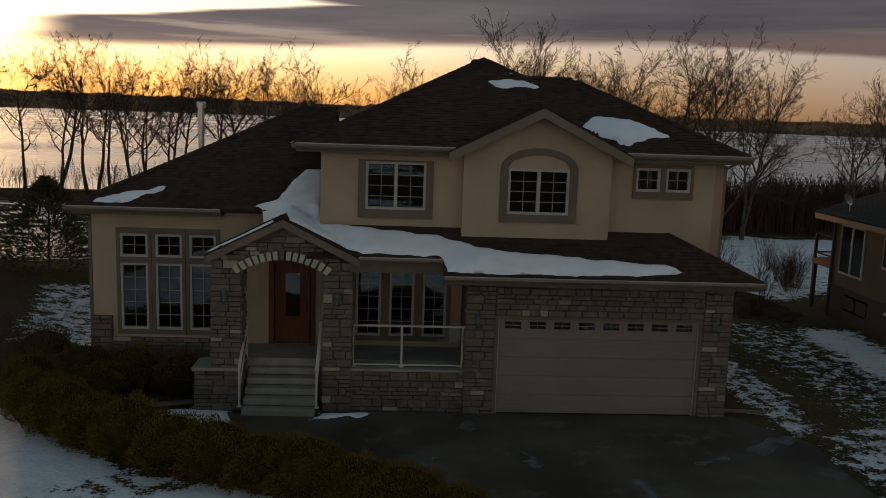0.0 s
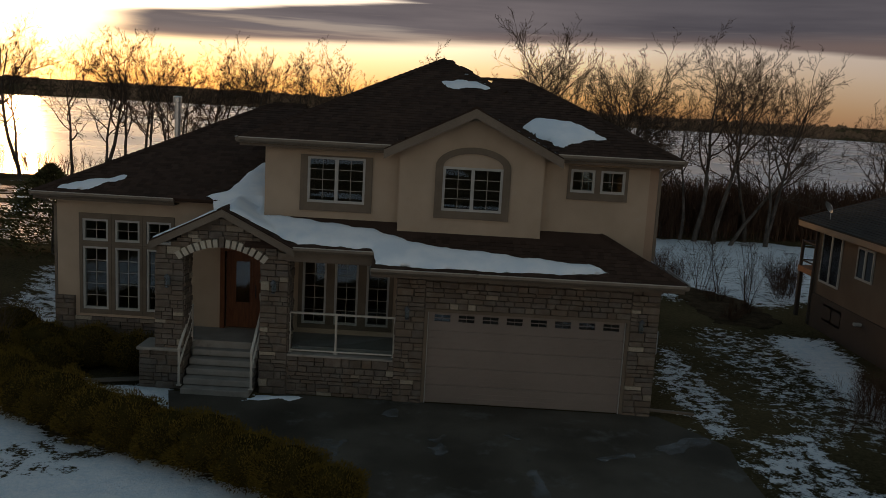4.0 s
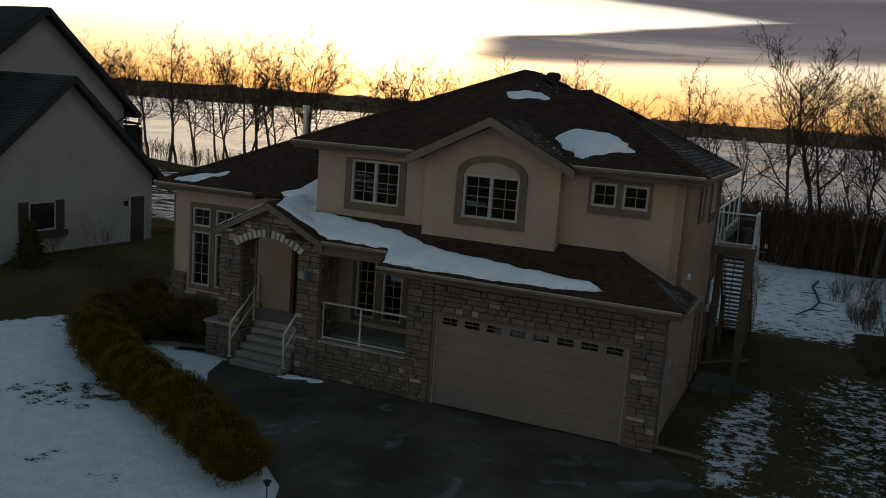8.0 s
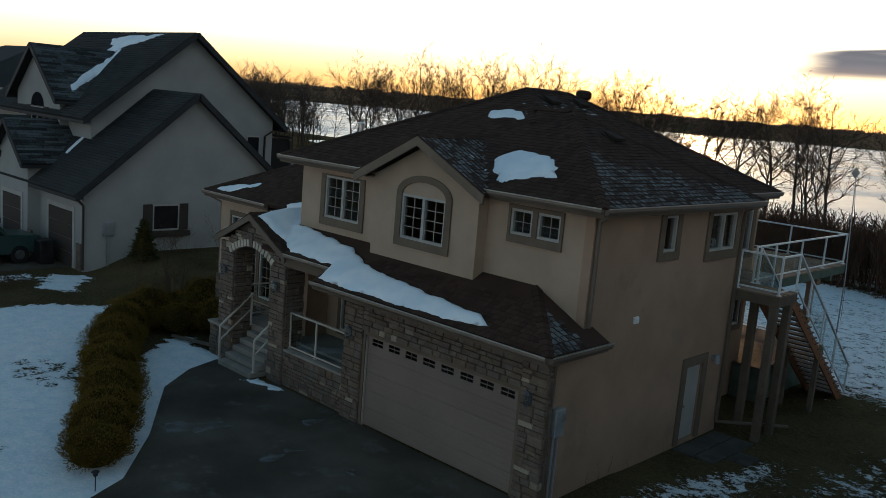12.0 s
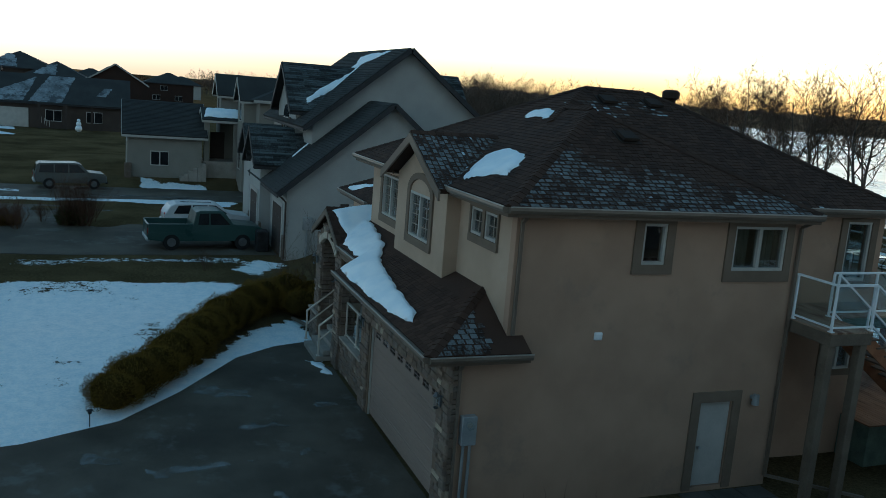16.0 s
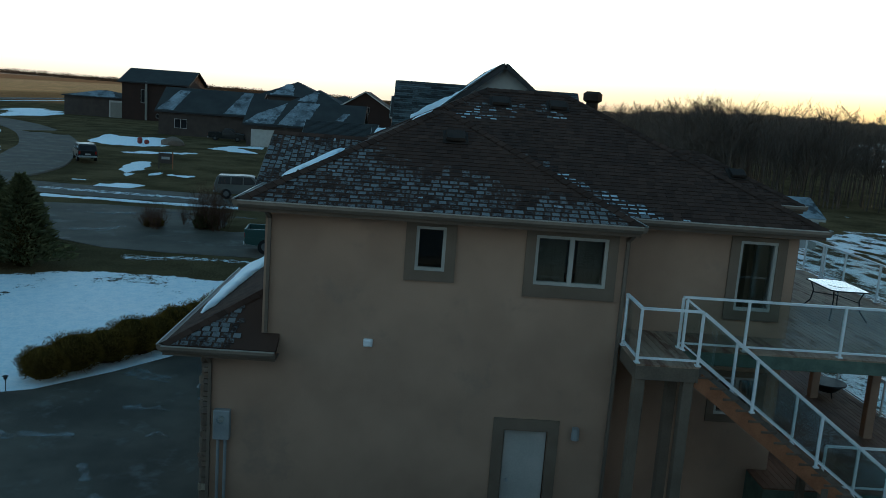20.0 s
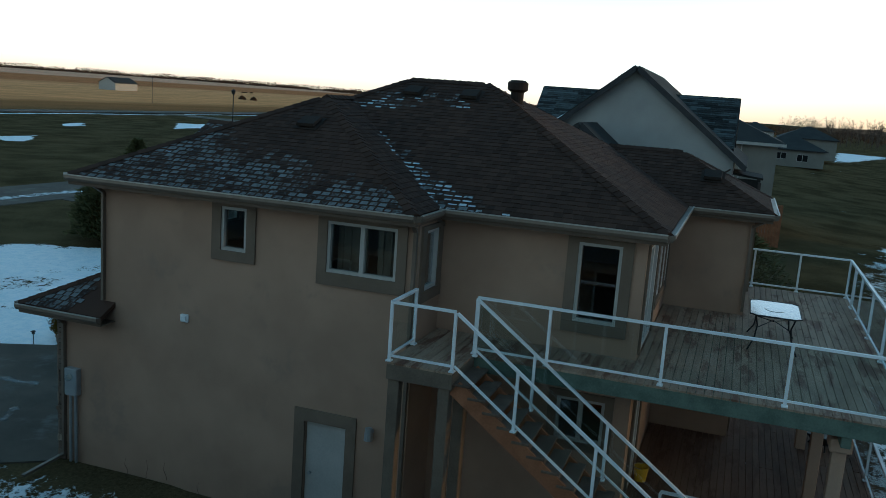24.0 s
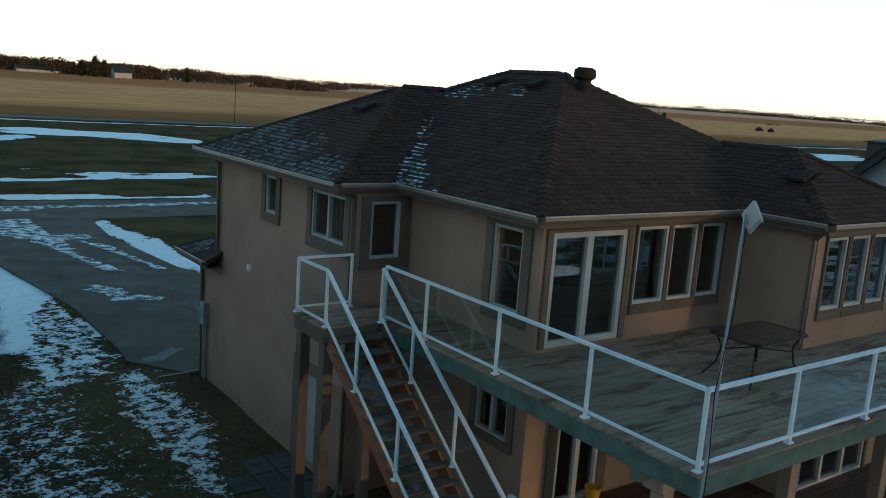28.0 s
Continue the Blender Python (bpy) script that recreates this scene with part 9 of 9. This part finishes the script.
def vehicle(name, label, at, heading, profile, half, wheels, radius, paint, glass):
    """A parked car: body, side and end glass, lamps, bumpers and wheels, built along x and then set down."""
    c = thing(name, label, "car", at)
    c.rotation_euler = (0, 0, radians(heading))
    def put(s, nm, mat, parent=c, lab=""):
        ob = new(nm, mesh_of(nm, s.v, s.f, mat))
        ob.parent = parent
        if lab:
            ob["label"] = lab
        return ob
    body = put(body_shape(profile, half), "body", paint)
    for x in wheels:
        for sd in (-1, 1):
            wl = put(Shape().rod((x, sd * (half - 0.2), radius), (x, sd * (half + 0.015), radius), radius, radius, 18), "wheel", TYRE)
            put(Shape().rod((x, sd * (half + 0.0), radius), (x, sd * (half + 0.03), radius), radius * 0.6, radius * 0.52, 12), "rim", DULLRIM, wl)
    for pts in glass:
        for sd in (-1, 1):
            s = Shape()
            v = []
            for x, z in pts:
                inn = 0.12 * max(0.0, z - 0.9) / 0.7
                v.append((x, sd * (half - inn + 0.006), z))
            v += [(x, y - sd * 0.03, z) for x, y, z in v]
            n_ = len(pts)
            s.add(v, [tuple(range(n_)), tuple(range(2 * n_ - 1, n_ - 1, -1))] + [(i, (i + 1) % n_, n_ + (i + 1) % n_, n_ + i) for i in range(n_)])
            put(s, "side_window", DARKGLASS, body)
    x0, x1 = min(p[0] for p in profile), max(p[0] for p in profile)
    for sd in (-1, 1):
        put(Shape().box(x1 - 0.08, x1 + 0.01, sd * half * 0.62 - 0.15, sd * half * 0.62 + 0.15, 0.72, 0.86, 0, 0.02), "headlight", WHITE)
        put(Shape().box(x0 - 0.012, x0 + 0.06, sd * half * 0.82 - 0.08, sd * half * 0.82 + 0.08, 0.75, 1.05, 0, 0.02), "tail_light", material("red_lens", (0.2, 0.01, 0.008), (0.25, 0.015, 0.01), 3, 20, 0.3, 0, 0.001) if "red_lens" not in bpy.data.materials else bpy.data.materials["red_lens"])
    put(Shape().box(x1 - 0.1, x1 + 0.06, -half * 0.93, half * 0.93, 0.38, 0.56, 0, 0.04), "bumper", DARKMETAL)
    put(Shape().box(x0 - 0.06, x0 + 0.1, -half * 0.93, half * 0.93, 0.42, 0.6, 0, 0.04), "bumper", GREYMETAL)
    put(Shape().box(x0 - 0.022, x0, -0.25, 0.25, 0.68, 0.82, 0, 0.005), "blank_plate", WHITE)
    return c


def ends_glass(c, pts_front, pts_back, half):
    for pts in (pts_front, pts_back):
        (xa, za), (xb, zb) = pts
        ya, yb = half - 0.12 * (za - 0.9) / 0.7 - 0.1, half - 0.12 * (zb - 0.9) / 0.7 - 0.1
        d = 0.012 if xa > xb else -0.012
        s = Shape().add([(xa + d, -ya, za), (xa + d, ya, za), (xb + d, yb, zb), (xb + d, -yb, zb), (xa - d, -ya, za), (xa - d, ya, za), (xb - d, yb, zb), (xb - d, -yb, zb)], [(0, 1, 2, 3), (7, 6, 5, 4), (0, 4, 5, 1), (1, 5, 6, 2), (2, 6, 7, 3), (3, 7, 4, 0)])
        ob = new("windscreen", mesh_of("windscreen", s.v, s.f, DARKGLASS))
        ob.parent = c


def paint(name, dark, light, rough=0.35):
    return material(name, dark, light, 0.8, 20, rough, 0.05, 0.002, metal=0.0, coat=0.12)


TRUCK = [(-2.7, 0.5), (-2.72, 0.84), (-0.72, 0.84), (-0.64, 1.26), (-0.5, 1.8), (-0.3, 1.88), (0.62, 1.88), (0.85, 1.8), (1.28, 1.24), (2.55, 1.14), (2.72, 1.0), (2.74, 0.5), (2.2, 0.42), (1.3, 0.42), (-1.2, 0.42), (-2.2, 0.42)]


def truck_bed(t, mat):
    """Side walls, tailgate and floor of an open cargo bed."""
    for nm, b, mt_ in (("bed_side", (-2.7, -0.66, 0.84, 0.965, 0.5, 1.26), mat), ("bed_side", (-2.7, -0.66, -0.965, -0.84, 0.5, 1.26), mat), ("tailgate", (-2.74, -2.65, -0.84, 0.84, 0.55, 1.24), mat), ("bed_floor", (-2.64, -0.76, -0.83, 0.83, 0.845, 0.87), DARKMETAL)):
        s = Shape().box(*b, 0, 0.02)
        ob = new(nm, mesh_of(nm, s.v, s.f, mt_))
        ob.parent = t


SUVP = [(-2.25, 0.5), (-2.28, 1.05), (-2.1, 1.62), (-1.95, 1.72), (0.3, 1.75), (0.6, 1.68), (1.08, 1.16), (2.05, 1.06), (2.24, 0.9), (2.26, 0.48), (1.8, 0.4), (-1.8, 0.4)]
WAGON = [(-2.3, 0.45), (-2.32, 0.95), (-2.0, 1.4), (-1.7, 1.52), (0.2, 1.54), (0.5, 1.48), (1.12, 1.02), (2.1, 0.9), (2.3, 0.74), (2.3, 0.42), (1.8, 0.32), (-1.8, 0.32)]
tr = vehicle("pickup_truck", "dark green pickup truck with an extended cab and open bed", (-20.0, 18.9, 0.03), 95, TRUCK, 0.98, (-1.65, 1.72), 0.38, paint("dark_green_paint", (0.026, 0.055, 0.052), (0.036, 0.07, 0.064)), [[(-0.42, 1.22), (-0.34, 1.74), (0.1, 1.76), (0.1, 1.22)], [(0.16, 1.22), (0.16, 1.76), (0.62, 1.76), (1.12, 1.22)]])
ends_glass(tr, ((1.22, 1.24), (0.86, 1.74)), ((-0.6, 1.26), (-0.5, 1.74)), 0.98)
truck_bed(tr, bpy.data.materials["dark_green_paint"])
wg = vehicle("estate_car", "white estate car parked behind the truck", (-24.8, 19.5, 0.03), 94, WAGON, 0.9, (-1.4, 1.4), 0.33, paint("white_paint", (0.5, 0.52, 0.54), (0.58, 0.6, 0.62)), [[(-1.85, 1.0), (-1.6, 1.42), (-0.95, 1.45), (-0.95, 1.0)], [(-0.88, 1.0), (-0.88, 1.45), (-0.1, 1.46), (-0.1, 1.0)], [(-0.03, 1.0), (-0.03, 1.46), (0.32, 1.45), (0.95, 1.02)]])
ends_glass(wg, ((1.06, 1.04), (0.52, 1.46)), ((-2.24, 1.04), (-1.98, 1.38)), 0.9)
for sd in (-1, 1):
    s = Shape().rod((-1.5, sd * 0.6, 1.6), (0.1, sd * 0.6, 1.6), 0.02, 0.02, 6)
    ob = new("roof_rail", mesh_of("roof_rail", s.v, s.f, DARKMETAL))
    ob.parent = wg
SG = [[(-2.0, 1.1), (-1.9, 1.6), (-1.1, 1.64), (-1.1, 1.1)], [(-1.02, 1.1), (-1.02, 1.64), (-0.2, 1.66), (-0.2, 1.1)], [(-0.12, 1.1), (-0.12, 1.66), (0.4, 1.64), (0.9, 1.14)]]
sv = vehicle("suv", "silver-grey sport utility car parked on the street", (-40.8, 11.9, 0.06), 98, SUVP, 0.92, (-1.38, 1.42), 0.37, paint("silver_paint", (0.07, 0.075, 0.07), (0.1, 0.105, 0.098)), SG)
ends_glass(sv, ((1.04, 1.18), (0.64, 1.64)), ((-2.24, 1.14), (-2.12, 1.56)), 0.92)
sv = vehicle("suv", "dark sport utility car at the edge of the street", (-62.5, -8.6, 0.06), 208, SUVP, 0.92, (-1.38, 1.42), 0.37, paint("black_paint", (0.012, 0.014, 0.014), (0.02, 0.022, 0.022)), SG)
ends_glass(sv, ((1.04, 1.18), (0.64, 1.64)), ((-2.24, 1.14), (-2.12, 1.56)), 0.92)
pk = vehicle("pickup_truck", "dark pickup truck in front of a distant house", (-109.5, -5.0, 0.03), 96, TRUCK, 0.98, (-1.65, 1.72), 0.38, bpy.data.materials["black_paint"], [[(-0.42, 1.22), (-0.34, 1.74), (0.1, 1.76), (0.1, 1.22)], [(0.16, 1.22), (0.16, 1.76), (0.62, 1.76), (1.12, 1.22)]])

truck_bed(pk, bpy.data.materials["black_paint"])

# street furniture
def lamp_post(x, y, h):
    p = thing("street_lamp", "tall slim dark street lamp post", "lamp", (x, y, land(x, y) - 0.1), "street lamps")
    z = land(x, y)
    Shape().rod((x, y, z - 0.1), (x, y, z + h), 0.08, 0.05, 8).done("pole", DARKMETAL, p)
    Shape().rod((x, y, z + h), (x, y, z + h + 0.35), 0.16, 0.22, 10).rod((x, y, z + h + 0.35), (x, y, z + h + 0.5), 0.24, 0.06, 10).done("lantern", DARKMETAL, p)


for x, y, h in ((-53, -15, 7.2), (-91, -97, 7.5), (-42, -100, 7.5), (-202, -142, 7.5)):
    lamp_post(x, y, h)
sg = thing("street_sign", "small dark board sign with an orange post", "sign", (-60, 0.2, 0))
Shape().box(-60.04, -59.96, -0.5, -0.42, -0.1, 1.55).done("post", DARKSIDE, sg)
Shape().box(-60.04, -59.96, 0.82, 0.92, -0.1, 1.65).done("post", REDWOOD, sg, "orange-brown timber post")
Shape().box(-60.0, -59.95, -0.42, 0.82, 0.5, 1.5, 0, 0.01).done("board", DARKSIDE, sg)
Shape().box(-59.95, -59.94, -0.2, 0.6, 0.9, 1.15).done("writing_bar", GREYMETAL, sg)
sm = Shape()
for z, r_ in ((0.35, 0.45), (0.95, 0.33), (1.4, 0.22)):
    bm = bmesh.new()
    bmesh.ops.create_icosphere(bm, subdivisions=2, radius=r_)
    bm.verts.index_update()
    sm.add([(v.co.x - 98.5, v.co.y + 10.2, v.co.z + z) for v in bm.verts], [[v.index for v in f.verts] for f in bm.faces])
    bm.free()
tagged(sm.done("snow_figure", SNOW, smooth=True), "snowman of three stacked snowballs on a lawn", "snowman")

bm = bmesh.new()
bmesh.ops.create_icosphere(bm, subdivisions=2, radius=1.0)
for v in bm.verts:
    v.co = Vector((v.co.x * 1.1, v.co.y * 1.6, v.co.z * 1.0)) * (1 + 0.25 * noise2(v.co.x, v.co.y + v.co.z, 1.7, 4))
bm.verts.index_update()
s = Shape().add([(v.co.x - 92.5, v.co.y - 8.5, v.co.z + 0.1) for v in bm.verts], [[v.index for v in f.verts] for f in bm.faces])
bm.free()
tagged(s.done("boulder", STONE), "large grey boulder on a snowy lawn", "rock")
for k, (y0, hh) in enumerate(((-12.6, 0.9), (-11.7, 0.6))):
    tagged(Shape().box(-91.2, -90.6, y0, y0 + 0.6, 0.0, hh, 0, 0.18).done("lawn_ornament", material("red_plastic", (0.16, 0.035, 0.03), (0.2, 0.05, 0.04), 3, 20, 0.4, 0.05, 0.002) if not k else bpy.data.materials["red_plastic"]), "small red ornament on the snow", "ornament", "red lawn ornaments")
